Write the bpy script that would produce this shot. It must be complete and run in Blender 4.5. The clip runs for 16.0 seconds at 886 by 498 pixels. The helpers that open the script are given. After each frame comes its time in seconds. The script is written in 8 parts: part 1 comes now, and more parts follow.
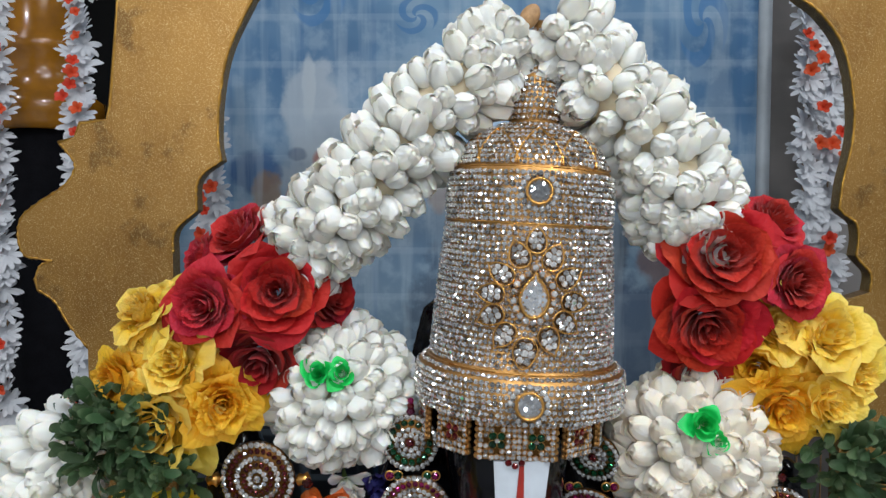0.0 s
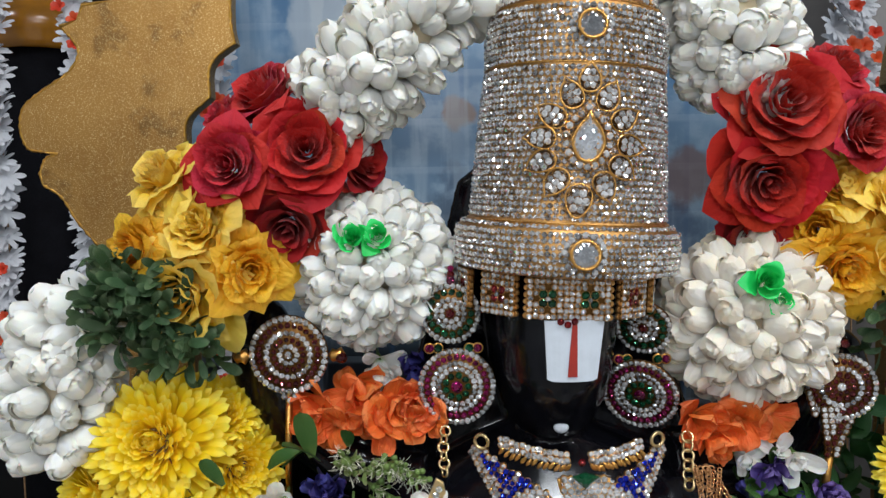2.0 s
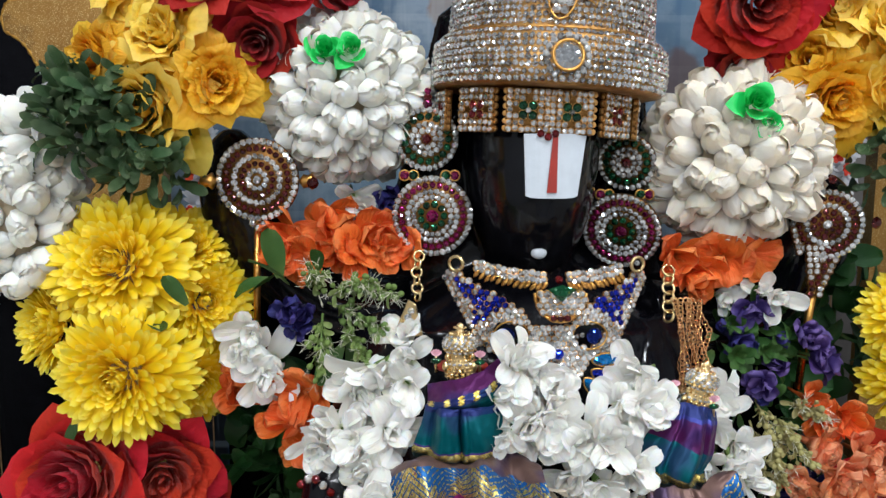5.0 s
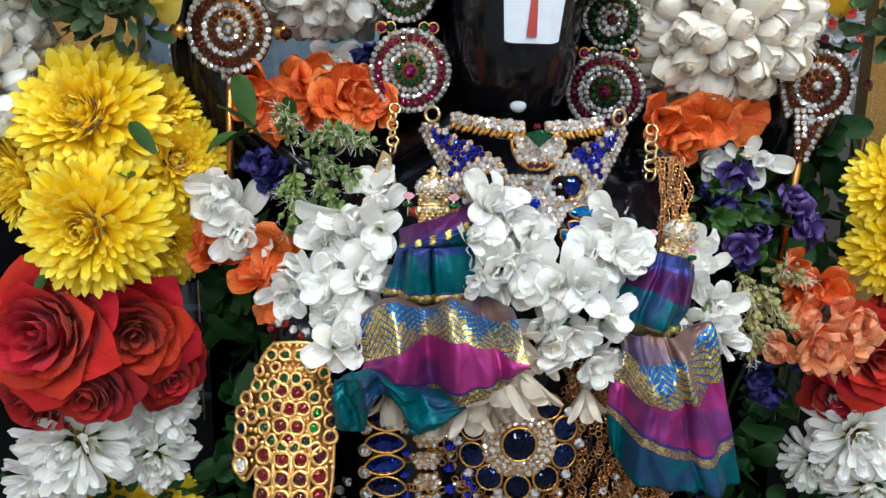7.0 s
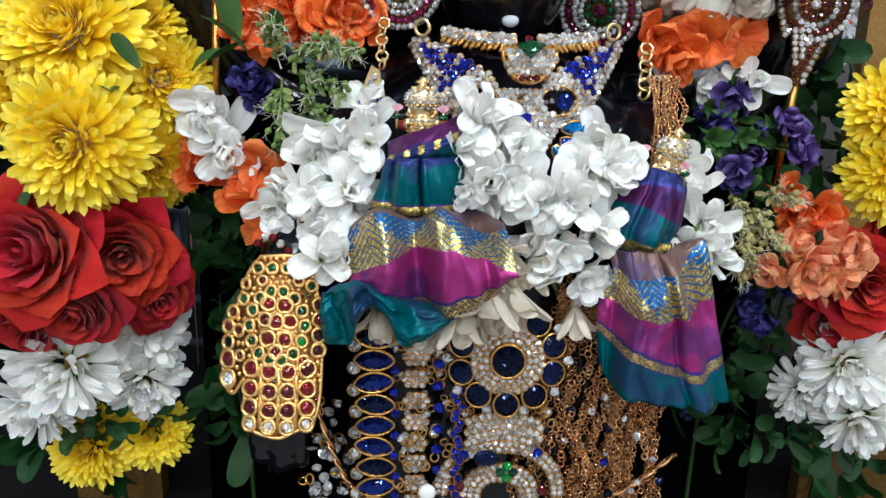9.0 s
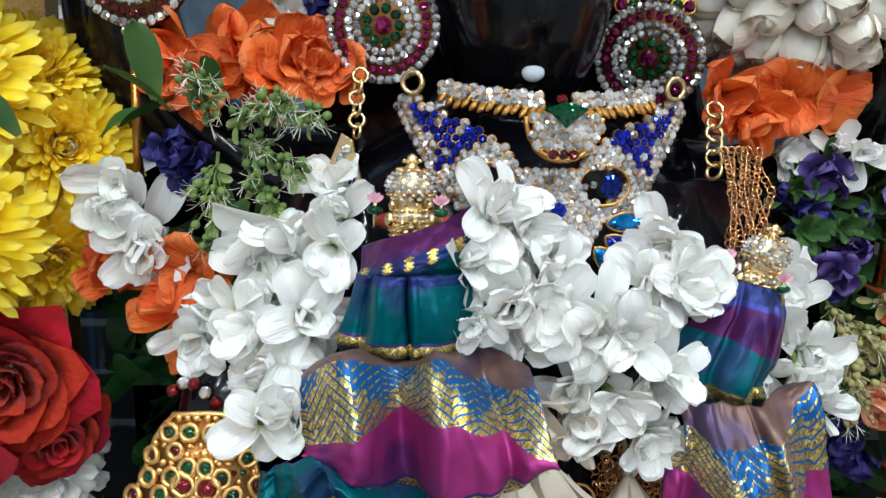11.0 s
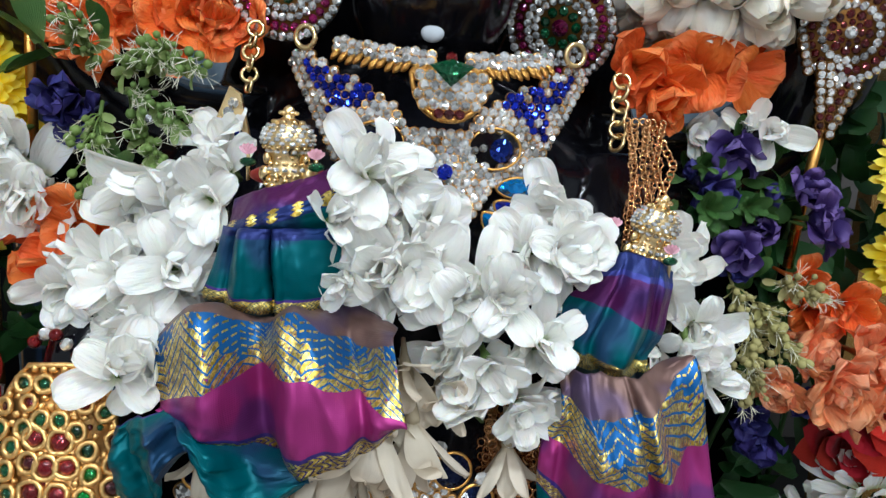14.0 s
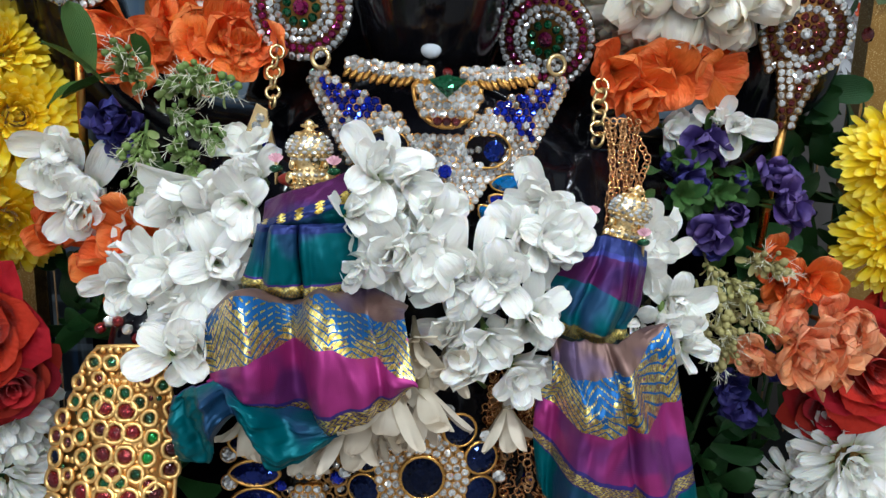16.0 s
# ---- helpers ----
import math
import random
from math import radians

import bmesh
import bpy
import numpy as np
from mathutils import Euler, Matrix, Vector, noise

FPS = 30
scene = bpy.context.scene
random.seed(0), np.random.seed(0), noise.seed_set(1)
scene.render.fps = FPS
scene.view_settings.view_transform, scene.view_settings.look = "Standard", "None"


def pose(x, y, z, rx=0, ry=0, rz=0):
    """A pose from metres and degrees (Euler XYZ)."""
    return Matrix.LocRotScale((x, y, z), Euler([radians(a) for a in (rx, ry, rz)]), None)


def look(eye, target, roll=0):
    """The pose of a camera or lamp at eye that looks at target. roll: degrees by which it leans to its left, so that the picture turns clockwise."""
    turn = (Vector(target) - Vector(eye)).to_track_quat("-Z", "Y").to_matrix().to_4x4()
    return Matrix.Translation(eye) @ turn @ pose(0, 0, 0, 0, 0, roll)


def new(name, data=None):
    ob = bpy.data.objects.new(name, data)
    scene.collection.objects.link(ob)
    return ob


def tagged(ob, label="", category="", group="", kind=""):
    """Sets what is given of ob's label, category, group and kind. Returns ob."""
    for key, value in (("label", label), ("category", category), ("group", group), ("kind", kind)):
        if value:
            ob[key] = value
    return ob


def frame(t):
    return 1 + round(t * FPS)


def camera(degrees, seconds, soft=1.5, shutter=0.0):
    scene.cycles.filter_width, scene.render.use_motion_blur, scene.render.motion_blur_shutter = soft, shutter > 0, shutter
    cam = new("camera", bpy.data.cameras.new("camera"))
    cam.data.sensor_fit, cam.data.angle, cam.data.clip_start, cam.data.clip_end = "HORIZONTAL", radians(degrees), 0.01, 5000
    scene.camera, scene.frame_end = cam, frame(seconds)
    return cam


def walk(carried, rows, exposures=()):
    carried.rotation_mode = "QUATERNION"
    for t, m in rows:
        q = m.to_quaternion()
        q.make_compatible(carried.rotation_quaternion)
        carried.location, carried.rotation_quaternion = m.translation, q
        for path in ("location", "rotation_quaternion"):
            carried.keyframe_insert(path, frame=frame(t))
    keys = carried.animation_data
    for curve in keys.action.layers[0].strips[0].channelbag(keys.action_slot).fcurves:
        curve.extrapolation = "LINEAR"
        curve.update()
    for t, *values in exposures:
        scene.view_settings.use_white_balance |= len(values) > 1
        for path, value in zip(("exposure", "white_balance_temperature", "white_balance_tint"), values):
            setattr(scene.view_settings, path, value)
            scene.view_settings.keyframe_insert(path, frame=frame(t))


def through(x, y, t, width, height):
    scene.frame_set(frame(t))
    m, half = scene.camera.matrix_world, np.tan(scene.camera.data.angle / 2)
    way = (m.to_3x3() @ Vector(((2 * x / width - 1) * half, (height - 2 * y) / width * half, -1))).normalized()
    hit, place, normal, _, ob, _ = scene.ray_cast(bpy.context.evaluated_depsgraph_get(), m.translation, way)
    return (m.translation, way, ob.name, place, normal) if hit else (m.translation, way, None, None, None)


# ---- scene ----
cam = camera(62.2, 16.0, 1.4)
PATH = [
    (0, (0.01, -0.009, 1.408), (-0.024, 1.989, 1.314), -0.0),
    (0.5, (0.005, 0.007, 1.387), (-0.023, 2.004, 1.281), -0.3),
    (1, (-0.002, 0.014, 1.363), (-0.03, 2.01, 1.239), -0.6),
    (1.5, (-0.016, 0.016, 1.345), (-0.04, 2.011, 1.201), -0.8),
    (2, (-0.023, 0.022, 1.325), (-0.044, 2.015, 1.16), -0.9),
    (2.5, (-0.024, 0.026, 1.311), (-0.042, 2.017, 1.124), -0.8),
    (3, (-0.023, 0.023, 1.301), (-0.032, 2.013, 1.099), -0.6),
    (3.2, (-0.021, 0.024, 1.296), (-0.025, 2.013, 1.089), -0.4),
    (5.5, (-0.014, 0.033, 1.207), (-0.002, 2.013, 0.926), 0.4),
    (6, (-0.01, 0.034, 1.191), (0.001, 2.009, 0.873), 0.6),
    (6.5, (-0.006, 0.035, 1.176), (0.011, 2.004, 0.825), 0.8),
    (7, (-0.001, 0.033, 1.163), (0.018, 1.996, 0.779), 1.0),
    (7.5, (0.005, 0.032, 1.15), (0.018, 1.992, 0.754), 0.9),
    (8, (0.004, 0.035, 1.144), (0.024, 1.988, 0.713), 1.1),
    (8.5, (0.005, 0.03, 1.134), (0.021, 1.978, 0.684), 1.0),
    (9, (0.004, 0.032, 1.133), (0.033, 1.975, 0.659), 1.3),
    (9.5, (0.006, 0.065, 1.138), (0.041, 2.008, 0.665), 1.4),
    (10, (0.001, 0.11, 1.152), (0.054, 2.057, 0.696), 1.6),
    (10.2, (0.002, 0.129, 1.153), (0.035, 2.084, 0.732), 1.1),
    (12.3, (0.006, 0.179, 1.129), (0.1, 2.144, 0.768), 3.2),
    (12.5, (0.014, 0.18, 1.128), (0.117, 2.142, 0.755), 3.6),
    (13, (0.021, 0.177, 1.13), (0.123, 2.139, 0.755), 4.0),
    (13.5, (0.037, 0.173, 1.131), (0.115, 2.135, 0.751), 3.8),
    (14, (0.047, 0.17, 1.134), (0.125, 2.129, 0.743), 3.8),
    (14.5, (0.051, 0.161, 1.137), (0.128, 2.119, 0.74), 3.7),
    (15, (0.052, 0.154, 1.152), (0.115, 2.115, 0.765), 3.2),
    (15.5, (0.064, 0.147, 1.147), (0.113, 2.109, 0.762), 2.3),
    (16, (0.051, 0.124, 1.139), (0.089, 2.084, 0.742), 1.7),
]
walk(cam, [(t, look(eye, target, roll)) for t, eye, target, roll in PATH],
     [(0, -0.90, 6150, 7), (3, -0.77, 6200, 8), (5.5, -0.58, 6200, 7), (8.5, -0.42, 5950, 5), (12.5, -0.58, 5900, 4), (16, -0.58, 5950, 4)])

# ---- light ----
world = bpy.data.worlds.new("world")
scene.world = world
world.use_nodes = True
world.node_tree.nodes["Background"].inputs[0].default_value = (0.9, 0.95, 1.0, 1)
world.node_tree.nodes["Background"].inputs[1].default_value = 0.05


def area_lamp(at, width, depth, watts, colour):
    data = bpy.data.lights.new("area_lamp_light", "AREA")
    data.shape, data.size, data.size_y, data.energy, data.color = "RECTANGLE", width, depth, watts, colour
    ob = new("area_lamp_light", data)
    ob.matrix_basis = pose(*at)
    return ob


# lamps on the ceiling, out of view
area_lamp((-0.3, -1.7, 2.66), 1.2, 0.08, 46, (0.98, 0.98, 1.0))
area_lamp((0.45, -0.35, 2.66), 1.2, 0.08, 44, (0.96, 0.98, 1.0))
# small unseen ceiling lamps, added for glints in the stones
for lx, ly in ((-1.2, -1.2), (1.2, -1.2), (-1.3, 0.2), (1.3, 0.2), (0.9, -2.3)):
    area_lamp((lx, ly, 2.66), 0.12, 0.12, 8, (0.98, 0.98, 1.0))
# unseen tubes added high on the wall facing the shrine, as frontal fill
for lx, watts in ((-0.9, 44), (0.8, 34)):
    fill_tube = area_lamp((lx, -2.93, 2.25), 1.2, 0.06, watts, (0.97, 0.98, 1.0))
    fill_tube.matrix_basis = look((lx, -2.93, 2.25), (0.05, 0.5, 1.2))


# ---- building helpers ----
PLACE = {}


def thing(name, at, label, category, group="", kind=""):
    """A top-level thing: an Empty at its base."""
    ob = new(name)
    ob.location, ob.empty_display_size = at, 0.01
    PLACE[ob] = Matrix.Translation(at)
    return tagged(ob, label, category, group, kind)


def put(name, mesh, m, parent=None, label=""):
    """Links a mesh at the world pose m, under a thing or a part."""
    ob = new(name, mesh)
    if parent:
        ob.parent = parent
        ob.matrix_basis = PLACE[parent].inverted() @ m
    else:
        ob.matrix_basis = m
    PLACE[ob] = m
    return tagged(ob, label)


def mesh_of(name, bm, *mats, smooth=True):
    me = bpy.data.meshes.new(name)
    bm.to_mesh(me)
    bm.free()
    for mat in mats:
        me.materials.append(mat)
    me.polygons.foreach_set("use_smooth", [smooth] * len(me.polygons))
    return me


def part(name, bm, mat, parent, label="", smooth=True):
    return put(name, mesh_of(name, bm, mat, smooth=smooth), Matrix(), parent, label)


def facing(at, normal, spin=0.0, size=1.0):
    """A pose whose z axis points along the normal."""
    turn = Vector(normal).to_track_quat("Z", "Y").to_matrix().to_4x4()
    s = size if isinstance(size, (tuple, list)) else (size, size, size)
    return Matrix.Translation(at) @ turn @ Matrix.Rotation(spin, 4, "Z") @ Matrix.Diagonal((*s, 1))


SHARED = {}


class Heap:
    """Many small copies of template shapes, joined into one mesh."""

    def __init__(self):
        self.verts, self.faces, self.count, self.items = [], [], 0, []

    def add(self, shape, m):
        v, f = shape
        self.items.append((shape, m))
        a = np.array(m)
        self.verts.append(v @ a[:3, :3].T + a[:3, 3])
        self.faces += [[i + self.count for i in face] for face in f]
        self.count += len(v)

    def mesh(self, name, mat, smooth=False):
        me = bpy.data.meshes.new(name)
        me.from_pydata(np.concatenate(self.verts).tolist(), [], self.faces)
        me.materials.append(mat)
        me.polygons.foreach_set("use_smooth", [smooth] * len(me.polygons))
        me.update()
        return me

    def part(self, name, mat, parent, label="", smooth=False, stuff=False):
        ob = put(name, self.mesh(name, mat, smooth), Matrix(), parent, label)
        if stuff:
            ob["kind"] = "stuff"
        return ob

    def singles(self, name, mat, parent, smooth=False):
        """Each shape as an object of its own; alike ones share a mesh."""
        for shape, m in self.items:
            key = (id(shape), mat.name)
            if key not in SHARED:
                heap = Heap()
                heap.add(shape, Matrix())
                SHARED[key] = (heap.mesh(name, mat, smooth), shape)
            put(name, SHARED[key][0], m, parent)


def template(bm):
    """A bmesh as (vertices, faces) for a Heap."""
    bm.verts.index_update()
    out = (np.array([v.co[:] for v in bm.verts]), [[v.index for v in f.verts] for f in bm.faces])
    bm.free()
    return out


def lathe(bm, rows, n=48, m=Matrix(), squash=1.0, closed=True):
    """Rings of (radius, height) round the z axis."""
    rings = []
    for r, z in rows:
        rings.append([bm.verts.new(m @ Vector((r * math.cos(2 * math.pi * i / n), squash * r * math.sin(2 * math.pi * i / n), z))) for i in range(n)])
    for a, b in zip(rings, rings[1:]):
        for i in range(n):
            bm.faces.new((a[i], a[(i + 1) % n], b[(i + 1) % n], b[i]))
    if closed:
        bm.faces.new(rings[0][::-1])
        bm.faces.new(rings[-1])
    return bm


def loft(bm, rows, n=28):
    """A closed body from ellipses: height, centre x, centre y, half width, half depth."""
    rings = []
    for z, cx, cy, rx, ry in rows:
        rings.append([bm.verts.new((cx + rx * math.cos(2 * math.pi * i / n), cy + ry * math.sin(2 * math.pi * i / n), z)) for i in range(n)])
    for a, b in zip(rings, rings[1:]):
        for i in range(n):
            bm.faces.new((a[i], b[i], b[(i + 1) % n], a[(i + 1) % n]))
    bm.faces.new(rings[0])
    bm.faces.new(rings[-1][::-1])
    return bm


def spline(points, steps):
    """A smooth line through points (Catmull-Rom)."""
    p = [Vector(q) for q in points]
    p = [2 * p[0] - p[1]] + p + [2 * p[-1] - p[-2]]
    out = []
    for i in range(1, len(p) - 2):
        for k in range(steps):
            t = k / steps
            a, b, c, d = p[i - 1], p[i], p[i + 1], p[i + 2]
            out.append(0.5 * (2 * b + (c - a) * t + (2 * a - 5 * b + 4 * c - d) * t * t + (3 * b - a - 3 * c + d) * t ** 3))
    return out + [p[-2]]


def tube(bm, points, radius, n=8, closed=False):
    """A round rod along points; radius: a number, or one for each point."""
    pts = [Vector(q) for q in points]
    radii = radius if isinstance(radius, (list, tuple)) else [radius] * len(pts)
    rings = []
    side = None
    for i, q in enumerate(pts):
        if closed:
            d = pts[(i + 1) % len(pts)] - pts[i - 1]
        else:
            d = pts[min(i + 1, len(pts) - 1)] - pts[max(i - 1, 0)]
        d.normalize()
        if side is None:
            side = d.orthogonal().normalized()
        side = (side - d * side.dot(d)).normalized()
        up = d.cross(side)
        rings.append([bm.verts.new(q + radii[i] * (side * math.cos(2 * math.pi * k / n) + up * math.sin(2 * math.pi * k / n))) for k in range(n)])
    pairs = list(zip(rings, rings[1:])) + ([(rings[-1], rings[0])] if closed else [])
    for a, b in pairs:
        for k in range(n):
            bm.faces.new((a[k], a[(k + 1) % n], b[(k + 1) % n], b[k]))
    if not closed:
        bm.faces.new(rings[0][::-1])
        bm.faces.new(rings[-1])
    return bm


def ring(bm, m, r, thick, n=20, k=6, wide=1.0):
    """A torus in the xy plane of m."""
    return tube(bm, [m @ Vector((wide * r * math.cos(2 * math.pi * i / n), r * math.sin(2 * math.pi * i / n), 0)) for i in range(n)], thick, k, True)


def slab(bm, outline, thick, m=Matrix(), bevel=0.0):
    """A plate with that outline in its xy plane, its top at z = thick."""
    bottom = [bm.verts.new(m @ Vector((x, y, 0))) for x, y in outline]
    mid = [bm.verts.new(m @ Vector((x, y, thick - bevel))) for x, y in outline]
    face = bm.faces.new(bottom[::-1])
    n = len(outline)
    for i in range(n):
        bm.faces.new((bottom[i], bottom[(i + 1) % n], mid[(i + 1) % n], mid[i]))
    if bevel:
        c = Vector((sum(x for x, _ in outline) / n, sum(y for _, y in outline) / n))
        top = []
        for x, y in outline:
            d = (c - Vector((x, y)))
            q = Vector((x, y)) + d.normalized() * min(bevel, d.length)
            top.append(bm.verts.new(m @ Vector((q.x, q.y, thick))))
        for i in range(n):
            bm.faces.new((mid[i], mid[(i + 1) % n], top[(i + 1) % n], top[i]))
        bm.faces.new(top)
    else:
        bm.faces.new(mid)
    return bm


def ball(bm, m, n=16, k=10):
    bmesh.ops.create_uvsphere(bm, u_segments=n, v_segments=k, radius=1.0, matrix=m)
    return bm


def blade(bm, m, length, width, lean, bend, wrap=0.6, tip=0.5, ruffle=0.0, nu=4, nv=6, seed=0, lip=0.0):
    """A petal or leaf. It grows from the origin of m along z, leans towards y by lean and then bend degrees,
    and wraps round the z axis by wrap radians to each side. tip: 0 pointed, 1 blunt."""
    uv = bm.loops.layers.uv.verify()
    rnd = random.Random(seed)
    ph = rnd.uniform(0, 6.28)
    rows, y, z, last = [], 0.0, 0.0, 0.0
    peak, power = 0.55 + 0.15 * tip, 1.35 + 1.9 * tip
    for j in range(nv + 1):
        v = 1 - (1 - j / nv) ** 1.45
        a = radians(lean + (bend - lean) * v ** 1.5 + lip * max(0.0, v - 0.72) / 0.28)
        y += math.sin(a) * length * (v - last)
        z += math.cos(a) * length * (v - last)
        last = v
        if v < peak:
            body = 0.3 + 0.7 * math.sin(0.5 * math.pi * v / peak)
        else:
            body = max(0.0, 1 - ((v - peak) / (1 - peak)) ** power) ** (1 / power)
        half = 0.5 * width * max(body, 0.04)
        row = []
        for i in range(nu + 1):
            u = 2 * i / nu - 1
            wr = max(wrap, 0.02)
            x = half / wr * math.sin(u * wr)
            inward = half / wr * (1 - math.cos(u * wr))
            wave = ruffle * width * v * v * math.sin(3.1 * u + 4 * v + ph)
            wave += 0.3 * ruffle * width * v * math.sin(7.3 * u + 5 * v + 2 * ph) if nu >= 6 else 0.0
            off = inward - wave
            row.append((bm.verts.new(m @ Vector((x, y - off * math.cos(a), z + off * math.sin(a)))), ((u + 1) / 2, v)))
        rows.append(row)
    for a, b in zip(rows, rows[1:]):
        for i in range(nu):
            f = bm.faces.new((a[i][0], a[i + 1][0], b[i + 1][0], b[i][0]))
            for loop, q in zip(f.loops, (a[i][1], a[i + 1][1], b[i + 1][1], b[i][1])):
                loop[uv].uv = q
    return bm


# ---- materials ----
class Nodes:
    def __init__(self, name):
        self.mat = bpy.data.materials.new(name)
        self.mat.use_nodes = True
        self.tree = self.mat.node_tree
        self.shader = self.tree.nodes["Principled BSDF"]
        self.out = self.tree.nodes["Material Output"]

    def add(self, kind, **values):
        node = self.tree.nodes.new("ShaderNode" + kind)
        if kind == "Math":
            node.operation, node.use_clamp = values["operation"], values["use_clamp"]
        if kind == "Mix":
            node.data_type, node.blend_type = values["data_type"], values["blend_type"]
        if kind == "TexWave":
            node.wave_type, node.bands_direction = values["wave_type"], values["bands_direction"]
        if kind == "MapRange":
            node.interpolation_type = values["interpolation_type"]
        if kind == "VectorMath":
            node.operation = values["operation"]
        return node

    def link(self, a, b):
        self.tree.links.new(a, b)

    def put(self, node, index, value):
        if isinstance(value, bpy.types.NodeSocket):
            self.link(value, node.inputs[index])
        elif value is not None:
            node.inputs[index].default_value = (*value, 1) if isinstance(value, tuple) and len(value) == 3 and node.inputs[index].type == "RGBA" else value

    def math(self, op, a, b=None, c=None, clamp=False):
        node = self.add("Math", operation=op, use_clamp=clamp)
        for i, v in enumerate((a, b, c)):
            self.put(node, i, v)
        return node.outputs[0]

    def mix(self, fac, a, b, blend="MIX"):
        node = self.add("Mix", data_type="RGBA", blend_type=blend)
        self.put(node, 0, fac)
        self.put(node, 6, a)
        self.put(node, 7, b)
        return node.outputs[2]

    def coords(self, which="Object"):
        return self.add("TexCoord").outputs[which]

    def noise(self, scale, detail=4.0, vector=None, rough=0.55):
        node = self.add("TexNoise")
        node.inputs["Scale"].default_value, node.inputs["Detail"].default_value, node.inputs["Roughness"].default_value = scale, detail, rough
        self.link(vector or self.coords(), node.inputs["Vector"])
        return node.outputs[0]

    def ramp(self, fac, stops, constant=False):
        node = self.add("ValToRGB")
        node.color_ramp.interpolation = "CONSTANT" if constant else "LINEAR"
        while len(node.color_ramp.elements) < len(stops):
            node.color_ramp.elements.new(0.5)
        for e, (at, colour) in zip(node.color_ramp.elements, stops):
            e.position, e.color = at, (*colour, 1)
        self.link(fac, node.inputs[0])
        return node.outputs[0]

    def smooth(self, value, low, high, to_low=0.0, to_high=1.0):
        node = self.add("MapRange", interpolation_type="SMOOTHSTEP")
        for i, v in enumerate((value, low, high, to_low, to_high)):
            self.put(node, i, v)
        return node.outputs[0]

    def bump(self, height, strength, distance=0.001):
        node = self.add("Bump")
        node.inputs["Strength"].default_value, node.inputs["Distance"].default_value = strength, distance
        self.link(height, node.inputs["Height"])
        self.link(node.outputs[0], self.shader.inputs["Normal"])
        return node.outputs[0]

    def set(self, **values):
        names = {"colour": "Base Color", "rough": "Roughness", "metal": "Metallic", "coat": "Coat Weight", "spec": "Specular IOR Level", "sheen": "Sheen Weight", "sub": "Subsurface Weight"}
        for key, value in values.items():
            self.put(self.shader, names[key], value)
        return self


def petal_material(name, base, body, tip, rough=0.5, through=0.25, veins=0.25, blotch=0.25, vary=0.25, worn=None, spec=0.3, sheen=0.0, soft=0.0, fold=0.0):
    """Flower petals and leaves: colour along the blade, veins, blotches, some light through them."""
    n = Nodes(name)
    uv = n.add("UVMap").outputs[0]
    split = n.add("SeparateXYZ")
    n.link(uv, split.inputs[0])
    u, v = split.outputs[0], split.outputs[1]
    colour = n.ramp(v, [(0.0, base), (0.3, body), (0.75, body), (1.0, tip)])
    spots = n.noise(90.0, 5.0)
    colour = n.mix(n.math("MULTIPLY", n.smooth(spots, 0.4, 0.75), blotch), colour, tuple(c * 0.45 for c in body))
    if worn:
        edge = n.math("MULTIPLY", n.smooth(v, 0.6, 1.0), n.smooth(n.noise(160.0, 4.0), 0.55, 0.72))
        colour = n.mix(n.math("MULTIPLY", edge, 0.8), colour, worn)
    rand = n.add("ObjectInfo").outputs["Random"]
    hsv = n.add("HueSaturation")
    n.link(n.math("ADD", 0.5 - 0.03 * vary, n.math("MULTIPLY", rand, 0.06 * vary)), hsv.inputs["Hue"])
    n.link(n.math("ADD", 1.0 - 0.5 * vary, n.math("MULTIPLY", n.math("FRACT", n.math("MULTIPLY", rand, 7.31)), vary)), hsv.inputs["Value"])
    n.link(colour, hsv.inputs["Color"])
    colour = hsv.outputs[0]
    stripes = n.add("TexWave", wave_type="BANDS", bands_direction="X")
    stripes.inputs["Scale"].default_value, stripes.inputs["Distortion"].default_value, stripes.inputs["Detail"].default_value = 5.0, 3.0, 2.0
    n.link(uv, stripes.inputs["Vector"])
    fine = n.math("ADD", n.math("MULTIPLY", stripes.outputs[1], 0.6), n.math("MULTIPLY", n.noise(400.0, 3.0), 0.8))
    normal = n.bump(fine, veins, 0.0006)
    if fold:
        # shallow folds that run from the petal's base to its tip, others on each petal
        spread = n.add("VectorMath", operation="MULTIPLY")
        n.link(uv, spread.inputs[0])
        spread.inputs[1].default_value = (3.2, 1.3, 1.0)
        moved = n.add("VectorMath", operation="ADD")
        n.link(spread.outputs[0], moved.inputs[0])
        n.link(n.math("MULTIPLY", rand, 60.0), moved.inputs[1])
        crease = n.noise(1.0, 3.0, moved.outputs[0], 0.6)
        deep = n.add("Bump")
        deep.inputs["Strength"].default_value, deep.inputs["Distance"].default_value = 1.0, fold
        n.link(crease, deep.inputs["Height"])
        n.link(normal, deep.inputs["Normal"])
        normal = deep.outputs[0]
        n.link(normal, n.shader.inputs["Normal"])
    n.set(colour=colour, rough=rough, spec=spec, sheen=sheen, sub=soft)
    n.shader.inputs["Subsurface Radius"].default_value = (1.0, 0.8, 0.6)
    n.shader.inputs["Subsurface Scale"].default_value = 0.002
    if through:
        thin = n.add("BsdfTranslucent")
        n.link(colour, thin.inputs[0])
        n.link(normal, thin.inputs["Normal"])
        both = n.add("MixShader")
        both.inputs[0].default_value = through
        n.link(n.shader.outputs[0], both.inputs[1])
        n.link(thin.outputs[0], both.inputs[2])
        n.link(both.outputs[0], n.out.inputs["Surface"])
    return n.mat


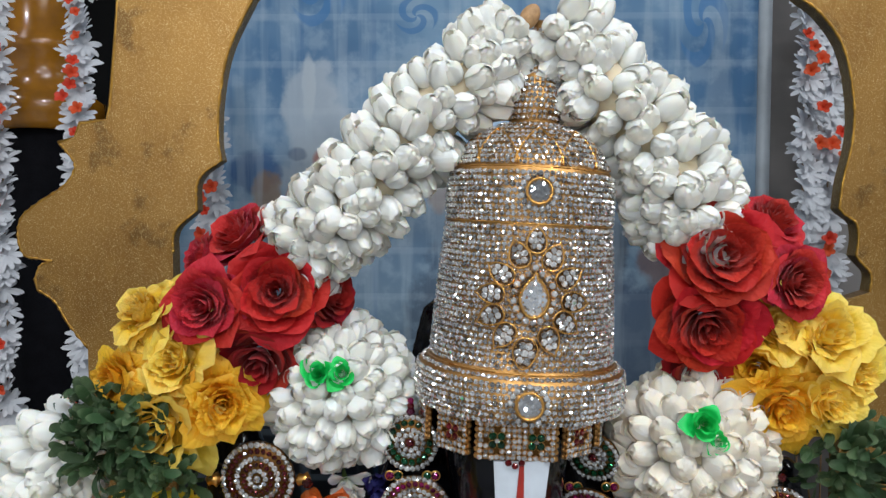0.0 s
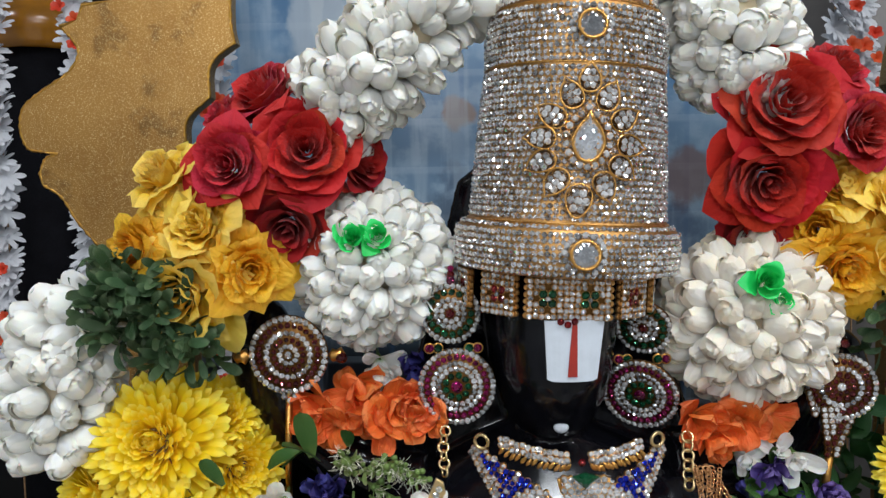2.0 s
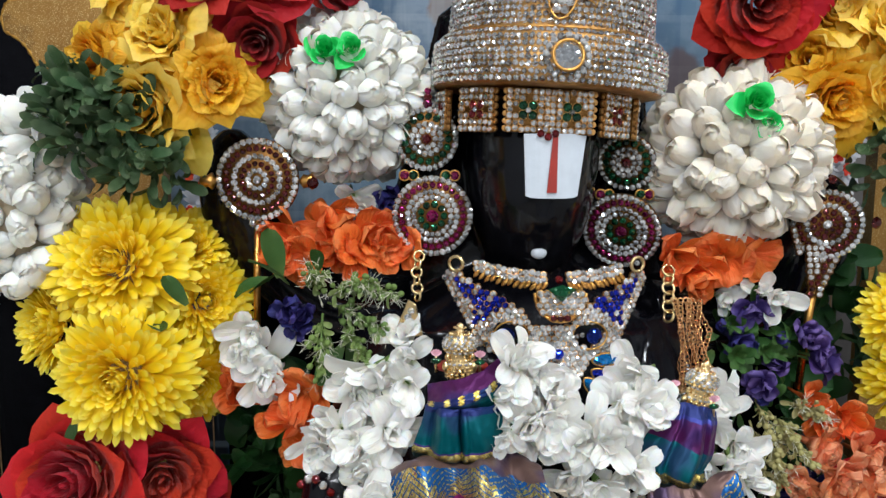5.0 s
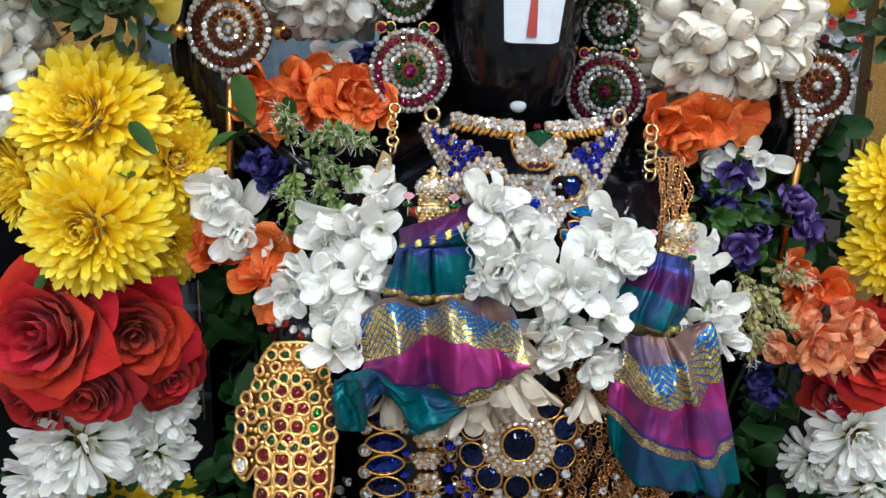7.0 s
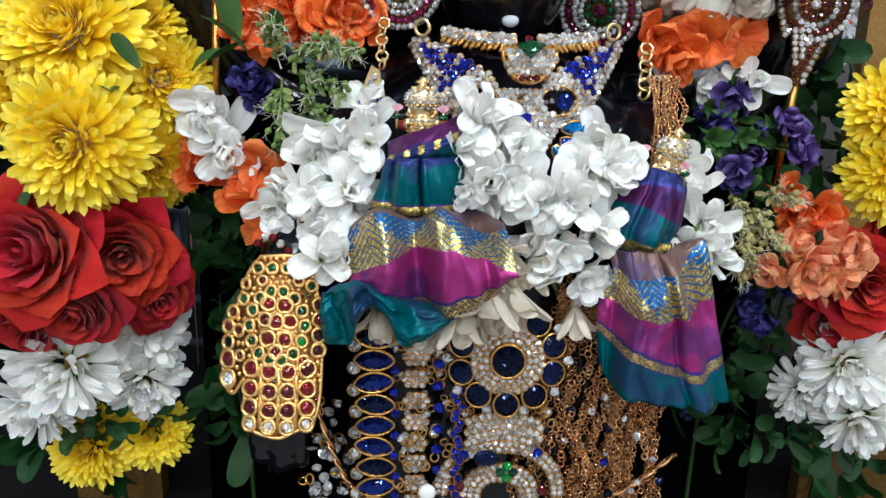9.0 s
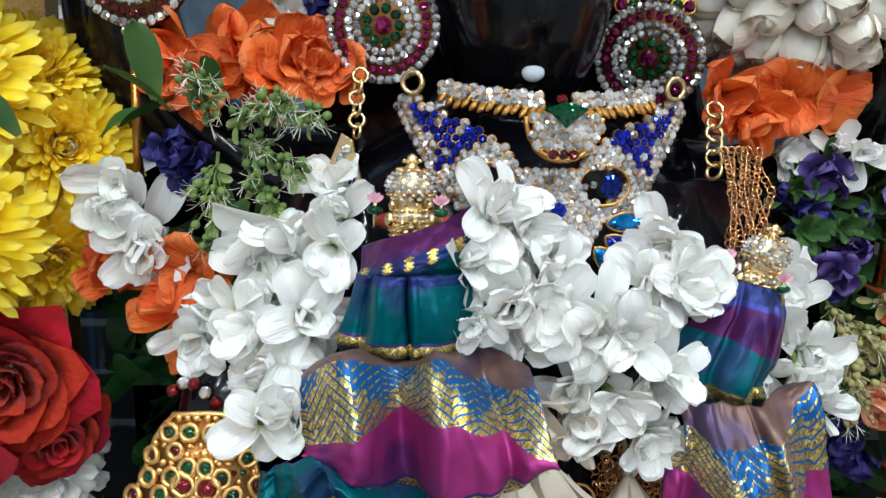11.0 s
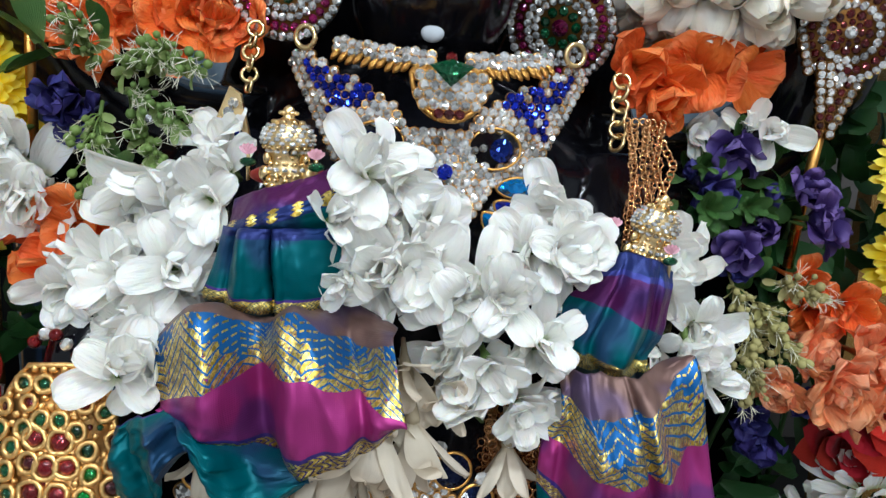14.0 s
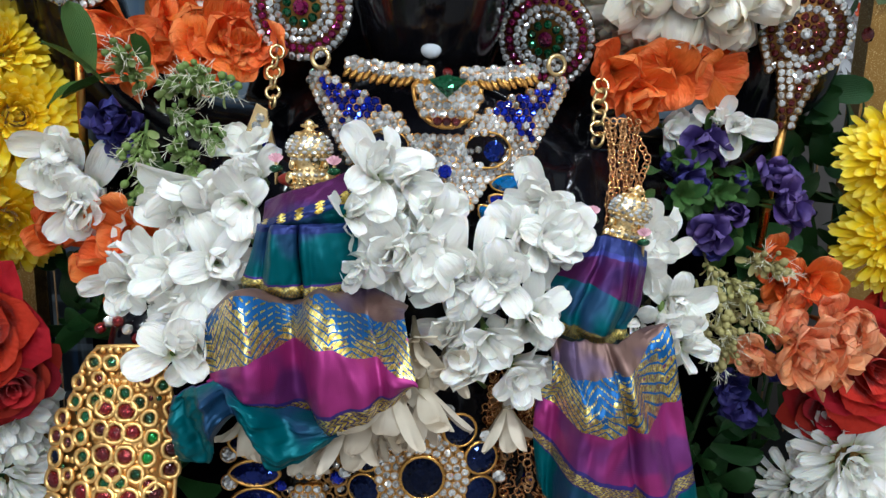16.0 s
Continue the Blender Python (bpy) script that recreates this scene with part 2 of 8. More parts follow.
def stone_material(name, colour, rough=0.06, metal=0.85, facets=0.9, coat=0.6):
    """Foil-backed glass stones, each a little different."""
    n = Nodes(name)
    geo = n.math("FRACT", n.math("ADD", n.add("NewGeometry").outputs["Random Per Island"], n.math("MULTIPLY", n.add("ObjectInfo").outputs["Random"], 5.37)))
    # some stones coloured darker at random, to imitate the contrast of sparkle
    tint = n.mix(n.math("MULTIPLY", n.math("MULTIPLY", geo, geo), 0.85), colour, tuple(c * 0.22 for c in colour))
    # cut facets: the surface is broken into small tilted planes
    geometry = n.add("NewGeometry")
    cells = n.add("TexVoronoi")
    cells.inputs["Scale"].default_value = 620.0
    n.link(geometry.outputs["Position"], cells.inputs["Vector"])
    shift = n.add("VectorMath", operation="SUBTRACT")
    n.link(cells.outputs["Color"], shift.inputs[0])
    shift.inputs[1].default_value = (0.5, 0.5, 0.5)
    scale = n.add("VectorMath", operation="MULTIPLY")
    n.link(shift.outputs[0], scale.inputs[0])
    scale.inputs[1].default_value = (facets, facets, facets)
    total = n.add("VectorMath", operation="ADD")
    n.link(geometry.outputs["Normal"], total.inputs[0])
    n.link(scale.outputs[0], total.inputs[1])
    unit = n.add("VectorMath", operation="NORMALIZE")
    n.link(total.outputs[0], unit.inputs[0])
    n.link(unit.outputs[0], n.shader.inputs["Normal"])
    n.set(colour=tint, rough=rough, metal=metal, coat=coat)
    return n.mat


def gold_material(name, colour, rough=0.28, grain=300.0, bump=0.25, dirt=0.4, metal=1.0):
    n = Nodes(name)
    dull = n.smooth(n.noise(60.0, 5.0), 0.35, 0.75)
    n.set(colour=n.mix(n.math("MULTIPLY", dull, dirt), colour, tuple(c * 0.35 for c in colour)), metal=metal,
          rough=n.math("ADD", rough, n.math("MULTIPLY", dull, 0.2)))
    n.bump(n.noise(grain, 4.0), bump, 0.001)
    return n.mat


def plain_material(name, colour, rough=0.6, grain=40.0, change=0.25, bump=0.15, coat=0.0):
    n = Nodes(name)
    a = n.noise(grain, 6.0)
    b = n.noise(grain * 0.12, 3.0)
    shade = n.math("MULTIPLY", n.math("ADD", a, b), 0.5)
    n.set(colour=n.mix(n.smooth(shade, 0.3, 0.7), tuple(c * (1 - change) for c in colour), tuple(min(1, c * (1 + 0.3 * change)) for c in colour)), rough=rough, coat=coat)
    n.bump(a, bump, 0.002)
    return n.mat


JASMINE = petal_material("jasmine_petal", (0.84, 0.78, 0.56), (0.96, 0.94, 0.87), (0.96, 0.93, 0.85), 0.5, 0.18, 0.16, 0.0, 0.06, (0.75, 0.64, 0.44), 0.25, 0.0, 0.5, fold=0.0010)
CREAM = petal_material("cream_petal", (0.80, 0.68, 0.48), (0.97, 0.90, 0.79), (0.96, 0.87, 0.73), 0.5, 0.20, 0.16, 0.03, 0.10, (0.66, 0.45, 0.26), 0.25, 0.0, 0.5, fold=0.0012)
WHITE = petal_material("white_petal", (0.70, 0.77, 0.46), (0.94, 0.925, 0.88), (0.94, 0.925, 0.88), 0.62, 0.34, 0.15, 0.0, 0.04, (0.86, 0.78, 0.64), 0.14, 0.0, 0.5, fold=0.0022)
FADED = petal_material("faded_petal", (0.5, 0.42, 0.28), (0.76, 0.68, 0.56), (0.72, 0.61, 0.48), 0.5, 0.4, 0.2, 0.1, 0.15)
RED = petal_material("red_rose_petal", (0.36, 0.010, 0.01), (0.56, 0.014, 0.011), (0.60, 0.022, 0.016), 0.6, 0.25, 0.25, 0.35, 0.25, (0.16, 0.01, 0.02), 0.15, 0.1, 0.35, fold=0.005)
SCARLET = petal_material("scarlet_rose_petal", (0.45, 0.02, 0.01), (0.56, 0.024, 0.014), (0.60, 0.036, 0.022), 0.55, 0.25, 0.25, 0.25, 0.25, (0.20, 0.01, 0.02), 0.2, 0.1, 0.35, fold=0.005)
CRIMSON = petal_material("crimson_rose_petal", (0.34, 0.01, 0.018), (0.55, 0.020, 0.030), (0.60, 0.034, 0.044), 0.6, 0.25, 0.25, 0.3, 0.25, (0.15, 0.01, 0.03), 0.15, 0.1, 0.35, fold=0.005)
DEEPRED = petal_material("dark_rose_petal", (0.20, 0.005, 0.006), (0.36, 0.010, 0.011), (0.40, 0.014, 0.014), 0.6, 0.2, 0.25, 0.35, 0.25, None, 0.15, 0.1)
YELLOWROSE = petal_material("yellow_rose_petal", (0.74, 0.46, 0.05), (0.95, 0.64, 0.055), (0.96, 0.71, 0.15), 0.5, 0.32, 0.2, 0.04, 0.2, (0.34, 0.15, 0.02), 0.25, 0.0, 0.3, fold=0.005)
AMBER = petal_material("amber_rose_petal", (0.70, 0.38, 0.02), (0.93, 0.50, 0.018), (0.94, 0.56, 0.05), 0.5, 0.38, 0.25, 0.10, 0.2, (0.3, 0.1, 0.02), 0.25, 0.0, 0.3, fold=0.006)
MUM = petal_material("chrysanthemum_petal", (0.97, 0.58, 0.004), (0.99, 0.735, 0.012), (0.99, 0.83, 0.13), 0.5, 0.28, 0.12, 0.0, 0.05, None, 0.25, 0.0, 0.4)
ORANGE = petal_material("orange_petal", (0.62, 0.16, 0.03), (0.90, 0.185, 0.034), (0.92, 0.26, 0.08), 0.5, 0.32, 0.2, 0.08, 0.2, None, 0.25, 0.0, 0.4, fold=0.006)
SALMON = petal_material("salmon_petal", (0.68, 0.25, 0.1), (0.93, 0.34, 0.15), (0.95, 0.44, 0.24), 0.5, 0.42, 0.2, 0.08, 0.2, None, 0.25, 0.0, 0.4, fold=0.008)
VIOLET = petal_material("violet_petal", (0.04, 0.04, 0.05), (0.060, 0.034, 0.17), (0.17, 0.11, 0.34), 0.5, 0.3, 0.25, 0.3, 0.35)
INDIGO = petal_material("indigo_petal", (0.02, 0.02, 0.06), (0.028, 0.024, 0.13), (0.04, 0.035, 0.19), 0.5, 0.15, 0.3, 0.3, 0.3)
HERB = petal_material("herb_leaf", (0.09, 0.13, 0.05), (0.046, 0.088, 0.034), (0.105, 0.150, 0.070), 0.42, 0.18, 0.5, 0.25, 0.6)
LEAF = petal_material("green_leaf", (0.10, 0.16, 0.04), (0.045, 0.11, 0.025), (0.06, 0.13, 0.03), 0.38, 0.2, 0.45, 0.3, 0.4)
# deep green, darkened further for the shade the garland casts
DARKLEAF = petal_material("shaded_dark_leaf", (0.03, 0.07, 0.02), (0.017, 0.062, 0.014), (0.022, 0.075, 0.018), 0.42, 0.2, 0.4, 0.3, 0.5)
SPROUT = petal_material("pale_sprout", (0.17, 0.26, 0.07), (0.27, 0.37, 0.12), (0.48, 0.53, 0.28), 0.5, 0.3, 0.2, 0.15, 0.4)
DRY = petal_material("dry_sprout", (0.34, 0.30, 0.12), (0.46, 0.42, 0.17), (0.55, 0.52, 0.26), 0.6, 0.25, 0.2, 0.2, 0.4)
STAMEN = petal_material("pale_stamen", (0.70, 0.70, 0.46), (0.82, 0.80, 0.64), (0.86, 0.82, 0.66), 0.5, 0.3, 0.1, 0.05, 0.2)
RIBBON = petal_material("green_satin", (0.02, 0.5, 0.08), (0.03, 0.58, 0.10), (0.05, 0.66, 0.14), 0.35, 0.2, 0.1, 0.05, 0.1)
PLASTIC = petal_material("plastic_petal", (0.72, 0.74, 0.78), (0.78, 0.79, 0.82), (0.80, 0.80, 0.83), 0.45, 0.3, 0.25, 0.1, 0.15)
PLASTICRED = petal_material("plastic_red", (0.6, 0.06, 0.02), (0.70, 0.08, 0.03), (0.72, 0.10, 0.03), 0.4, 0.2, 0.2, 0.1, 0.2)

CROWNSTONE = stone_material("crown_stone", (1.0, 0.985, 0.96), 0.05, 0.82, 1.6)
CLEAR = stone_material("clear_stone", (1.0, 0.995, 0.98), 0.05, 0.7, 1.5, 0.9)
RUBY = stone_material("ruby_stone", (0.20, 0.003, 0.006), 0.05, 0.6, 0.5)
MAGENTA = stone_material("magenta_stone", (0.30, 0.008, 0.10), 0.06, 0.7)
GARNET = stone_material("garnet_stone", (0.10, 0.006, 0.008), 0.06, 0.6)
EMERALD = stone_material("emerald_stone", (0.004, 0.09, 0.03), 0.05, 0.6)
BRIGHTGREEN = stone_material("bright_green_stone", (0.01, 0.34, 0.05), 0.05, 0.6)
ROYAL = stone_material("royal_blue_stone", (0.010, 0.026, 0.22), 0.05, 0.85, 0.45, 0.15)
GLASSY = stone_material("large_clear_stone", (0.93, 0.95, 0.98), 0.03, 0.85, 0.55)
SAPPHIRE = stone_material("sapphire_stone", (0.012, 0.030, 0.52), 0.06, 0.8, 0.9, 0.25)
NAVY = stone_material("navy_stone", (0.006, 0.014, 0.065), 0.05, 0.85, 0.45, 0.15)
AQUA = stone_material("aqua_stone", (0.01, 0.22, 0.62), 0.05, 0.7)
PEARL = plain_material("pearl", (0.72, 0.70, 0.66), 0.2, 60.0, 0.1, 0.02, 1.0)
GOLD = gold_material("jewel_gold", (0.72, 0.38, 0.10), 0.25, 300.0, 0.3, 0.65)
# dimmer gold; on the low jewels it stands in for weaker light
MIDGOLD = gold_material("mid_gold", (0.50, 0.27, 0.09), 0.4, 300.0, 0.3, 0.6)
# darker gold under the stones, so that the gaps between them look shaded
DARKGOLD = gold_material("dark_gold", (0.13, 0.062, 0.018), 0.35, 300.0, 0.3, 0.6)
PALEGOLD = gold_material("pale_gold", (0.90, 0.66, 0.33), 0.2)
ROSEGOLD = gold_material("copper_gold", (0.62, 0.32, 0.14), 0.17)
LEAFGOLD = gold_material("matt_gold", (0.92, 0.56, 0.20), 0.28, 420.0, 0.5, 0.5, 0.95)
BLACKSTONE = plain_material("black_stone", (0.004, 0.004, 0.006), 0.14, 60.0, 0.3, 0.03, 0.0)
BLACKSTONE.node_tree.nodes["Principled BSDF"].inputs["Specular IOR Level"].default_value = 0.32
MARKWHITE = plain_material("white_paint", (0.55, 0.59, 0.64), 0.5, 90.0, 0.12, 0.2)
MARKRED = plain_material("red_paint", (0.32, 0.022, 0.012), 0.45, 90.0, 0.3, 0.1)
TWINE = plain_material("twine", (0.45, 0.26, 0.12), 0.7, 300.0, 0.4, 0.4)
WOOD = plain_material("amber_wood", (0.42, 0.17, 0.012), 0.22, 30.0, 0.4, 0.05, 0.5)
WALL = plain_material("painted_wall", (0.42, 0.43, 0.44), 0.7, 8.0, 0.08, 0.1)
DARKWALL = plain_material("dark_wall", (0.009, 0.009, 0.009), 0.8, 8.0, 0.3, 0.1)
TILE = plain_material("stone_floor", (0.35, 0.33, 0.30), 0.35, 12.0, 0.2, 0.05)
MATTBLACK = plain_material("matt_black", (0.006, 0.006, 0.008), 0.85, 400.0, 0.4, 0.3)
for matt in (DARKWALL, MATTBLACK):
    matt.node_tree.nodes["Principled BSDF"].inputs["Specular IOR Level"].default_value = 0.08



def board_material():
    """Gold bronze paint, brushed on, with glitter and darker patches."""
    n = Nodes("gold_paint")
    big = n.noise(9.0, 4.0)
    stroke = n.add("Mapping")
    n.link(n.coords(), stroke.inputs[0])
    stroke.inputs["Scale"].default_value = (260, 260, 18)
    brush = n.noise(1.0, 3.0, stroke.outputs[0])
    colour = n.mix(n.smooth(big, 0.35, 0.7), (0.31, 0.165, 0.040), (0.19, 0.092, 0.019))
    colour = n.mix(n.math("MULTIPLY", brush, 0.5), colour, (0.34, 0.185, 0.045))
    stain = n.math("MULTIPLY", n.smooth(n.noise(14.0, 5.0, None, 0.6), 0.56, 0.63), 0.55)
    colour = n.mix(stain, colour, (0.085, 0.045, 0.012))
    glitter = n.math("MULTIPLY", n.smooth(n.noise(1500.0, 1.0), 0.62, 0.70), 0.7)
    n.set(colour=n.mix(glitter, colour, (0.9, 0.68, 0.34)), metal=0.75, rough=0.40)
    n.bump(n.math("ADD", n.noise(1400.0, 3.0), brush), 0.25, 0.0006)
    return n.mat


def picture_material():
    """A large blue devotional print, softly painted: halls, pale shapes, a lower part darkened for shade."""
    n = Nodes("blue_print")
    place = n.coords()
    split = n.add("SeparateXYZ")
    n.link(place, split.inputs[0])
    x, z = split.outputs[0], split.outputs[2]
    big = n.noise(5.0, 3.0, place)
    fine = n.noise(26.0, 5.0, place)
    colour = n.mix(n.smooth(big, 0.3, 0.7), (0.08, 0.19, 0.36), (0.24, 0.38, 0.54))
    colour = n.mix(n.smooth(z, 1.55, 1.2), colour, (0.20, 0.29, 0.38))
    colour = n.mix(n.math("MULTIPLY", n.smooth(fine, 0.45, 0.65), 0.35), colour, (0.45, 0.56, 0.66))
    # shade behind the flowers put into the lower part as near black
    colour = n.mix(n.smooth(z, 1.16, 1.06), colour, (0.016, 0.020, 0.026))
    lines = n.math("FRACT", n.math("MULTIPLY", x, 9.0))
    colour = n.mix(n.math("MULTIPLY", n.smooth(lines, 0.9, 0.97), 0.25), colour, (0.06, 0.16, 0.36))
    bars = n.math("FRACT", n.math("MULTIPLY", z, 14.0))
    colour = n.mix(n.math("MULTIPLY", n.smooth(bars, 0.82, 0.9), 0.2), colour, (0.5, 0.6, 0.7))
    # plain painted shapes: centre x, z, half width, half height, colour, strength
    for cx, cz, rx, rz, shade, amount in ((-0.215, 1.60, 0.010, 0.05, (0.62, 0.68, 0.72), 0.7), (-0.205, 1.55, 0.050, 0.085, (0.58, 0.64, 0.69), 0.8), (-0.205, 1.455, 0.062, 0.07, (0.55, 0.62, 0.67), 0.75),
                                          (-0.20, 1.49, 0.012, 0.016, (0.45, 0.12, 0.05), 0.9), (-0.30, 1.475, 0.040, 0.034, (0.03, 0.09, 0.24), 0.85), (-0.235, 1.50, 0.016, 0.012, (0.04, 0.08, 0.2), 0.8),
                                          (-0.28, 1.42, 0.026, 0.05, (0.30, 0.17, 0.05), 0.85), (-0.24, 1.43, 0.014, 0.026, (0.50, 0.20, 0.05), 0.8), (-0.13, 1.42, 0.02, 0.03, (0.05, 0.12, 0.26), 0.7),
                                          (-0.01, 1.435, 0.026, 0.026, (0.35, 0.18, 0.06), 0.8), (0.33, 1.335, 0.04, 0.045, (0.22, 0.10, 0.06), 0.8),
                                          (0.24, 1.36, 0.035, 0.10, (0.07, 0.07, 0.08), 0.8), (0.03, 1.24, 0.09, 0.12, (0.05, 0.06, 0.09), 0.7),
                                          (0.25, 1.2, 0.12, 0.12, (0.05, 0.07, 0.14), 0.7)):
        dx = n.math("DIVIDE", n.math("SUBTRACT", x, cx), rx)
        dz = n.math("DIVIDE", n.math("SUBTRACT", z, cz), rz)
        d = n.math("ADD", n.math("MULTIPLY", dx, dx), n.math("MULTIPLY", dz, dz))
        d = n.math("ADD", d, n.math("MULTIPLY", n.math("SUBTRACT", fine, 0.5), 2.6))
        colour = n.mix(n.math("MULTIPLY", n.smooth(d, 1.35, 0.55), amount * 0.8), colour, shade)
    # scrolled ornaments in darker blue
    for cx, cz, rx, rz in ((-0.2, 1.745, 0.045, 0.055), (-0.05, 1.71, 0.035, 0.03), (0.385, 1.70, 0.040, 0.075)):
        dx = n.math("DIVIDE", n.math("SUBTRACT", x, cx), rx)
        dz = n.math("DIVIDE", n.math("SUBTRACT", z, cz), rz)
        d = n.math("SQRT", n.math("ADD", n.math("MULTIPLY", dx, dx), n.math("MULTIPLY", dz, dz)))
        curl = n.math("SINE", n.math("ADD", n.math("MULTIPLY", d, 9.0), n.math("MULTIPLY", n.math("ARCTAN2", dz, dx), 3.0)))
        colour = n.mix(n.math("MULTIPLY", n.math("MULTIPLY", n.smooth(d, 1.0, 0.9), n.smooth(curl, -0.1, 0.2)), 0.75), colour, (0.08, 0.22, 0.46))
    folds = n.add("Mapping")
    n.link(place, folds.inputs[0])
    folds.inputs["Scale"].default_value = (34, 34, 3)
    colour = n.mix(n.math("MULTIPLY", n.smooth(n.noise(1.0, 3.0, folds.outputs[0]), 0.5, 0.62), 0.28), colour, (0.50, 0.60, 0.68))
    n.set(colour=colour, rough=0.35)
    return n.mat


BOARD, PRINT = board_material(), picture_material()

# ---- the room and the shrine ----
def box(bm, x0, x1, y0, y1, z0, z1):
    bmesh.ops.create_cube(bm, size=1.0, matrix=Matrix.Translation(((x0 + x1) / 2, (y0 + y1) / 2, (z0 + z1) / 2)) @ Matrix.Diagonal((x1 - x0, y1 - y0, z1 - z0, 1)))
    return bm


def structure(name, bm, mat, label):
    ob = put(name, mesh_of(name, bm, mat, smooth=False), Matrix())
    return tagged(ob, label, name.split("_")[0], kind="structure")


structure("floor", box(bmesh.new(), -2.2, 2.2, -3.0, 1.5, -0.1, 0.0), TILE, "grey polished stone floor of the shrine room")
structure("ceiling", box(bmesh.new(), -2.2, 2.2, -3.0, 1.5, 2.7, 2.8), WALL, "plain white painted ceiling of the shrine room")
structure("wall_north", box(bmesh.new(), -2.2, 2.2, 1.5, 1.6, 0.0, 2.7), DARKWALL, "dark wall behind the shrine")
structure("wall_south", box(bmesh.new(), -2.2, 2.2, -3.1, -3.0, 0.0, 2.7), WALL, "pale painted wall facing the shrine")
structure("wall_west", box(bmesh.new(), -2.3, -2.2, -3.0, 1.5, 0.0, 2.7), WALL, "pale painted side wall")
structure("wall_east", box(bmesh.new(), 2.2, 2.3, -3.0, 1.5, 0.0, 2.7), WALL, "pale painted side wall")

plinth = thing("shrine_plinth", (0.05, 0.9, 0), "dark stone plinth that carries the shrine", "plinth")
part("body", box(bmesh.new(), -0.9, 1.0, 0.42, 1.4, 0.0, 0.66), DARKWALL, plinth)
part("top", box(bmesh.new(), -0.93, 1.03, 0.40, 1.4, 0.662, 0.70), DARKWALL, plinth)

# blue print in a pale frame
picture = thing("framed_print", (0.0, 1.14, 0.70), "large blue devotional print in a pale frame behind the idol", "picture")
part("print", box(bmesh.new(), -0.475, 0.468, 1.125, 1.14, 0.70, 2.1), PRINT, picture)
FRAMEPALE = plain_material("pale_frame", (0.42, 0.46, 0.50), 0.5, 30.0, 0.2)
part("frame_side", box(bmesh.new(), 0.469, 0.485, 1.115, 1.14, 0.70, 2.1), FRAMEPALE, picture)
GREYWALL = plain_material("grey_board", (0.22, 0.20, 0.19), 0.6, 14.0, 0.25)
part("mount", box(bmesh.new(), 0.486, 0.80, 1.128, 1.14, 0.70, 2.1), GREYWALL, picture, "brownish grey mount beside the print")

# turned amber pillar, partly seen behind the flower strings
pillar = thing("pillar", (-0.64, 1.16, 0.70), "turned amber varnished wooden pillar", "pillar")
rows = [(0.075, 1.54), (0.075, 1.55), (0.085, 1.56), (0.085, 1.585), (0.062, 1.60), (0.058, 1.63), (0.062, 1.655), (0.068, 1.66), (0.068, 1.675), (0.055, 1.69), (0.052, 1.80), (0.06, 1.82), (0.06, 2.1)]
part("capital", lathe(bmesh.new(), rows, 40, Matrix.Translation((-0.64, 1.16, 0))), WOOD, pillar)
part("shaft", lathe(bmesh.new(), [(0.06, 0.70), (0.06, 1.539)], 32, Matrix.Translation((-0.64, 1.16, 0))), MATTBLACK, pillar, "dark shaft below the capital")


# gold arch board, cut out in curves
def scallop(points, steps=6):
    return [(q.x, q.y) for q in spline([(x, z, 0) for x, z in points], steps)]


def arch_side(name, outline):
    bm = bmesh.new()
    front = [bm.verts.new((x, 0.705, z)) for x, z in outline]
    back = [bm.verts.new((x, 0.724, z)) for x, z in outline]
    n = len(outline)
    bm.faces.new(front)
    bm.faces.new(back[::-1])
    for i in range(n):
        bm.faces.new((front[i], back[i], back[(i + 1) % n], front[(i + 1) % n]))
    bmesh.ops.recalc_face_normals(bm, faces=bm.faces)
    return bm


arch = thing("arch_board", (0.05, 0.715, 0.70), "gold-painted wooden arch board with scalloped edges behind the idol", "arch")
inner = scallop([(-0.185, 1.617), (-0.209, 1.568), (-0.219, 1.52), (-0.221, 1.48), (-0.218, 1.461)]) + scallop([(-0.222, 1.458), (-0.236, 1.448), (-0.243, 1.435), (-0.243, 1.412)]) + scallop([(-0.248, 1.408), (-0.262, 1.396), (-0.267, 1.385), (-0.267, 1.37)])
outer = scallop([(-0.353, 1.276), (-0.372, 1.300), (-0.385, 1.322), (-0.402, 1.334)]) + scallop([(-0.404, 1.345), (-0.398, 1.358), (-0.386, 1.362)]) + scallop([(-0.40, 1.3645), (-0.414, 1.368), (-0.420, 1.385), (-0.416, 1.405), (-0.398, 1.42), (-0.372, 1.437), (-0.362, 1.456), (-0.372, 1.472), (-0.378, 1.478)]) + [(-0.362, 1.483), (-0.356, 1.497), (-0.330, 1.500), (-0.326, 1.515), (-0.318, 1.60), (-0.314, 1.66)]
top_l = [(-0.28, 1.75), (-0.16, 1.80), (0.0, 1.84), (0.083, 1.85)]
top_in_l = [(0.083, 1.74), (0.0, 1.733), (-0.09, 1.70), (-0.15, 1.655)]
part("arch_half", arch_side("arch_half", [(-0.267, 0.70), (-0.353, 0.70)] + outer + top_l + top_in_l + inner), BOARD, arch, smooth=False)
TRIM = gold_material("glitter_gold", (0.55, 0.30, 0.06), 0.3, 900.0, 1.0, 0.8)
for line in (outer, inner):
    part("cut_edge", tube(bmesh.new(), [(x, 0.706, z) for x, z in line], [0.0016 + 0.0006 * math.sin(i * 2.7) for i in range(len(line))], 6), TRIM, arch, "rough glittering cut edge")
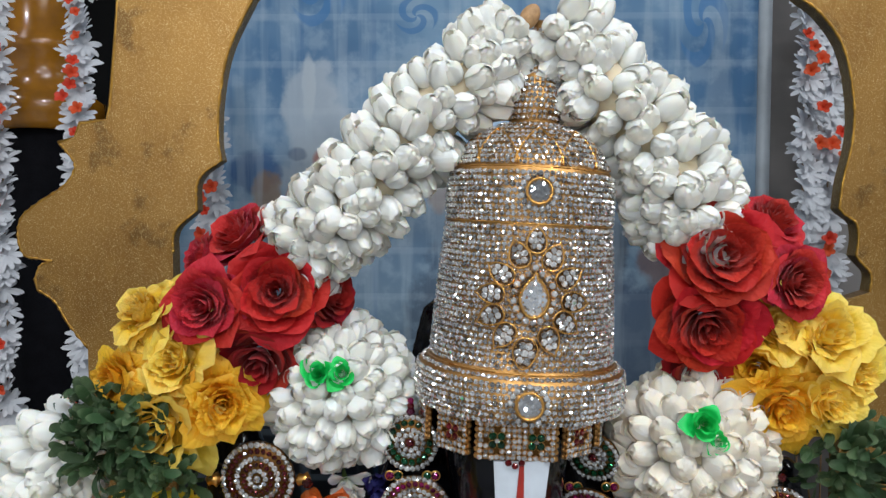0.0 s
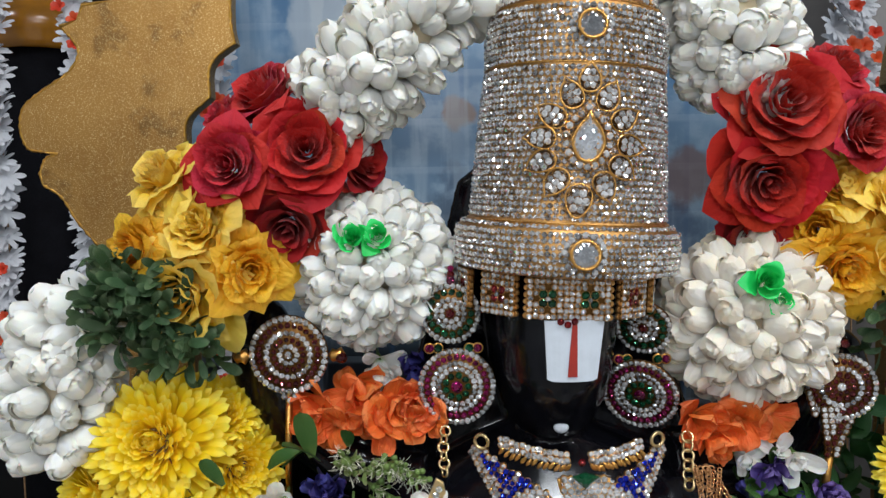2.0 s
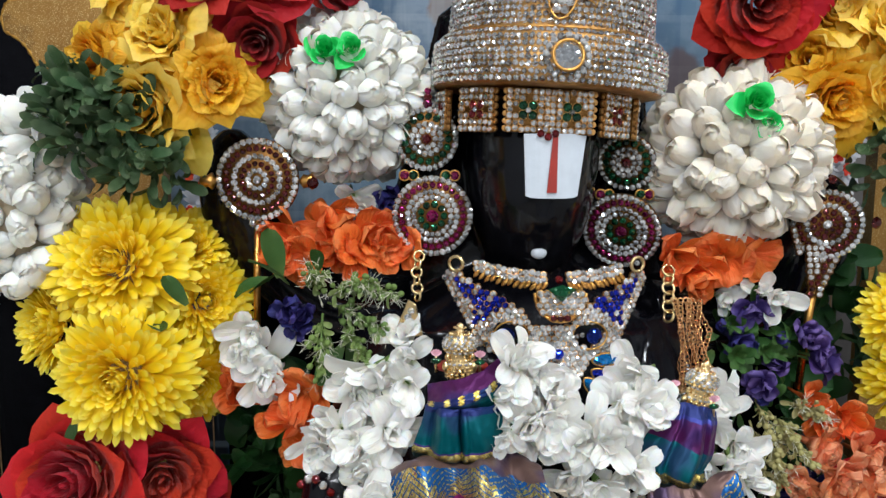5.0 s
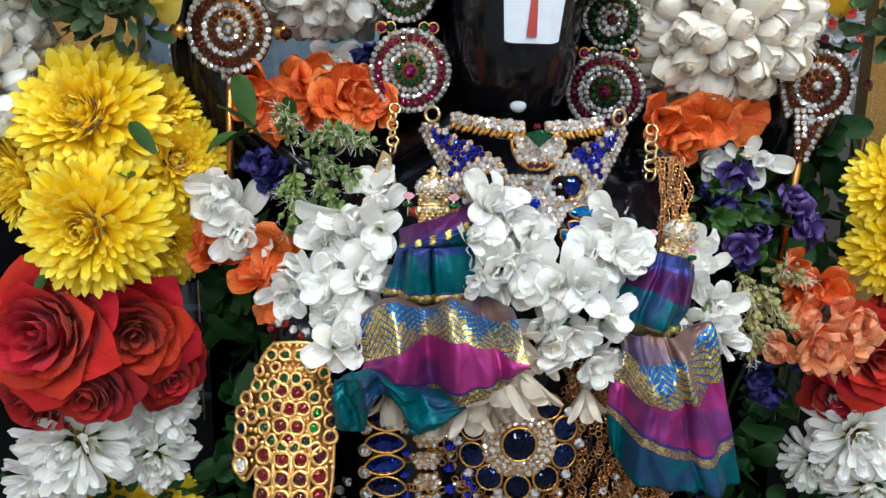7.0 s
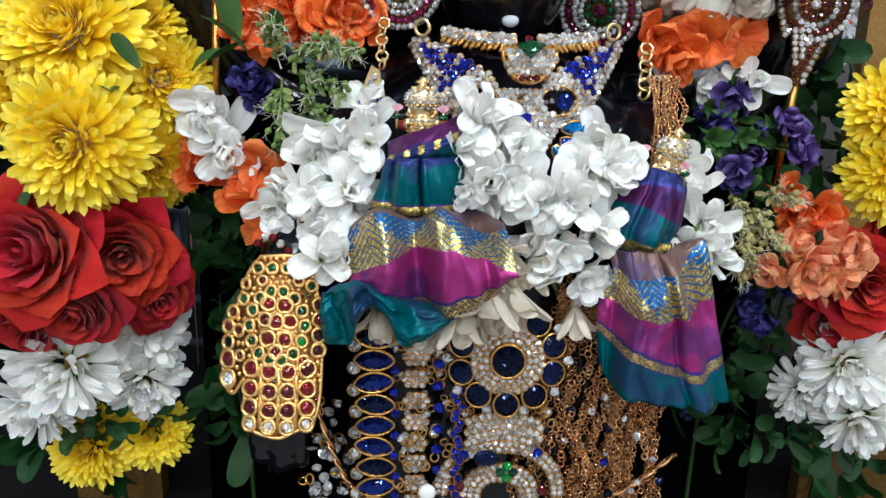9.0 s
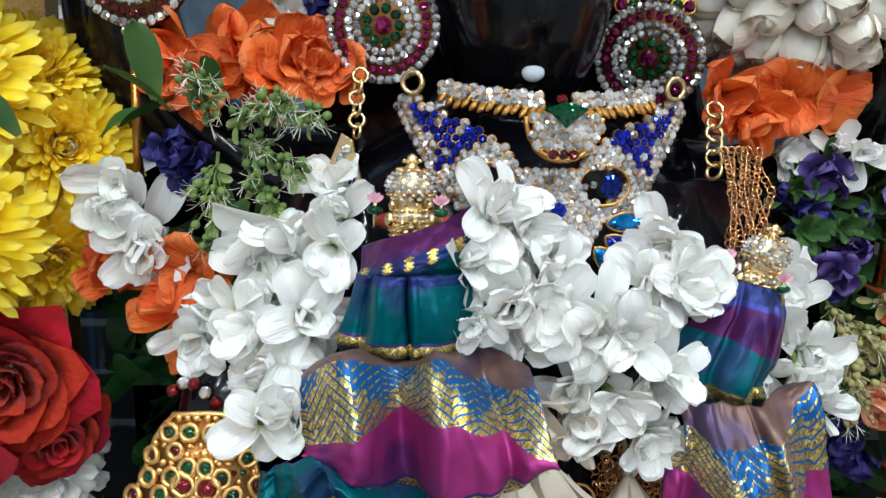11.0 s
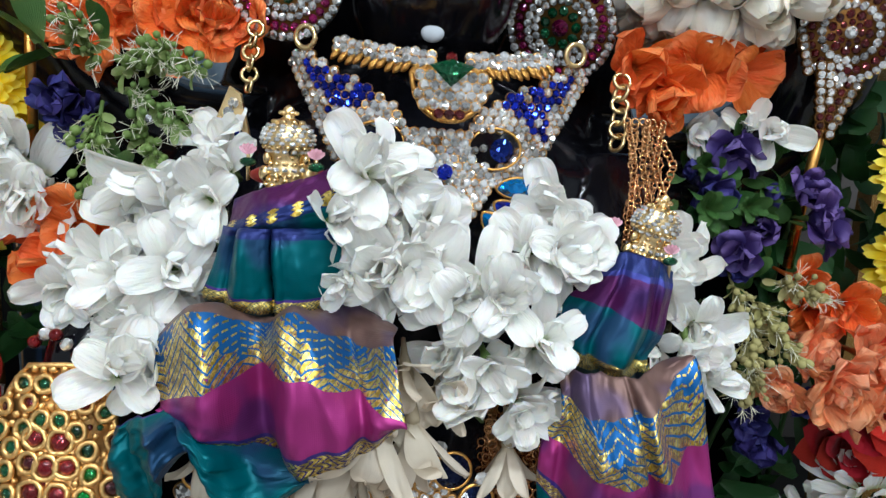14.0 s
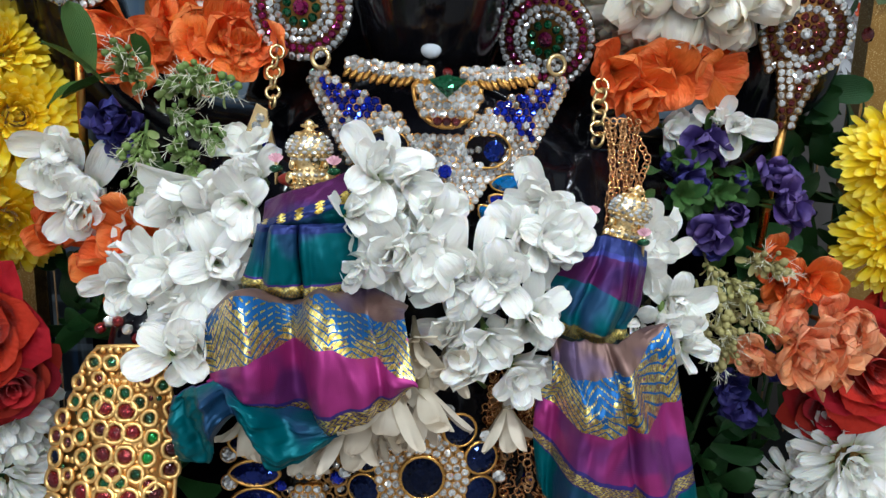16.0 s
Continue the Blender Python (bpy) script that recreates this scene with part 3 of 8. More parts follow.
innr = scallop([(0.336, 1.616), (0.360, 1.597), (0.381, 1.565), (0.391, 1.518), (0.391, 1.48), (0.383, 1.441), (0.380, 1.414)]) + scallop([(0.384, 1.409), (0.396, 1.400), (0.399, 1.385), (0.397, 1.368)]) + scallop([(0.402, 1.362), (0.412, 1.350), (0.411, 1.333)]) + [(0.385, 1.325), (0.385, 0.70)]
outr = [(0.52, 0.70), (0.52, 1.276), (0.56, 1.33), (0.585, 1.39), (0.55, 1.44), (0.54, 1.48), (0.50, 1.50), (0.48, 1.66), (0.44, 1.75), (0.33, 1.80), (0.17, 1.84), (0.083, 1.85)]
part("arch_half", arch_side("arch_half", [(0.083, 1.74), (0.16, 1.733), (0.25, 1.70), (0.30, 1.655)] + innr + outr), BOARD, arch, smooth=False)


part("cut_edge", tube(bmesh.new(), [(x, 0.706, z) for x, z in innr[:-2]], [0.0016 + 0.0006 * math.sin(i * 2.7) for i in range(len(innr) - 2)], 6), TRIM, arch, "rough glittering cut edge")

# black sheet added where there is only unlit dark behind the idol
backing = thing("dark_backing", (0.06, 0.665, 0.702), "added black sheet that stands in for the unlit dark behind the idol", "cloth")
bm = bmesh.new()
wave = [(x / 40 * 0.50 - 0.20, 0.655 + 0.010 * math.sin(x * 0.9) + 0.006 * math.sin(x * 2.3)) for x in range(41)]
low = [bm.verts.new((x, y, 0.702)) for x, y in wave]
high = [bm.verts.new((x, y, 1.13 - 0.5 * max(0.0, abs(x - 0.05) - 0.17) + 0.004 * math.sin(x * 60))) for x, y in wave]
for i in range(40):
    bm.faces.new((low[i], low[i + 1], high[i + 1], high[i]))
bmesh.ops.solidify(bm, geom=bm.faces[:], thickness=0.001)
part("drape", bm, MATTBLACK, backing)


# ---- flowers: shapes made once ----
def bud_mesh(name, mat, seed, loose=0.0):
    """A plump jasmine bud, about one unit long: petals wound round it, each with one edge over the next."""
    rnd = random.Random(seed)
    bm = bmesh.new()
    uv = bm.loops.layers.uv.verify()
    tall = rnd.uniform(0.58, 0.68)
    lathe(bm, [(0.03, 0.01)] + [(0.40 * math.sin(3.1416 * i / 8), tall * 0.985 * (1 - math.cos(3.1416 * i / 8))) for i in range(1, 8)] + [(0.02, tall * 1.97)], 10)
    for f in bm.faces:
        for loop in f.loops:
            loop[uv].uv = (0.5, 0.6)
    for k in range(7):
        layer = k // 3
        turn = k * 2.09 + layer * 0.9 + rnd.uniform(-0.25, 0.25)
        span = rnd.uniform(1.25, 1.5) * (1 - 0.08 * layer)
        reach = (3.0, 2.85, 2.65)[min(layer, 2)] + rnd.uniform(-0.15, 0.06)
        size = 0.405 + 0.03 * layer
        open_out = loose * rnd.uniform(0.5, 1.0) * (0.3 + 0.4 * layer)
        grid = []
        for j in range(8):
            v = j / 7
            th = reach * v
            row = []
            for i in range(6):
                u = 2 * i / 5 - 1
                fall = 0.22 * u * u * v
                t2 = th - fall
                phi = turn + u * span * (0.55 + 0.45 * math.sin(min(th, 1.57)))
                r = size * (1 + 0.07 * u + 0.07 * (max(0.0, v - 0.7) / 0.3) ** 2 * (1.0 + 0.8 * u) + open_out * v * v)
                row.append((bm.verts.new((r * math.sin(t2) * math.cos(phi), r * math.sin(t2) * math.sin(phi), tall * (1 + (r / size - 1) * 0.4) * (1 - math.cos(t2)) + 0.02 * layer)), (i / 5, v)))
            grid.append(row)
        for a, b in zip(grid, grid[1:]):
            for i in range(5):
                f = bm.faces.new((a[i][0], a[i + 1][0], b[i + 1][0], b[i][0]))
                for loop, q in zip(f.loops, (a[i][1], a[i + 1][1], b[i + 1][1], b[i][1])):
                    loop[uv].uv = q
    return mesh_of(name, bm, mat)


JASMINE_BUDS = [bud_mesh("bud", JASMINE, s, p) for s, p in ((1, 0.0), (2, 0.2), (3, 0.1), (4, 0.0), (5, 0.35), (10, 0.15))]
CREAM_BUDS = [bud_mesh("bud", CREAM, s, p) for s, p in ((6, 0.05), (7, 0.2), (8, 0.0), (9, 0.3), (12, 0.1))]


def cup_petal(bm, turn, radius, base, top, span, lip, seed, crumple):
    """A rose petal: part of a cup round the z axis, one edge over the next, its rim rolled outwards."""
    uv = bm.loops.layers.uv.verify()
    rnd = random.Random(seed)
    point, shift = rnd.uniform(0.0, 0.12), rnd.uniform(0, 50)
    nu, nv, grid = 10, 9, []
    for j in range(nv + 1):
        v = j / nv
        row = []
        for i in range(nu + 1):
            u = 2 * i / nu - 1
            w = v * (1 - 0.30 * abs(u) ** 2.6 + point * max(0.0, 1 - 3 * abs(u)))
            a = turn + u * span * (0.5 + 0.5 * min(1.0, 1.7 * v))
            r = radius * (0.28 + 0.72 * math.sin(min(1.15 * w, 1.0) * 1.57)) * (1 + 0.06 * u)
            z = base + (top - base) * w ** 1.15
            c = max(0.0, (w - 0.66) / 0.34)
            r += lip * radius * c * c
            z -= 0.45 * lip * radius * c ** 3
            dent = noise.noise(Vector((2.6 * u + shift, 2.2 * v, seed * 0.37))) + 0.5 * noise.noise(Vector((6 * u + shift, 4 * v, seed * 0.9)))
            r += crumple * (0.3 + radius) * dent * w
            z += 0.8 * crumple * noise.noise(Vector((3.4 * u, shift, 2 * v))) * w
            row.append((bm.verts.new((r * math.cos(a), r * math.sin(a), z)), (i / nu, v)))
        grid.append(row)
    for a, b in zip(grid, grid[1:]):
        for i in range(nu):
            f = bm.faces.new((a[i][0], a[i + 1][0], b[i + 1][0], b[i][0]))
            for loop, q in zip(f.loops, (a[i][1], a[i + 1][1], b[i + 1][1], b[i][1])):
                loop[uv].uv = q
    return bm


def rose_meshes(name, mat, seed, petals=15, wilt=0.0):
    """The heart of a rose and its outer petals, of radius one, opening along z."""
    rnd = random.Random(seed)
    bm = bmesh.new()
    for i in range(10):
        t = i / 9
        cup_petal(bm, i * 2.4 + rnd.uniform(-0.3, 0.3), 0.07 + 0.37 * t, -0.25, 0.50 + 0.06 * math.sin(3.1 * t) + rnd.uniform(-0.03, 0.03), 1.7 - 0.5 * t, 0.10 + 0.22 * t, seed * 31 + i, 0.05 + 0.05 * t + 0.05 * wilt)
    heart = mesh_of("rose", bm, mat)
    outer = []
    for i in range(petals):
        t = i / (petals - 1)
        droop = wilt * rnd.uniform(-0.12, 0.10)
        bm = cup_petal(bmesh.new(), i * 2.4 + rnd.uniform(-0.25, 0.25), 0.46 + 0.40 * t, -0.25 - 0.15 * t, 0.50 - 0.44 * t + droop, 1.15 - 0.30 * t, 0.24 + 0.10 * t + 0.08 * wilt, seed * 77 + i, 0.07 + 0.07 * wilt)
        outer.append(mesh_of("petal", bm, mat))
    return heart, outer


def rose(parent, kind, at, normal, size, spin=0.0, label=""):
    heart, outer = kind
    m = facing(at, normal, spin, size)
    ob = put("rose", heart, m, parent, label)
    for me in outer:
        put("petal", me, m, ob)
    return ob


ROSE_SCARLET = rose_meshes("b", SCARLET, 18, 15)
ROSE_RED, ROSE_CRIMSON, ROSE_DARK = rose_meshes("r", RED, 11, 15), rose_meshes("c", CRIMSON, 12, 14), rose_meshes("d", DEEPRED, 13, 15)
ROSE_YELLOW, ROSE_AMBER, ROSE_WILT = rose_meshes("y", YELLOWROSE, 14, 13, 1.8), rose_meshes("a", AMBER, 15, 14, 1.4), rose_meshes("w", YELLOWROSE, 16, 12, 3.0)


def mum_meshes(mat, seed, rings, loose=0.0):
    """Chrysanthemum head, radius one: joined inner florets, and single petals of the outer rings."""
    rnd = random.Random(seed)
    inner, outer = bmesh.new(), []
    for k, (count, length, width, lean, bend) in enumerate(rings):
        for i in range(count):
            last = k >= len(rings) - (1 if len(rings) > 8 else 2)
            bm = bmesh.new() if last else inner
            m = Matrix.Rotation(2 * math.pi * (i + 0.5 * (k % 2)) / count + rnd.uniform(-0.12, 0.12), 4, "Z") @ Matrix.Translation((0, 0.03 + 0.42 * k / len(rings), 0.40 - 0.42 * (k / len(rings)) ** 1.5 + rnd.uniform(-0.025, 0.025)))
            blade(bm, m, length * rnd.uniform(0.8, 1.14), width * rnd.uniform(0.8, 1.2), lean + rnd.uniform(-18, 14), bend + rnd.uniform(-34, 18) * (1 + loose), 0.38, 1.0, 0.05 + 0.1 * loose, 4, 5, rnd.randrange(9999))
            if last:
                outer.append(mesh_of("petal", bm, mat))
    return mesh_of("chrysanthemum", inner, mat), outer


MUM_RINGS = [(11, 0.13, 0.075, -14, -20), (17, 0.19, 0.085, -6, -8), (22, 0.25, 0.09, 4, 4), (27, 0.32, 0.10, 12, 18), (32, 0.39, 0.11, 22, 32), (36, 0.45, 0.12, 32, 46), (40, 0.52, 0.125, 44, 60), (42, 0.58, 0.13, 56, 74), (44, 0.62, 0.13, 68, 90), (44, 0.65, 0.13, 82, 106), (40, 0.66, 0.13, 96, 124)]
MUM_A, MUM_B = mum_meshes(MUM, 21, MUM_RINGS), mum_meshes(MUM, 22, MUM_RINGS)
WHITE_RINGS = [(7, 0.32, 0.16, 0, -10), (11, 0.46, 0.18, 14, 16), (15, 0.58, 0.20, 30, 44), (18, 0.66, 0.21, 48, 74), (20, 0.70, 0.22, 68, 100), (18, 0.70, 0.22, 88, 125)]
MUM_WHITE = mum_meshes(WHITE, 23, WHITE_RINGS, 0.8)


def mum(parent, kind, at, normal, size, spin=0.0, label=""):
    heart, outer = kind
    m = facing(at, normal, spin, size)
    ob = put("chrysanthemum", heart, m, parent, label)
    for me in outer:
        put("petal", me, m, ob)
    return ob


def bloom_meshes(mat, seed, petals, length, width, lean, bend, wrap, tip, ruffle, core=None, chance=18, inner=0):
    """An open flower with few large petals, radius about one."""
    rnd = random.Random(seed)
    bm = bmesh.new()
    lathe(bm, [(0.05, -0.75), (0.07, -0.3), (0.13, 0.0), (0.11, 0.10), (0.02, 0.15)], 8)
    heart = mesh_of("flower", bm, core or mat)
    outer = []
    for i in range(petals):
        bm = bmesh.new()
        whorl = i % 2
        m = Matrix.Rotation(2 * math.pi * i / petals + rnd.uniform(-0.01, 0.01) * chance, 4, "Z") @ Matrix.Translation((0, 0.05, 0.02 * whorl))
        blade(bm, m, length * rnd.uniform(0.85, 1.12), width * rnd.uniform(0.85, 1.15), lean - 16 * whorl + rnd.uniform(-0.5, 0.5) * chance, bend - 22 * whorl + rnd.uniform(-chance, chance), wrap, tip, ruffle, 8, 9, seed * 13 + i)
        outer.append(mesh_of("petal", bm, mat))
    for i in range(inner):
        m = Matrix.Rotation(2 * math.pi * (i + 0.4) / inner + rnd.uniform(-0.3, 0.3), 4, "Z") @ Matrix.Translation((0, 0.04, 0.05))
        bm = blade(bmesh.new(), m, length * rnd.uniform(0.55, 0.8), width * rnd.uniform(0.8, 1.05), rnd.uniform(-5, 22), rnd.uniform(10, 60), wrap + 0.3, tip, ruffle * 1.3, 8, 9, seed * 29 + i, rnd.uniform(-50, 40))
        outer.append(mesh_of("petal", bm, mat))
    return heart, outer


def bloom(parent, kind, at, normal, size, spin=0.0, label=""):
    heart, outer = kind
    m = facing(at, normal, spin, size)
    ob = put("flower", heart, m, parent, label)
    for me in outer:
        put("petal", me, m, ob)
    return ob


LILY = [bloom_meshes(WHITE, s, n, 1.20, w, 24, b, 0.6, 0.75, 0.09, SPROUT, 50, k) for s, n, b, w, k in ((31, 7, 78, 0.68, 3), (32, 6, 44, 0.62, 3), (33, 6, 98, 0.70, 4), (34, 7, 60, 0.66, 3), (38, 6, 30, 0.62, 2))]
LILY_OLD = [bloom_meshes(FADED, s, 8, 1.15, 0.5, 24, b, 0.6, 0.5, 0.10, FADED, 40) for s, b in ((35, 60), (36, 40))]
CROSSANDRA = [bloom_meshes(ORANGE, s, 6, 1.08, 1.0, 38, b, 0.45, 1.0, 0.11, ORANGE, 40) for s, b in ((41, 95), (42, 75), (43, 60))]
PINKISH = [bloom_meshes(SALMON, s, 8, 1.0, 0.95, 35, b, 0.5, 1.0, 0.16, SALMON, 40, 5) for s, b in ((44, 90), (45, 60))]
VIOLETS = [bloom_meshes(VIOLET, s, 5, 1.1, 0.95, 30, b, 0.6, 0.95, 0.14, SPROUT, 30, 2) for s, b in ((46, 85), (47, 50))]
INDIGOS = [bloom_meshes(INDIGO, s, 6, 1.0, 0.7, 20, b, 0.8, 0.9, 0.2, INDIGO) for s, b in ((48, 60), (49, 30))]


def leaf_mesh(mat, seed, length, width, bend):
    return mesh_of("leaf", blade(bmesh.new(), Matrix(), length, width, 20, bend, 0.35, 0.4, 0.06, 4, 6, seed), mat)


HERB_LEAVES = [leaf_mesh(HERB, s, 1.15, 0.44, b) for s, b in ((51, 40), (52, 80), (53, 110))]
LEAVES = [leaf_mesh(LEAF, s, 1.0, 0.45, b) for s, b in ((54, 40), (55, 70), (56, 25))]
DARK_LEAVES = [leaf_mesh(DARKLEAF, s, 1.0, 0.5, b) for s, b in ((57, 40), (58, 70), (59, 100))]


def toward(rnd, spread=0.6, base=(0, -1, 0.15)):
    return (Vector(base).normalized() + Vector((rnd.uniform(-1, 1), rnd.uniform(-1, 1), rnd.uniform(-1, 1))) * spread).normalized()


def bunch(parent, meshes, centre, radii, count, size, seed, spread=0.8, name="leaf", base=(0, -1, 0.2)):
    """Leaves on the outside of a rounded bunch."""
    rnd = random.Random(seed)
    for i in range(count):
        d = toward(rnd, 1.1, base)
        at = Vector(centre) + Vector((d.x * radii[0], d.y * radii[1], d.z * radii[2])) * rnd.uniform(0.55, 1.0)
        put(name, rnd.choice(meshes), facing(at, (d + toward(rnd, spread) * 0.9).normalized(), rnd.uniform(0, 6.28), size * rnd.uniform(0.7, 1.3)), parent)


def bud_rope(parent, meshes, path, radii, size, seed, half=True, core=JASMINE):
    """Buds set in close rounds on a rope; the rope's own core is a part."""
    rnd = random.Random(seed)
    pts = spline(path, 10)
    rad = [v.x for v in spline([(r, 0, 0) for r in radii], 10)]
    part("rope_core", tube(bmesh.new(), pts, [r * 0.62 for r in rad], 12), CREAM, parent, "pale stems inside the rope")
    total = sum((b - a).length for a, b in zip(pts, pts[1:]))
    rounds = max(2, int(total / (size * 0.80)))
    for k in range(rounds + 1):
        s = k / rounds * (len(pts) - 1)
        i = min(int(s), len(pts) - 2)
        q = pts[i].lerp(pts[i + 1], s - i)
        r = rad[i]
        d = (pts[i + 1] - pts[i]).normalized()
        a = d.cross(Vector((0, 1, 0))).normalized()
        b = Vector((0, -1, 0)) - d * d.dot(Vector((0, -1, 0)))
        b.normalize()
        n = max(5, int(2 * math.pi * (r - 0.3 * size) / (size * 0.92)))
        for j in range(n):
            ang = 2 * math.pi * (j + 0.5 * (k % 2)) / n + rnd.uniform(-0.12, 0.12)
            out = a * math.cos(ang) + b * math.sin(ang)
            if half and math.sin(ang) < -0.55:
                continue
            lean = (out + d * rnd.uniform(-0.45, 0.35) + Vector((0, 0, 0.15))).normalized()
            put("bud", rnd.choice(meshes), facing(q + out * (r - size * 1.25) + d * rnd.uniform(-0.2, 0.2) * size, lean, rnd.uniform(0, 6.28), size * rnd.uniform(1.12, 1.4)), parent)


def bud_ball(parent, meshes, centre, radius, size, seed):
    """A ball of buds set side by side."""
    rnd = random.Random(seed)
    part("core", ball(bmesh.new(), Matrix.Translation(centre) @ Matrix.Diagonal((radius * 0.72,) * 3 + (1,))), CREAM, parent, "pale core inside the ball")
    n = int(4 * math.pi * radius * radius / (size * size * 0.98))
    for i in range(n):
        z = 1 - 2 * (i + 0.5) / n
        a = i * 2.39996
        d = Vector((math.sqrt(1 - z * z) * math.cos(a), z, math.sqrt(1 - z * z) * math.sin(a)))
        if d.y > 0.5:
            continue
        d = (d + Vector((rnd.uniform(-1, 1), rnd.uniform(-1, 1), rnd.uniform(-1, 1))) * 0.06).normalized()
        put("bud", rnd.choice(meshes), facing(Vector(centre) + d * (radius - size * 1.25), d, rnd.uniform(0, 6.28), size * rnd.uniform(1.15, 1.4)), parent)


# ---- the great garland ----
garland = thing("flower_garland", (0.05, 0.56, 0.72), "thick garland of white jasmine, red and yellow roses, chrysanthemums and herbs", "garland")
bud_rope(garland, JASMINE_BUDS, [(0.050, 0.548, 1.538), (0.022, 0.545, 1.512), (-0.030, 0.542, 1.458), (-0.072, 0.542, 1.412), (-0.104, 0.553, 1.382)], [0.026, 0.033, 0.037, 0.038, 0.034], 0.0160, 61)
bud_rope(garland, JASMINE_BUDS, [(0.088, 0.548, 1.545), (0.118, 0.55, 1.505), (0.160, 0.55, 1.458), (0.183, 0.552, 1.415), (0.190, 0.562, 1.392)], [0.030, 0.036, 0.038, 0.041, 0.036], 0.0162, 62)
bud_rope(garland, JASMINE_BUDS, [(-0.275, 0.535, 1.245), (-0.295, 0.535, 1.215), (-0.303, 0.535, 1.18), (-0.30, 0.54, 1.145)], [0.030, 0.038, 0.040, 0.036], 0.0162, 63)
for kind, at, normal, size, spin in (
        (ROSE_CRIMSON, (-0.170, 0.512, 1.342), (-0.05, -1, 0.05), 0.031, 0.2), (ROSE_SCARLET, (-0.120, 0.522, 1.352), (0.15, -1, 0.15), 0.039, 1.1),
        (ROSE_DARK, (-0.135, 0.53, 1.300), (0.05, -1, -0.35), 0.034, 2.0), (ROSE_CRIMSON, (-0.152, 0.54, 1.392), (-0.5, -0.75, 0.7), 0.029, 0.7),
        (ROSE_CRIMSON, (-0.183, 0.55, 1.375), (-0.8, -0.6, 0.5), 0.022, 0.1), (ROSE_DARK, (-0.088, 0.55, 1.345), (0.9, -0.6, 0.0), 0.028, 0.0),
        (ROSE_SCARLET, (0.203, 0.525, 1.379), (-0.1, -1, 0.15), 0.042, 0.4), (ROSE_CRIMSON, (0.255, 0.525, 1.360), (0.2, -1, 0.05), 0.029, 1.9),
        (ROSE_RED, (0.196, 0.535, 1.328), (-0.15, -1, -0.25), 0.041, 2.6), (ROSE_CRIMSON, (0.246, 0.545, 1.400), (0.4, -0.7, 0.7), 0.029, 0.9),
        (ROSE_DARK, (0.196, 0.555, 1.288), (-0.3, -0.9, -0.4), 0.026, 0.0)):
    rose(garland, kind, at, normal, size, spin)
for kind, at, normal, size, spin in (
        (ROSE_WILT, (-0.218, 0.525, 1.335), (-0.5, -0.8, 0.6), 0.027, 0.2), (ROSE_AMBER, (-0.236, 0.515, 1.288), (-0.5, -1, 0.0), 0.022, 1.0),
        (ROSE_WILT, (-0.192, 0.515, 1.302), (-0.1, -1, 0.3), 0.032, 2.0), (ROSE_YELLOW, (-0.212, 0.528, 1.316), (-0.4, -1, 0.4), 0.028, 0.6), (ROSE_WILT, (-0.176, 0.528, 1.282), (0.1, -1, -0.1), 0.028, 1.7), (ROSE_AMBER, (-0.158, 0.512, 1.272), (0.4, -1, 0.0), 0.028, 0.5),
        (ROSE_YELLOW, (-0.204, 0.515, 1.256), (-0.1, -1, -0.25), 0.038, 1.4),
        (ROSE_WILT, (0.252, 0.54, 1.322), (-0.3, -1, 0.3), 0.026, 0.2), (ROSE_YELLOW, (0.282, 0.535, 1.318), (0.1, -1, 0.4), 0.034, 1.0),
        (ROSE_WILT, (0.305, 0.54, 1.290), (0.4, -1, 0.1), 0.028, 2.3), (ROSE_AMBER, (0.238, 0.545, 1.292), (-0.5, -1, 0.0), 0.030, 0.8),
        (ROSE_AMBER, (0.252, 0.535, 1.266), (-0.1, -1, -0.3), 0.032, 1.6), (ROSE_YELLOW, (0.284, 0.535, 1.270), (0.2, -1, -0.1), 0.030, 2.9)):
    rose(garland, kind, at, normal, size, spin)
bunch(garland, HERB_LEAVES, (-0.235, 0.535, 1.248), (0.050, 0.05, 0.044), 300, 0.0150, 64)
bunch(garland, HERB_LEAVES, (-0.208, 0.535, 1.220), (0.034, 0.04, 0.024), 110, 0.0140, 65)
bunch(garland, HERB_LEAVES, (0.302, 0.555, 1.225), (0.034, 0.04, 0.034), 130, 0.0165, 66)
for kind, at, normal, size, spin in (
        (MUM_A, (-0.228, 0.525, 1.150), (-0.05, -1, 0.35), 0.050, 0.0), (MUM_B, (-0.217, 0.495, 1.086), (0.0, -1, -0.05), 0.046, 0.6),
        (MUM_A, (-0.188, 0.552, 1.122), (0.7, -0.9, 0.1), 0.040, 1.2), (MUM_B, (-0.194, 0.545, 1.068), (0.6, -0.9, -0.2), 0.036, 2.0),
        (MUM_A, (-0.270, 0.53, 1.110), (-0.6, -0.9, 0.1), 0.040, 0.3), (MUM_B, (-0.198, 0.555, 1.155), (0.5, -0.7, 0.6), 0.036, 0.1),
        (MUM_A, (0.322, 0.545, 1.112), (-0.2, -1, 0.3), 0.036, 0.0), (MUM_B, (0.326, 0.54, 1.070), (-0.2, -1, -0.1), 0.037, 0.9),
        (MUM_A, (0.356, 0.54, 1.09), (0.4, -1, 0.1), 0.038, 1.7), (MUM_A, (-0.215, 0.57, 0.848), (0.2, -1, 0.3), 0.030, 0.5), (MUM_B, (-0.262, 0.565, 0.838), (-0.1, -1, 0.3), 0.034, 0.2)):
    mum(garland, kind, at, normal, size, spin)
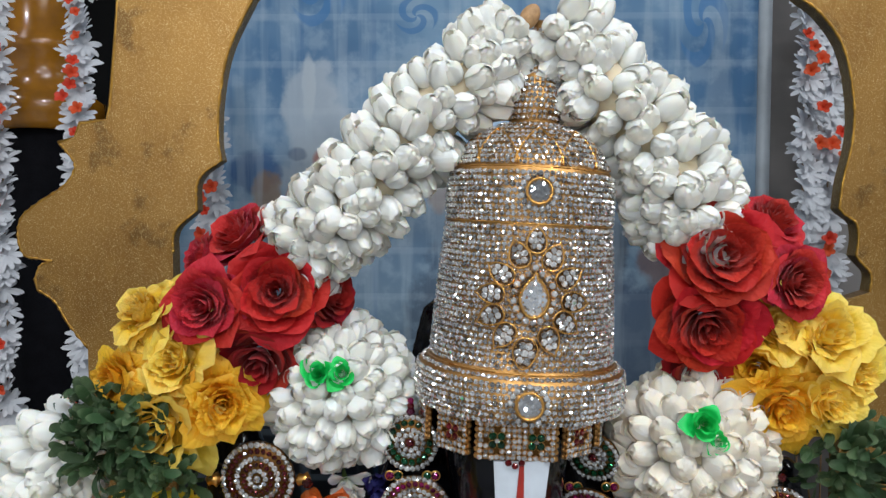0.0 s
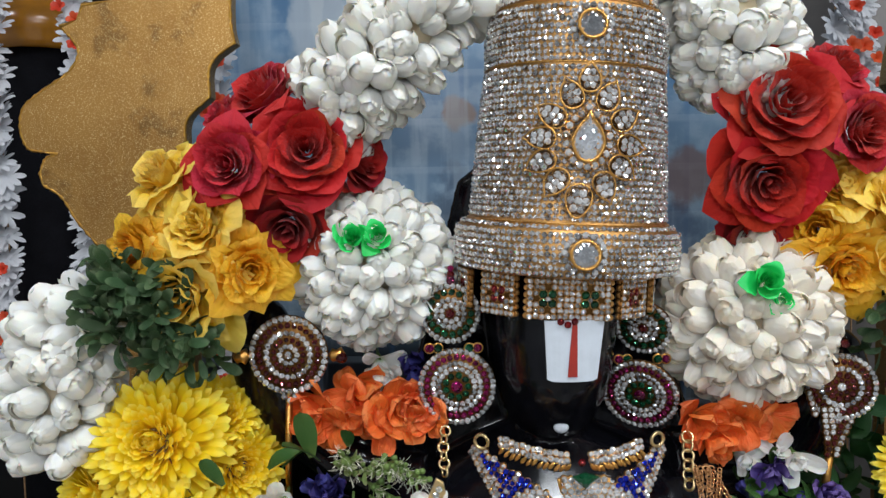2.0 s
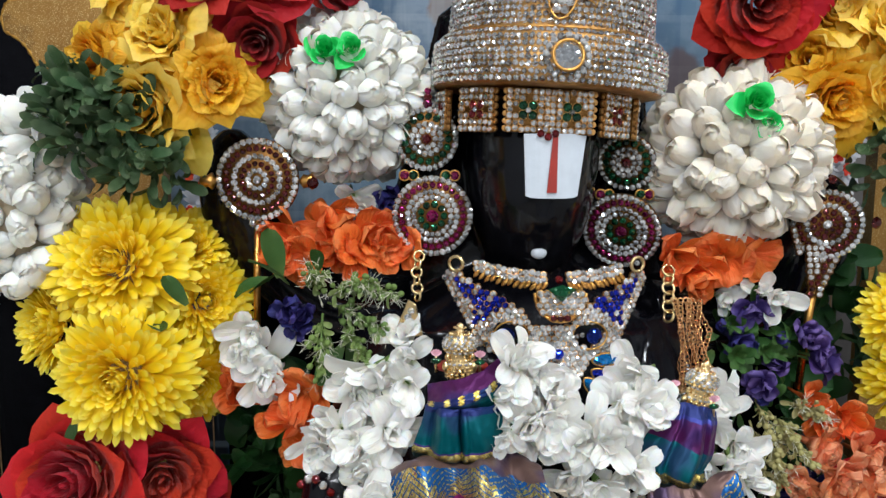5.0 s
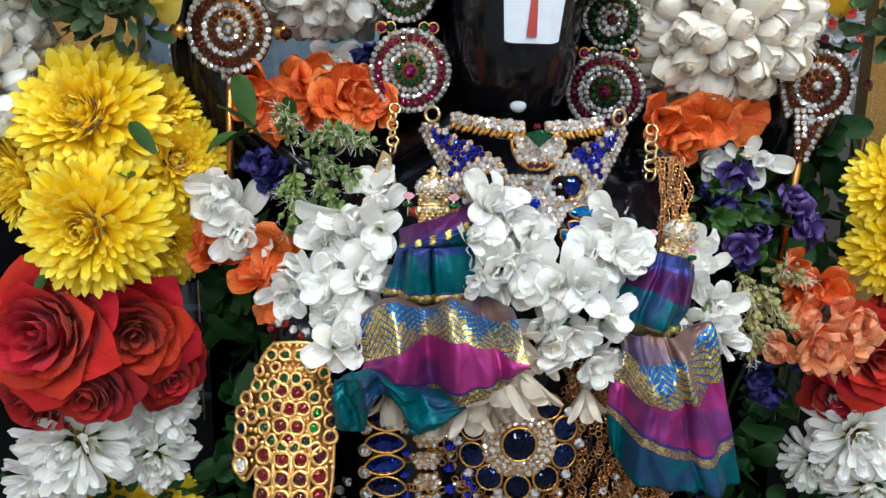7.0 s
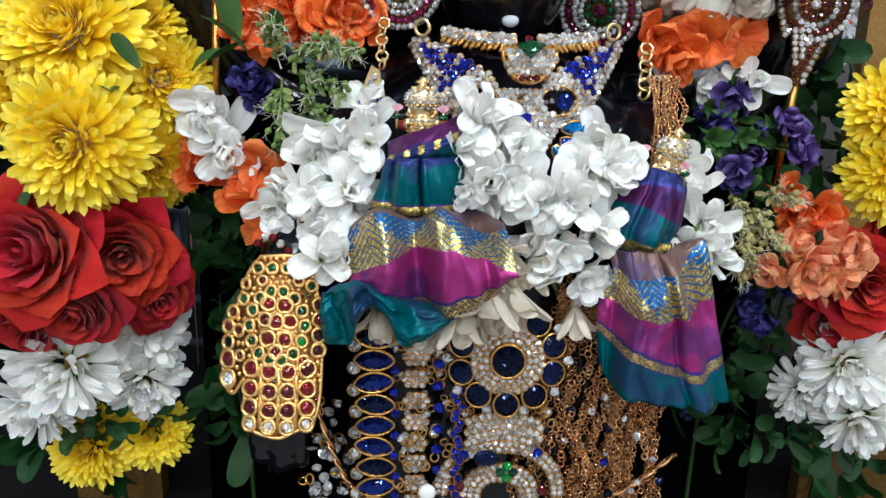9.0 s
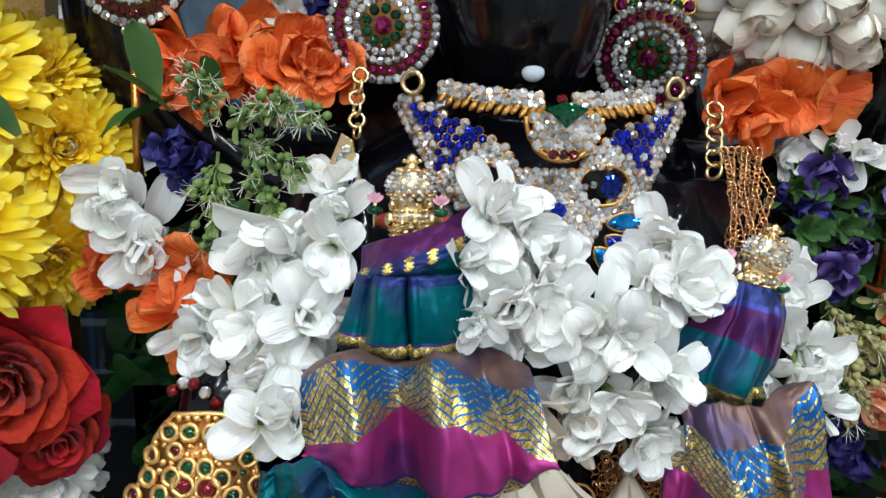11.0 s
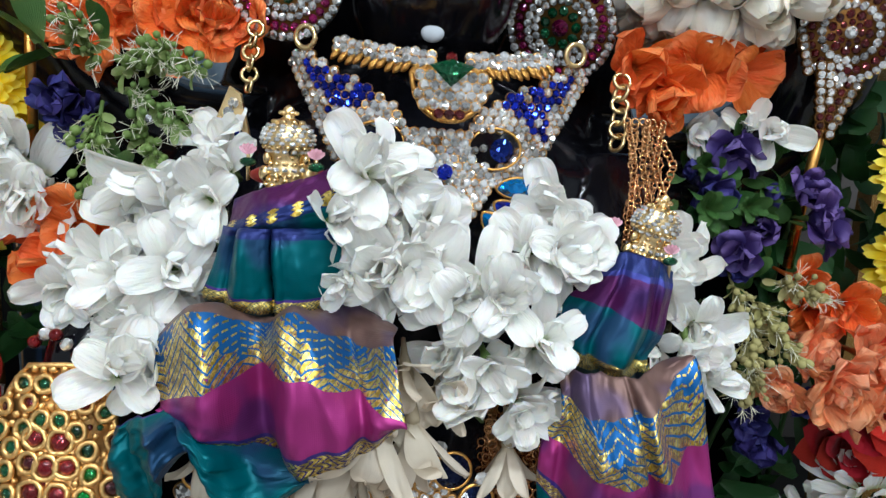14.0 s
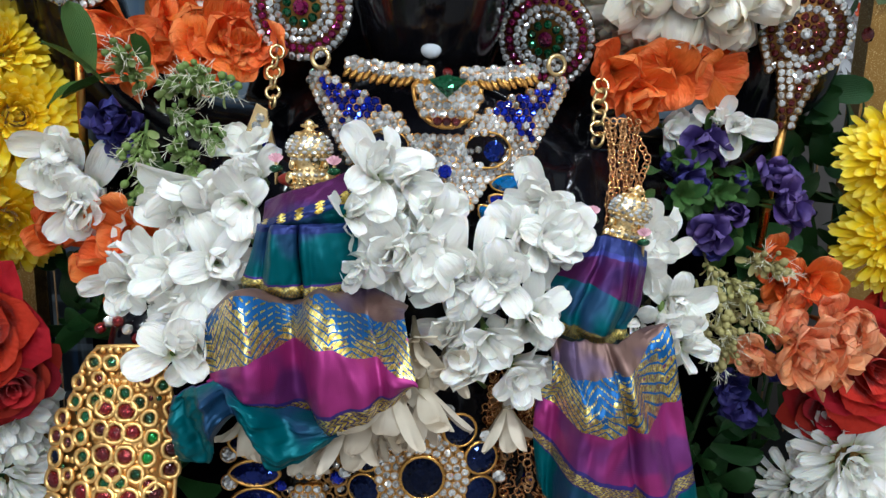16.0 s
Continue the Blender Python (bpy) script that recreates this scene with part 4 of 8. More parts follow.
for kind, at, normal, size, spin in (
        (ROSE_RED, (-0.250, 0.49, 1.015), (-0.1, -1, 0.15), 0.046, 0.9), (ROSE_RED, (-0.205, 0.515, 1.008), (0.4, -1, 0.0), 0.040, 2.2),
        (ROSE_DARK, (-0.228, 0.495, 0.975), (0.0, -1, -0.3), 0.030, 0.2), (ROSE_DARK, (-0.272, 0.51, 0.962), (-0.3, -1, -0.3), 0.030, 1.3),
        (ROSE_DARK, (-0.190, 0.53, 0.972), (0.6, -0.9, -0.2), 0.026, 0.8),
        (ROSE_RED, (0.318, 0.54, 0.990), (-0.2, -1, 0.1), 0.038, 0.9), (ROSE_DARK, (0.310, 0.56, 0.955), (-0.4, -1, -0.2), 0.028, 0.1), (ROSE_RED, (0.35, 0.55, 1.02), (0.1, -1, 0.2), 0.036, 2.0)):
    rose(garland, kind, at, normal, size, spin)
for at, normal, size, spin in (
        ((-0.252, 0.525, 0.925), (-0.05, -1, 0.05), 0.042, 0.0), ((-0.212, 0.555, 0.942), (0.5, -0.9, 0.3), 0.036, 0.8), ((-0.280, 0.535, 0.892), (-0.3, -1, -0.2), 0.034, 1.9),
        ((-0.212, 0.55, 0.905), (0.4, -1, -0.2), 0.032, 0.4), ((0.324, 0.560, 0.922), (-0.2, -1, 0.1), 0.040, 0.0), ((0.304, 0.575, 0.893), (-0.4, -1, -0.2), 0.030, 1.2), ((0.338, 0.56, 0.88), (0.0, -1, -0.3), 0.036, 2.1)):
    mum(garland, MUM_WHITE, at, normal, size, spin, "white chrysanthemum head")
bunch(garland, DARK_LEAVES + LEAVES[:1], (-0.245, 0.565, 0.872), (0.055, 0.03, 0.02), 40, 0.022, 67)
for at, way, size in (((-0.205, 0.505, 1.118), (0.6, -0.8, 0.5), 0.030), ((-0.203, 0.507, 1.112), (0.7, -0.7, -0.3), 0.024), ((-0.245, 0.49, 1.06), (-0.5, -0.8, -0.6), 0.022)):
    put("leaf", LEAVES[0], facing(at, way, 3.0, size), garland)
# darker leaf colour here in place of shade low in the garland
bunch(garland, DARK_LEAVES, (0.295, 0.60, 0.85), (0.045, 0.03, 0.03), 34, 0.022, 68)
part("thread", tube(bmesh.new(), [(0.319, 0.502, 1.104), (0.3195, 0.500, 1.090), (0.319, 0.503, 1.076)], 0.0005, 5), PEARL, garland, "loose white thread")
part("tie", ball(bmesh.new(), Matrix.Translation((0.064, 0.535, 1.552)) @ pose(0, 0, 0, 0, 30, 0) @ Matrix.Diagonal((0.007, 0.007, 0.010, 1))), TWINE, garland, "knot of brown twine at the top")
part("cord", tube(bmesh.new(), spline([(0.064, 0.54, 1.552), (0.035, 0.55, 1.555), (0.012, 0.555, 1.552)], 6), 0.0016, 6), TWINE, garland)

# ---- two balls of buds with green satin roses ----
RIBBON_ROSE = rose_meshes("s", RIBBON, 17, 5)
for buds, centre, radius, size, at, normal, words, seed in (
        (JASMINE_BUDS, (-0.081, 0.572, 1.268), 0.0565, 0.0158, (-0.081, 0.516, 1.292), (0.0, -1, 0.35), "ball of white jasmine buds with a green satin rose", 71),
        (CREAM_BUDS, (0.195, 0.565, 1.226), 0.0595, 0.0185, (0.187, 0.505, 1.257), (-0.1, -1, 0.3), "ball of browning cream jasmine buds with a green satin rose", 72)):
    pom = thing("flower_ball", centre, words, "flower ball", "flower balls beside the crown")
    bud_ball(pom, buds, centre, radius, size, seed)
    for dx, dz, s in (((-0.008, 0.0, 0.013), (0.009, 0.001, 0.012)) if seed == 71 else ((-0.001, 0.003, 0.014), (0.009, -0.009, 0.009))):
        rose(pom, RIBBON_ROSE, Vector(at) + Vector((dx, 0, dz)), normal, s, dx * 90, "bright green satin ribbon rose")

# ---- flower strings behind the arch ----
def star_mesh(mat, seed, petals, width, lean, bend, tip):
    rnd = random.Random(seed)
    bm = bmesh.new()
    for i in range(petals):
        blade(bm, Matrix.Rotation(2 * math.pi * i / petals + rnd.uniform(-0.2, 0.2), 4, "Z"), rnd.uniform(0.85, 1.1), width, lean, bend + rnd.uniform(-15, 15), 0.4, tip, 0.06, 3, 5, seed + i)
    return mesh_of("flower", bm, mat)


STAR = [star_mesh(PLASTIC, s, 12, 0.32, 66, b, 0.45) for s, b in ((81, 92), (85, 74), (89, 108))]
SPARK = star_mesh(PLASTICRED, 83, 5, 0.62, 24, 84, 0.4)
for x, y, low, high, seed in ((-0.640, 1.04, 0.706, 1.80, 1), (-0.520, 1.035, 0.706, 1.80, 2), (-0.335, 1.04, 0.706, 1.62, 3), (0.505, 1.05, 0.706, 1.80, 4), (0.545, 1.06, 0.706, 1.70, 5), (-0.43, 1.05, 0.706, 1.25, 6)):
    string = thing("flower_string", (x, y, low), "hanging string of white plastic flowers with orange-red centres", "flower string", "flower strings behind the arch")
    part("thread", tube(bmesh.new(), [(x, y, low), (x, y, high)], 0.0012, 6), TWINE, string)
    rnd = random.Random(90 + seed)
    z = {3: 1.06, 4: 1.17, 5: 1.17}.get(seed, 1.02)
    while z < high:
        at = (x + rnd.uniform(-0.008, 0.008), y - 0.008, z)
        put("flower", rnd.choice(STAR), facing(at, (rnd.uniform(-0.7, 0.7), -0.8, rnd.uniform(0.2, 0.8)), rnd.uniform(0, 6), rnd.uniform(0.023, 0.029)), string)
        if rnd.random() < 0.55:
            put("flower_centre", SPARK, facing((x + rnd.uniform(-0.016, 0.016), y - 0.026, z + 0.006), (rnd.uniform(-0.4, 0.4), -1, 0.2), rnd.uniform(0, 6), rnd.uniform(0.010, 0.016)), string, "orange-red plastic centre")
        z += 0.0165


# ---- the idol: one dark plain statue ----
def idol():
    bm = bmesh.new()
    loft(bm, [(1.295, 0.052, 0.56, 0.03, 0.04), (1.26, 0.052, 0.56, 0.047, 0.066), (1.22, 0.05, 0.56, 0.046, 0.0725), (1.195, 0.05, 0.56, 0.043, 0.071), (1.175, 0.05, 0.562, 0.038, 0.064), (1.160, 0.05, 0.565, 0.032, 0.058), (1.149, 0.05, 0.57, 0.022, 0.045), (1.142, 0.05, 0.575, 0.012, 0.03)], 36)
    loft(bm, [(1.17, 0.05, 0.585, 0.030, 0.035), (1.145, 0.05, 0.585, 0.032, 0.040), (1.130, 0.05, 0.583, 0.065, 0.055), (1.105, 0.05, 0.58, 0.105, 0.075), (1.05, 0.05, 0.575, 0.118, 0.095), (0.97, 0.05, 0.565, 0.108, 0.100), (0.88, 0.05, 0.565, 0.112, 0.095), (0.78, 0.05, 0.57, 0.13, 0.10), (0.702, 0.05, 0.57, 0.14, 0.11)], 36)
    loft(bm, [(1.37, 0.062, 0.605, 0.03, 0.012), (1.33, 0.06, 0.605, 0.078, 0.018), (1.27, 0.055, 0.605, 0.088, 0.022), (1.20, 0.05, 0.605, 0.100, 0.026), (1.12, 0.05, 0.605, 0.125, 0.035)], 28)
    # low nose, and round forms behind the emblems
    ball(bm, Matrix.Translation((0.050, 0.4935, 1.190)) @ Matrix.Diagonal((0.006, 0.005, 0.010, 1)))
    ball(bm, Matrix.Translation((-0.166, 0.575, 1.198)) @ Matrix.Diagonal((0.026, 0.022, 0.048, 1)))
    ball(bm, Matrix.Translation((0.272, 0.58, 1.175)) @ Matrix.Diagonal((0.024, 0.022, 0.040, 1)))
    # rear arms, raised, and front arms
    for arm, r in (([(-0.04, 0.59, 1.10), (-0.10, 0.60, 1.11), (-0.145, 0.585, 1.15), (-0.15, 0.565, 1.185), (-0.15, 0.56, 1.215)], [0.034, 0.030, 0.026, 0.024, 0.020]),
                   ([(0.14, 0.59, 1.10), (0.20, 0.60, 1.10), (0.245, 0.59, 1.13), (0.25, 0.57, 1.17), (0.25, 0.565, 1.20)], [0.034, 0.030, 0.026, 0.024, 0.020]),
                   ([(-0.045, 0.56, 1.09), (-0.06, 0.50, 1.055), (-0.075, 0.465, 1.03), (-0.080, 0.445, 0.99), (-0.085, 0.440, 0.95)], [0.034, 0.027, 0.023, 0.019, 0.016]),
                   ([(0.145, 0.56, 1.09), (0.145, 0.51, 1.05), (0.14, 0.49, 1.02), (0.14, 0.49, 0.99), (0.14, 0.495, 0.96)], [0.034, 0.028, 0.024, 0.020, 0.018])):
        tube(bm, spline(arm, 5), [v.x for v in spline([(q, 0, 0) for q in r], 5)], 16)
    for x, low in ((-0.112, 0.865), (-0.098, 0.858), (-0.084, 0.862)):
        z1 = low + 0.055
        tube(bm, [(x, 0.50, low), (x, 0.495, low + 0.004), (x, 0.492, low + 0.02), (x, 0.49, z1), (-0.086, 0.45, 0.96)], [0.003, 0.0075, 0.0085, 0.009, 0.009], 12)
    return bm


def one_piece(ob, voxel):
    """The object's overlapping solids melted into one skin."""
    grow = ob.modifiers.new("skin", "REMESH")
    grow.mode, grow.voxel_size, grow.use_smooth_shade = "VOXEL", voxel, True
    smooth = ob.modifiers.new("polish", "SMOOTH")
    smooth.factor, smooth.iterations = 0.5, 4
    skin = bpy.data.meshes.new_from_object(ob.evaluated_get(bpy.context.evaluated_depsgraph_get()))
    ob.modifiers.clear()
    ob.data = skin
    return ob


statue = one_piece(put("idol_statue", mesh_of("idol_statue", idol(), BLACKSTONE), Matrix()), 0.0028)
tagged(statue, "dark polished stone idol standing on the plinth", "statue")

# marks on the face
mark = thing("forehead_mark", (0.051, 0.486, 1.20), "white painted forehead plate with a red stripe", "ornament")


def face_plate(x_top, x_low, z_top, z_low, front, thick, nx=10, nz=8, corner=0.0):
    bm = bmesh.new()
    layers = []
    for off in (0.0, thick):
        grid = []
        for j in range(nz + 1):
            v = j / nz
            row = []
            for i in range(nx + 1):
                u = i / nx
                x = (x_top[0] * (1 - v) + x_low[0] * v) * (1 - u) + (x_top[1] * (1 - v) + x_low[1] * v) * u
                z = z_top + (z_low - z_top) * v
                z += corner * v * (2 * u - 1) ** 8
                row.append(bm.verts.new((x, front + off + 9.0 * (x - 0.051) ** 2, z)))
            grid.append(row)
        layers.append(grid)
    a, b = layers
    for j in range(nz):
        for i in range(nx):
            bm.faces.new((a[j][i], a[j][i + 1], a[j + 1][i + 1], a[j + 1][i]))
            bm.faces.new((b[j][i], b[j + 1][i], b[j + 1][i + 1], b[j][i + 1]))
    loop_a = a[0][:] + [r[-1] for r in a[1:]] + a[-1][-2::-1] + [r[0] for r in a[-2:0:-1]]
    loop_b = b[0][:] + [r[-1] for r in b[1:]] + b[-1][-2::-1] + [r[0] for r in b[-2:0:-1]]
    for i in range(len(loop_a)):
        k = (i + 1) % len(loop_a)
        bm.faces.new((loop_a[k], loop_a[i], loop_b[i], loop_b[k]))
    bmesh.ops.recalc_face_normals(bm, faces=bm.faces)
    return bm


part("plate", face_plate((0.0362, 0.0752), (0.0378, 0.0702), 1.2395, 1.2000, 0.4838, 0.003, 12, 8, 0.0015), MARKWHITE, mark, smooth=False)
part("stripe", face_plate((0.0537, 0.0567), (0.0505, 0.0567), 1.2385, 1.2035, 0.4826, 0.001, 4, 6), MARKRED, mark, "red stripe", smooth=False)
chin = put("chin_mark", mesh_of("chin_mark", ball(bmesh.new(), Matrix.Translation((0.0495, 0.5055, 1.1635)) @ Matrix.Diagonal((0.0052, 0.003, 0.0042, 1))), MARKWHITE), Matrix())
tagged(chin, "small white painted dot on the chin of the idol", "mark")


# ---- stones and settings ----
def cut(outline, height=0.55):
    """A faceted stone on that outline, its table upwards."""
    n = len(outline)
    v = [(x * 0.96, y * 0.96, 0.0) for x, y in outline] + [(x, y, 0.22 * height) for x, y in outline]
    c = [0.55 * (outline[i][0] + outline[(i + 1) % n][0]) / 2 for i in range(n)], [0.55 * (outline[i][1] + outline[(i + 1) % n][1]) / 2 for i in range(n)]
    v += [(c[0][i], c[1][i], height) for i in range(n)]
    f = []
    for i in range(n):
        k = (i + 1) % n
        f += [[i, k, n + k, n + i], [n + i, n + k, 2 * n + i], [n + k, 2 * n + k, 2 * n + i]]
    f.append([2 * n + i for i in range(n)])
    return np.array(v), f


def around(n, rx=1.0, ry=1.0):
    return [(rx * math.cos(2 * math.pi * i / n), ry * math.sin(2 * math.pi * i / n)) for i in range(n)]


ROUND = cut(around(8))
ROUND_FINE = cut(around(14))
ROUND_TALL = cut(around(8), 0.8)
CABOCHON = template(lathe(bmesh.new(), [(0.95, 0.0), (1.0, 0.15), (0.85, 0.4), (0.5, 0.58), (0.1, 0.64)], 14))
LENS = cut([(math.cos(a), 0.48 * math.sin(a) * abs(math.sin(a)) ** 0.35) for a in [2 * math.pi * i / 16 for i in range(16)]], 0.35)
DROP = cut([(0.78 * math.sin(a) * (1 - 0.42 * max(0.0, math.cos(a)) ** 1.2), 1.0 * math.cos(a) + (0.35 if i == 0 else 0.0)) for i, a in [(i, 2 * math.pi * i / 18) for i in range(18)]], 0.4)
CELL = template(lathe(bmesh.new(), [(1.0, -0.8), (1.0, -0.05), (0.86, 0.12)], 8))


def stone(parent, shape, mat, at, normal, size, spin=0.0, name="stone", label="", smooth=False):
    heap = Heap()
    heap.add(shape, facing(at, normal, spin, size))
    return heap.part(name, mat, parent, label, smooth)


def bezel(parent, at, normal, r, thick, mat=None, wide=1.0, spin=0.0, name="bezel"):
    return part(name, ring(bmesh.new(), facing(at, normal, spin), r, thick, 24, 6, wide), mat or GOLD, parent)


# ---- the crown ----
CROWN = Matrix.Translation((0.0575, 0.545, 1.270)) @ pose(0, 0, 0, 0, 3.1, 0)
crown = thing("crown", (0.0575, 0.545, 1.262), "tall gilt crown set all over with rows of clear rhinestones", "crown")
PROFILE = [(0.070, -0.003), (0.0765, -0.0015), (0.0775, 0.002), (0.078, 0.012), (0.0765, 0.026), (0.0705, 0.030), (0.0675, 0.034), (0.0655, 0.07), (0.0635, 0.104), (0.0610, 0.130), (0.0610, 0.134), (0.0615, 0.150), (0.0605, 0.166), (0.0570, 0.171), (0.0545, 0.176), (0.0480, 0.188), (0.0380, 0.197), (0.0210, 0.2045), (0.0175, 0.207), (0.0205, 0.215), (0.0200, 0.224), (0.0160, 0.236), (0.0110, 0.242), (0.0085, 0.250), (0.0080, 0.262), (0.0060, 0.272), (0.0030, 0.282)]


def crown_radius(z):
    for (r0, z0), (r1, z1) in zip(PROFILE, PROFILE[1:]):
        if z0 <= z <= z1:
            return r0 + (r1 - r0) * (z - z0) / (z1 - z0), math.atan2(r0 - r1, z1 - z0)
    return PROFILE[-1][0], 0.0


part("shell", lathe(bmesh.new(), PROFILE, 72, CROWN), MIDGOLD, crown, "gilt metal shell")


def on_crown(across, z, lift=0.0):
    r, slope = crown_radius(z)
    a = across / max(r, 0.02)
    d = Vector((math.sin(a) * math.cos(slope), -math.cos(a) * math.cos(slope), math.sin(slope)))
    return CROWN @ (Vector((r * math.sin(a), -r * math.cos(a), z)) + d * lift), (CROWN.to_3x3() @ d).normalized()


rnd = random.Random(5)
levels = [0.0005 + 0.0040 * i for i in range(8)] + [0.0345 + 0.00392 * i for i in range(25)] + [0.1340 + 0.0040 * i for i in range(9)]
levels += [0.1735 + 0.0036 * i for i in range(9)] + [0.2090 + 0.0039 * i for i in range(8)] + [0.2430 + 0.0039 * i for i in range(9)]
for z in levels:
    r, _ = crown_radius(z)
    step = 0.0039 if z < 0.2 else 0.0037
    n = max(6, int(2 * math.pi * r / step))
    heap = Heap()
    start = rnd.random()
    for i in range(n):
        across = (i + start) / n * 2 * math.pi * max(r, 0.02) - math.pi * max(r, 0.02)
        at, normal = on_crown(across, z + rnd.uniform(-0.0003, 0.0003), 0.0002)
        normal = (normal + Vector((rnd.uniform(-1, 1), rnd.uniform(-1, 1), rnd.uniform(-1, 1))) * 0.3).normalized()
        heap.add(ROUND_TALL, facing(at, normal, rnd.uniform(0, 6.28), step * rnd.uniform(0.48, 0.55)))
    heap.part("rhinestone_row", CROWNSTONE, crown, stuff=True)
# gold seams between the bands
for z, lift in ((0.0312, 0.0004), (0.1318, 0.0008), (0.1705, 0.0003)):
    r, _ = crown_radius(z)
    part("seam", ring(bmesh.new(), CROWN @ Matrix.Translation((0, 0, z)), r + lift, 0.0005, 64, 6), GOLD, crown)
# leaf-shaped gold edges on the dome
for k in range(-2, 3):
    pts = [on_crown(0.030 * k + 0.016 * s * (1 - ((s2 / 8) ** 2)), 0.172 + 0.026 * s2 / 8, 0.0012)[0] for s, seq in ((-1, range(9)), (1, range(7, -1, -1))) for s2 in seq]
    part("dome_edge", tube(bmesh.new(), pts, 0.0008, 6), GOLD, crown)


def crown_leaf(across, z, turn, size):
    """A gold-rimmed leaf with seven stones, lying on the crown."""
    def place(dx, dz, lift):
        c, s = math.cos(turn), math.sin(turn)
        return on_crown(across + dx * c - dz * s, z + dx * s + dz * c, lift)
    pts = []
    for i in range(20):
        a = 2 * math.pi * i / 20
        pts.append(place(size * 0.72 * math.sin(a) * (1 - 0.25 * math.cos(a)), size * (math.cos(a) + (0.25 if i == 0 else 0)), 0.0045)[0])
    leaf = part("leaf_setting", tube(bmesh.new(), pts, 0.0006, 6, True), GOLD, crown)
    cells, stones = Heap(), Heap()
    for dx, dz in [(0, 0)] + [(0.48 * math.cos(i * 1.047), 0.55 * math.sin(i * 1.047)) for i in range(6)]:
        at, normal = place(dx * size * 0.85, dz * size, 0.0040)
        cells.add(CELL, facing(at, normal, 0, size * 0.34))
        stones.add(ROUND, facing(at, normal, dx * 7, size * 0.27))
    cells.part("setting", DARKGOLD, leaf)
    stones.singles("stone", CLEAR, leaf)


for dx, dz, size in ((0.0, 0.0375, 0.0085), (-0.0105, 0.0275, 0.0090), (0.0113, 0.0267, 0.0090), (-0.0212, 0.0145, 0.0092), (0.0220, 0.0137, 0.0092), (-0.0275, 0.0005, 0.0092), (0.0267, -0.0024, 0.0092), (-0.0267, -0.0142, 0.0092), (0.0215, -0.0165, 0.0092), (-0.0175, -0.0265, 0.0092), (0.0112, -0.0280, 0.0092), (-0.004, -0.0375, 0.0105)):
    crown_leaf(dx, 0.083 + dz, math.atan2(dz, dx) - 1.57, size)
at, normal = on_crown(0.0, 0.083, 0.006)
heap, cells = Heap(), Heap()
for i in range(18):
    a = 2 * math.pi * i / 18
    q, nq = on_crown(0.0125 * math.sin(a), 0.083 + 0.0165 * math.cos(a) + (0.003 if i == 0 else 0), 0.0055)
    heap.add(ROUND, facing(q, nq, a, 0.0024))
    cells.add(CELL, facing(q, nq, 0, 0.0028))
cells.part("setting", GOLD, crown)
heap.singles("stone", CLEAR, crown)
drop_pose = Matrix(((1, 0, 0), (0, 0, -1), (0, 1, 0))).to_4x4()
heap = Heap()
heap.add(DROP, Matrix.Translation(at) @ CROWN.to_3x3().to_4x4() @ drop_pose @ Matrix.Diagonal((0.0115, 0.0125, 0.010, 1)))
heap.part("drop_stone", GLASSY, crown, "large clear drop-shaped stone")
part("bezel", tube(bmesh.new(), [Matrix.Translation(at) @ CROWN.to_3x3().to_4x4() @ drop_pose @ Vector((0.0098 * math.sin(t) * (1 - 0.42 * max(0, math.cos(t)) ** 1.2), 0.0135 * math.cos(t) + (0.004 if i == 0 else 0), 0.001)) for i, t in [(i, 2 * math.pi * i / 24) for i in range(24)]], 0.0009, 6, True), GOLD, crown)
for z, r in ((0.1535, 0.0085), (0.013, 0.0088)):
    at, normal = on_crown(0.0, z, 0.0035)
    stone(crown, ROUND_FINE, GLASSY, at, normal, (r, r, r * 0.5), 0.2, "round_stone", "large round clear stone")
    bezel(crown, at + normal * 0.001, normal, r, 0.0010)
    heap = Heap()
    for i in range(17):
        q, nq = on_crown((r + 0.0032) * math.sin(2 * math.pi * i / 17), z + (r + 0.0032) * math.cos(2 * math.pi * i / 17), 0.0025)
        heap.add(ROUND, facing(q, nq, i, 0.0021))
    heap.singles("stone", CLEAR, crown)

# ---- band of jewelled blocks under the crown ----
brow = thing("brow_band", (0.052, 0.49, 1.24), "band of gilt blocks with clear, green and red stones", "ornament")


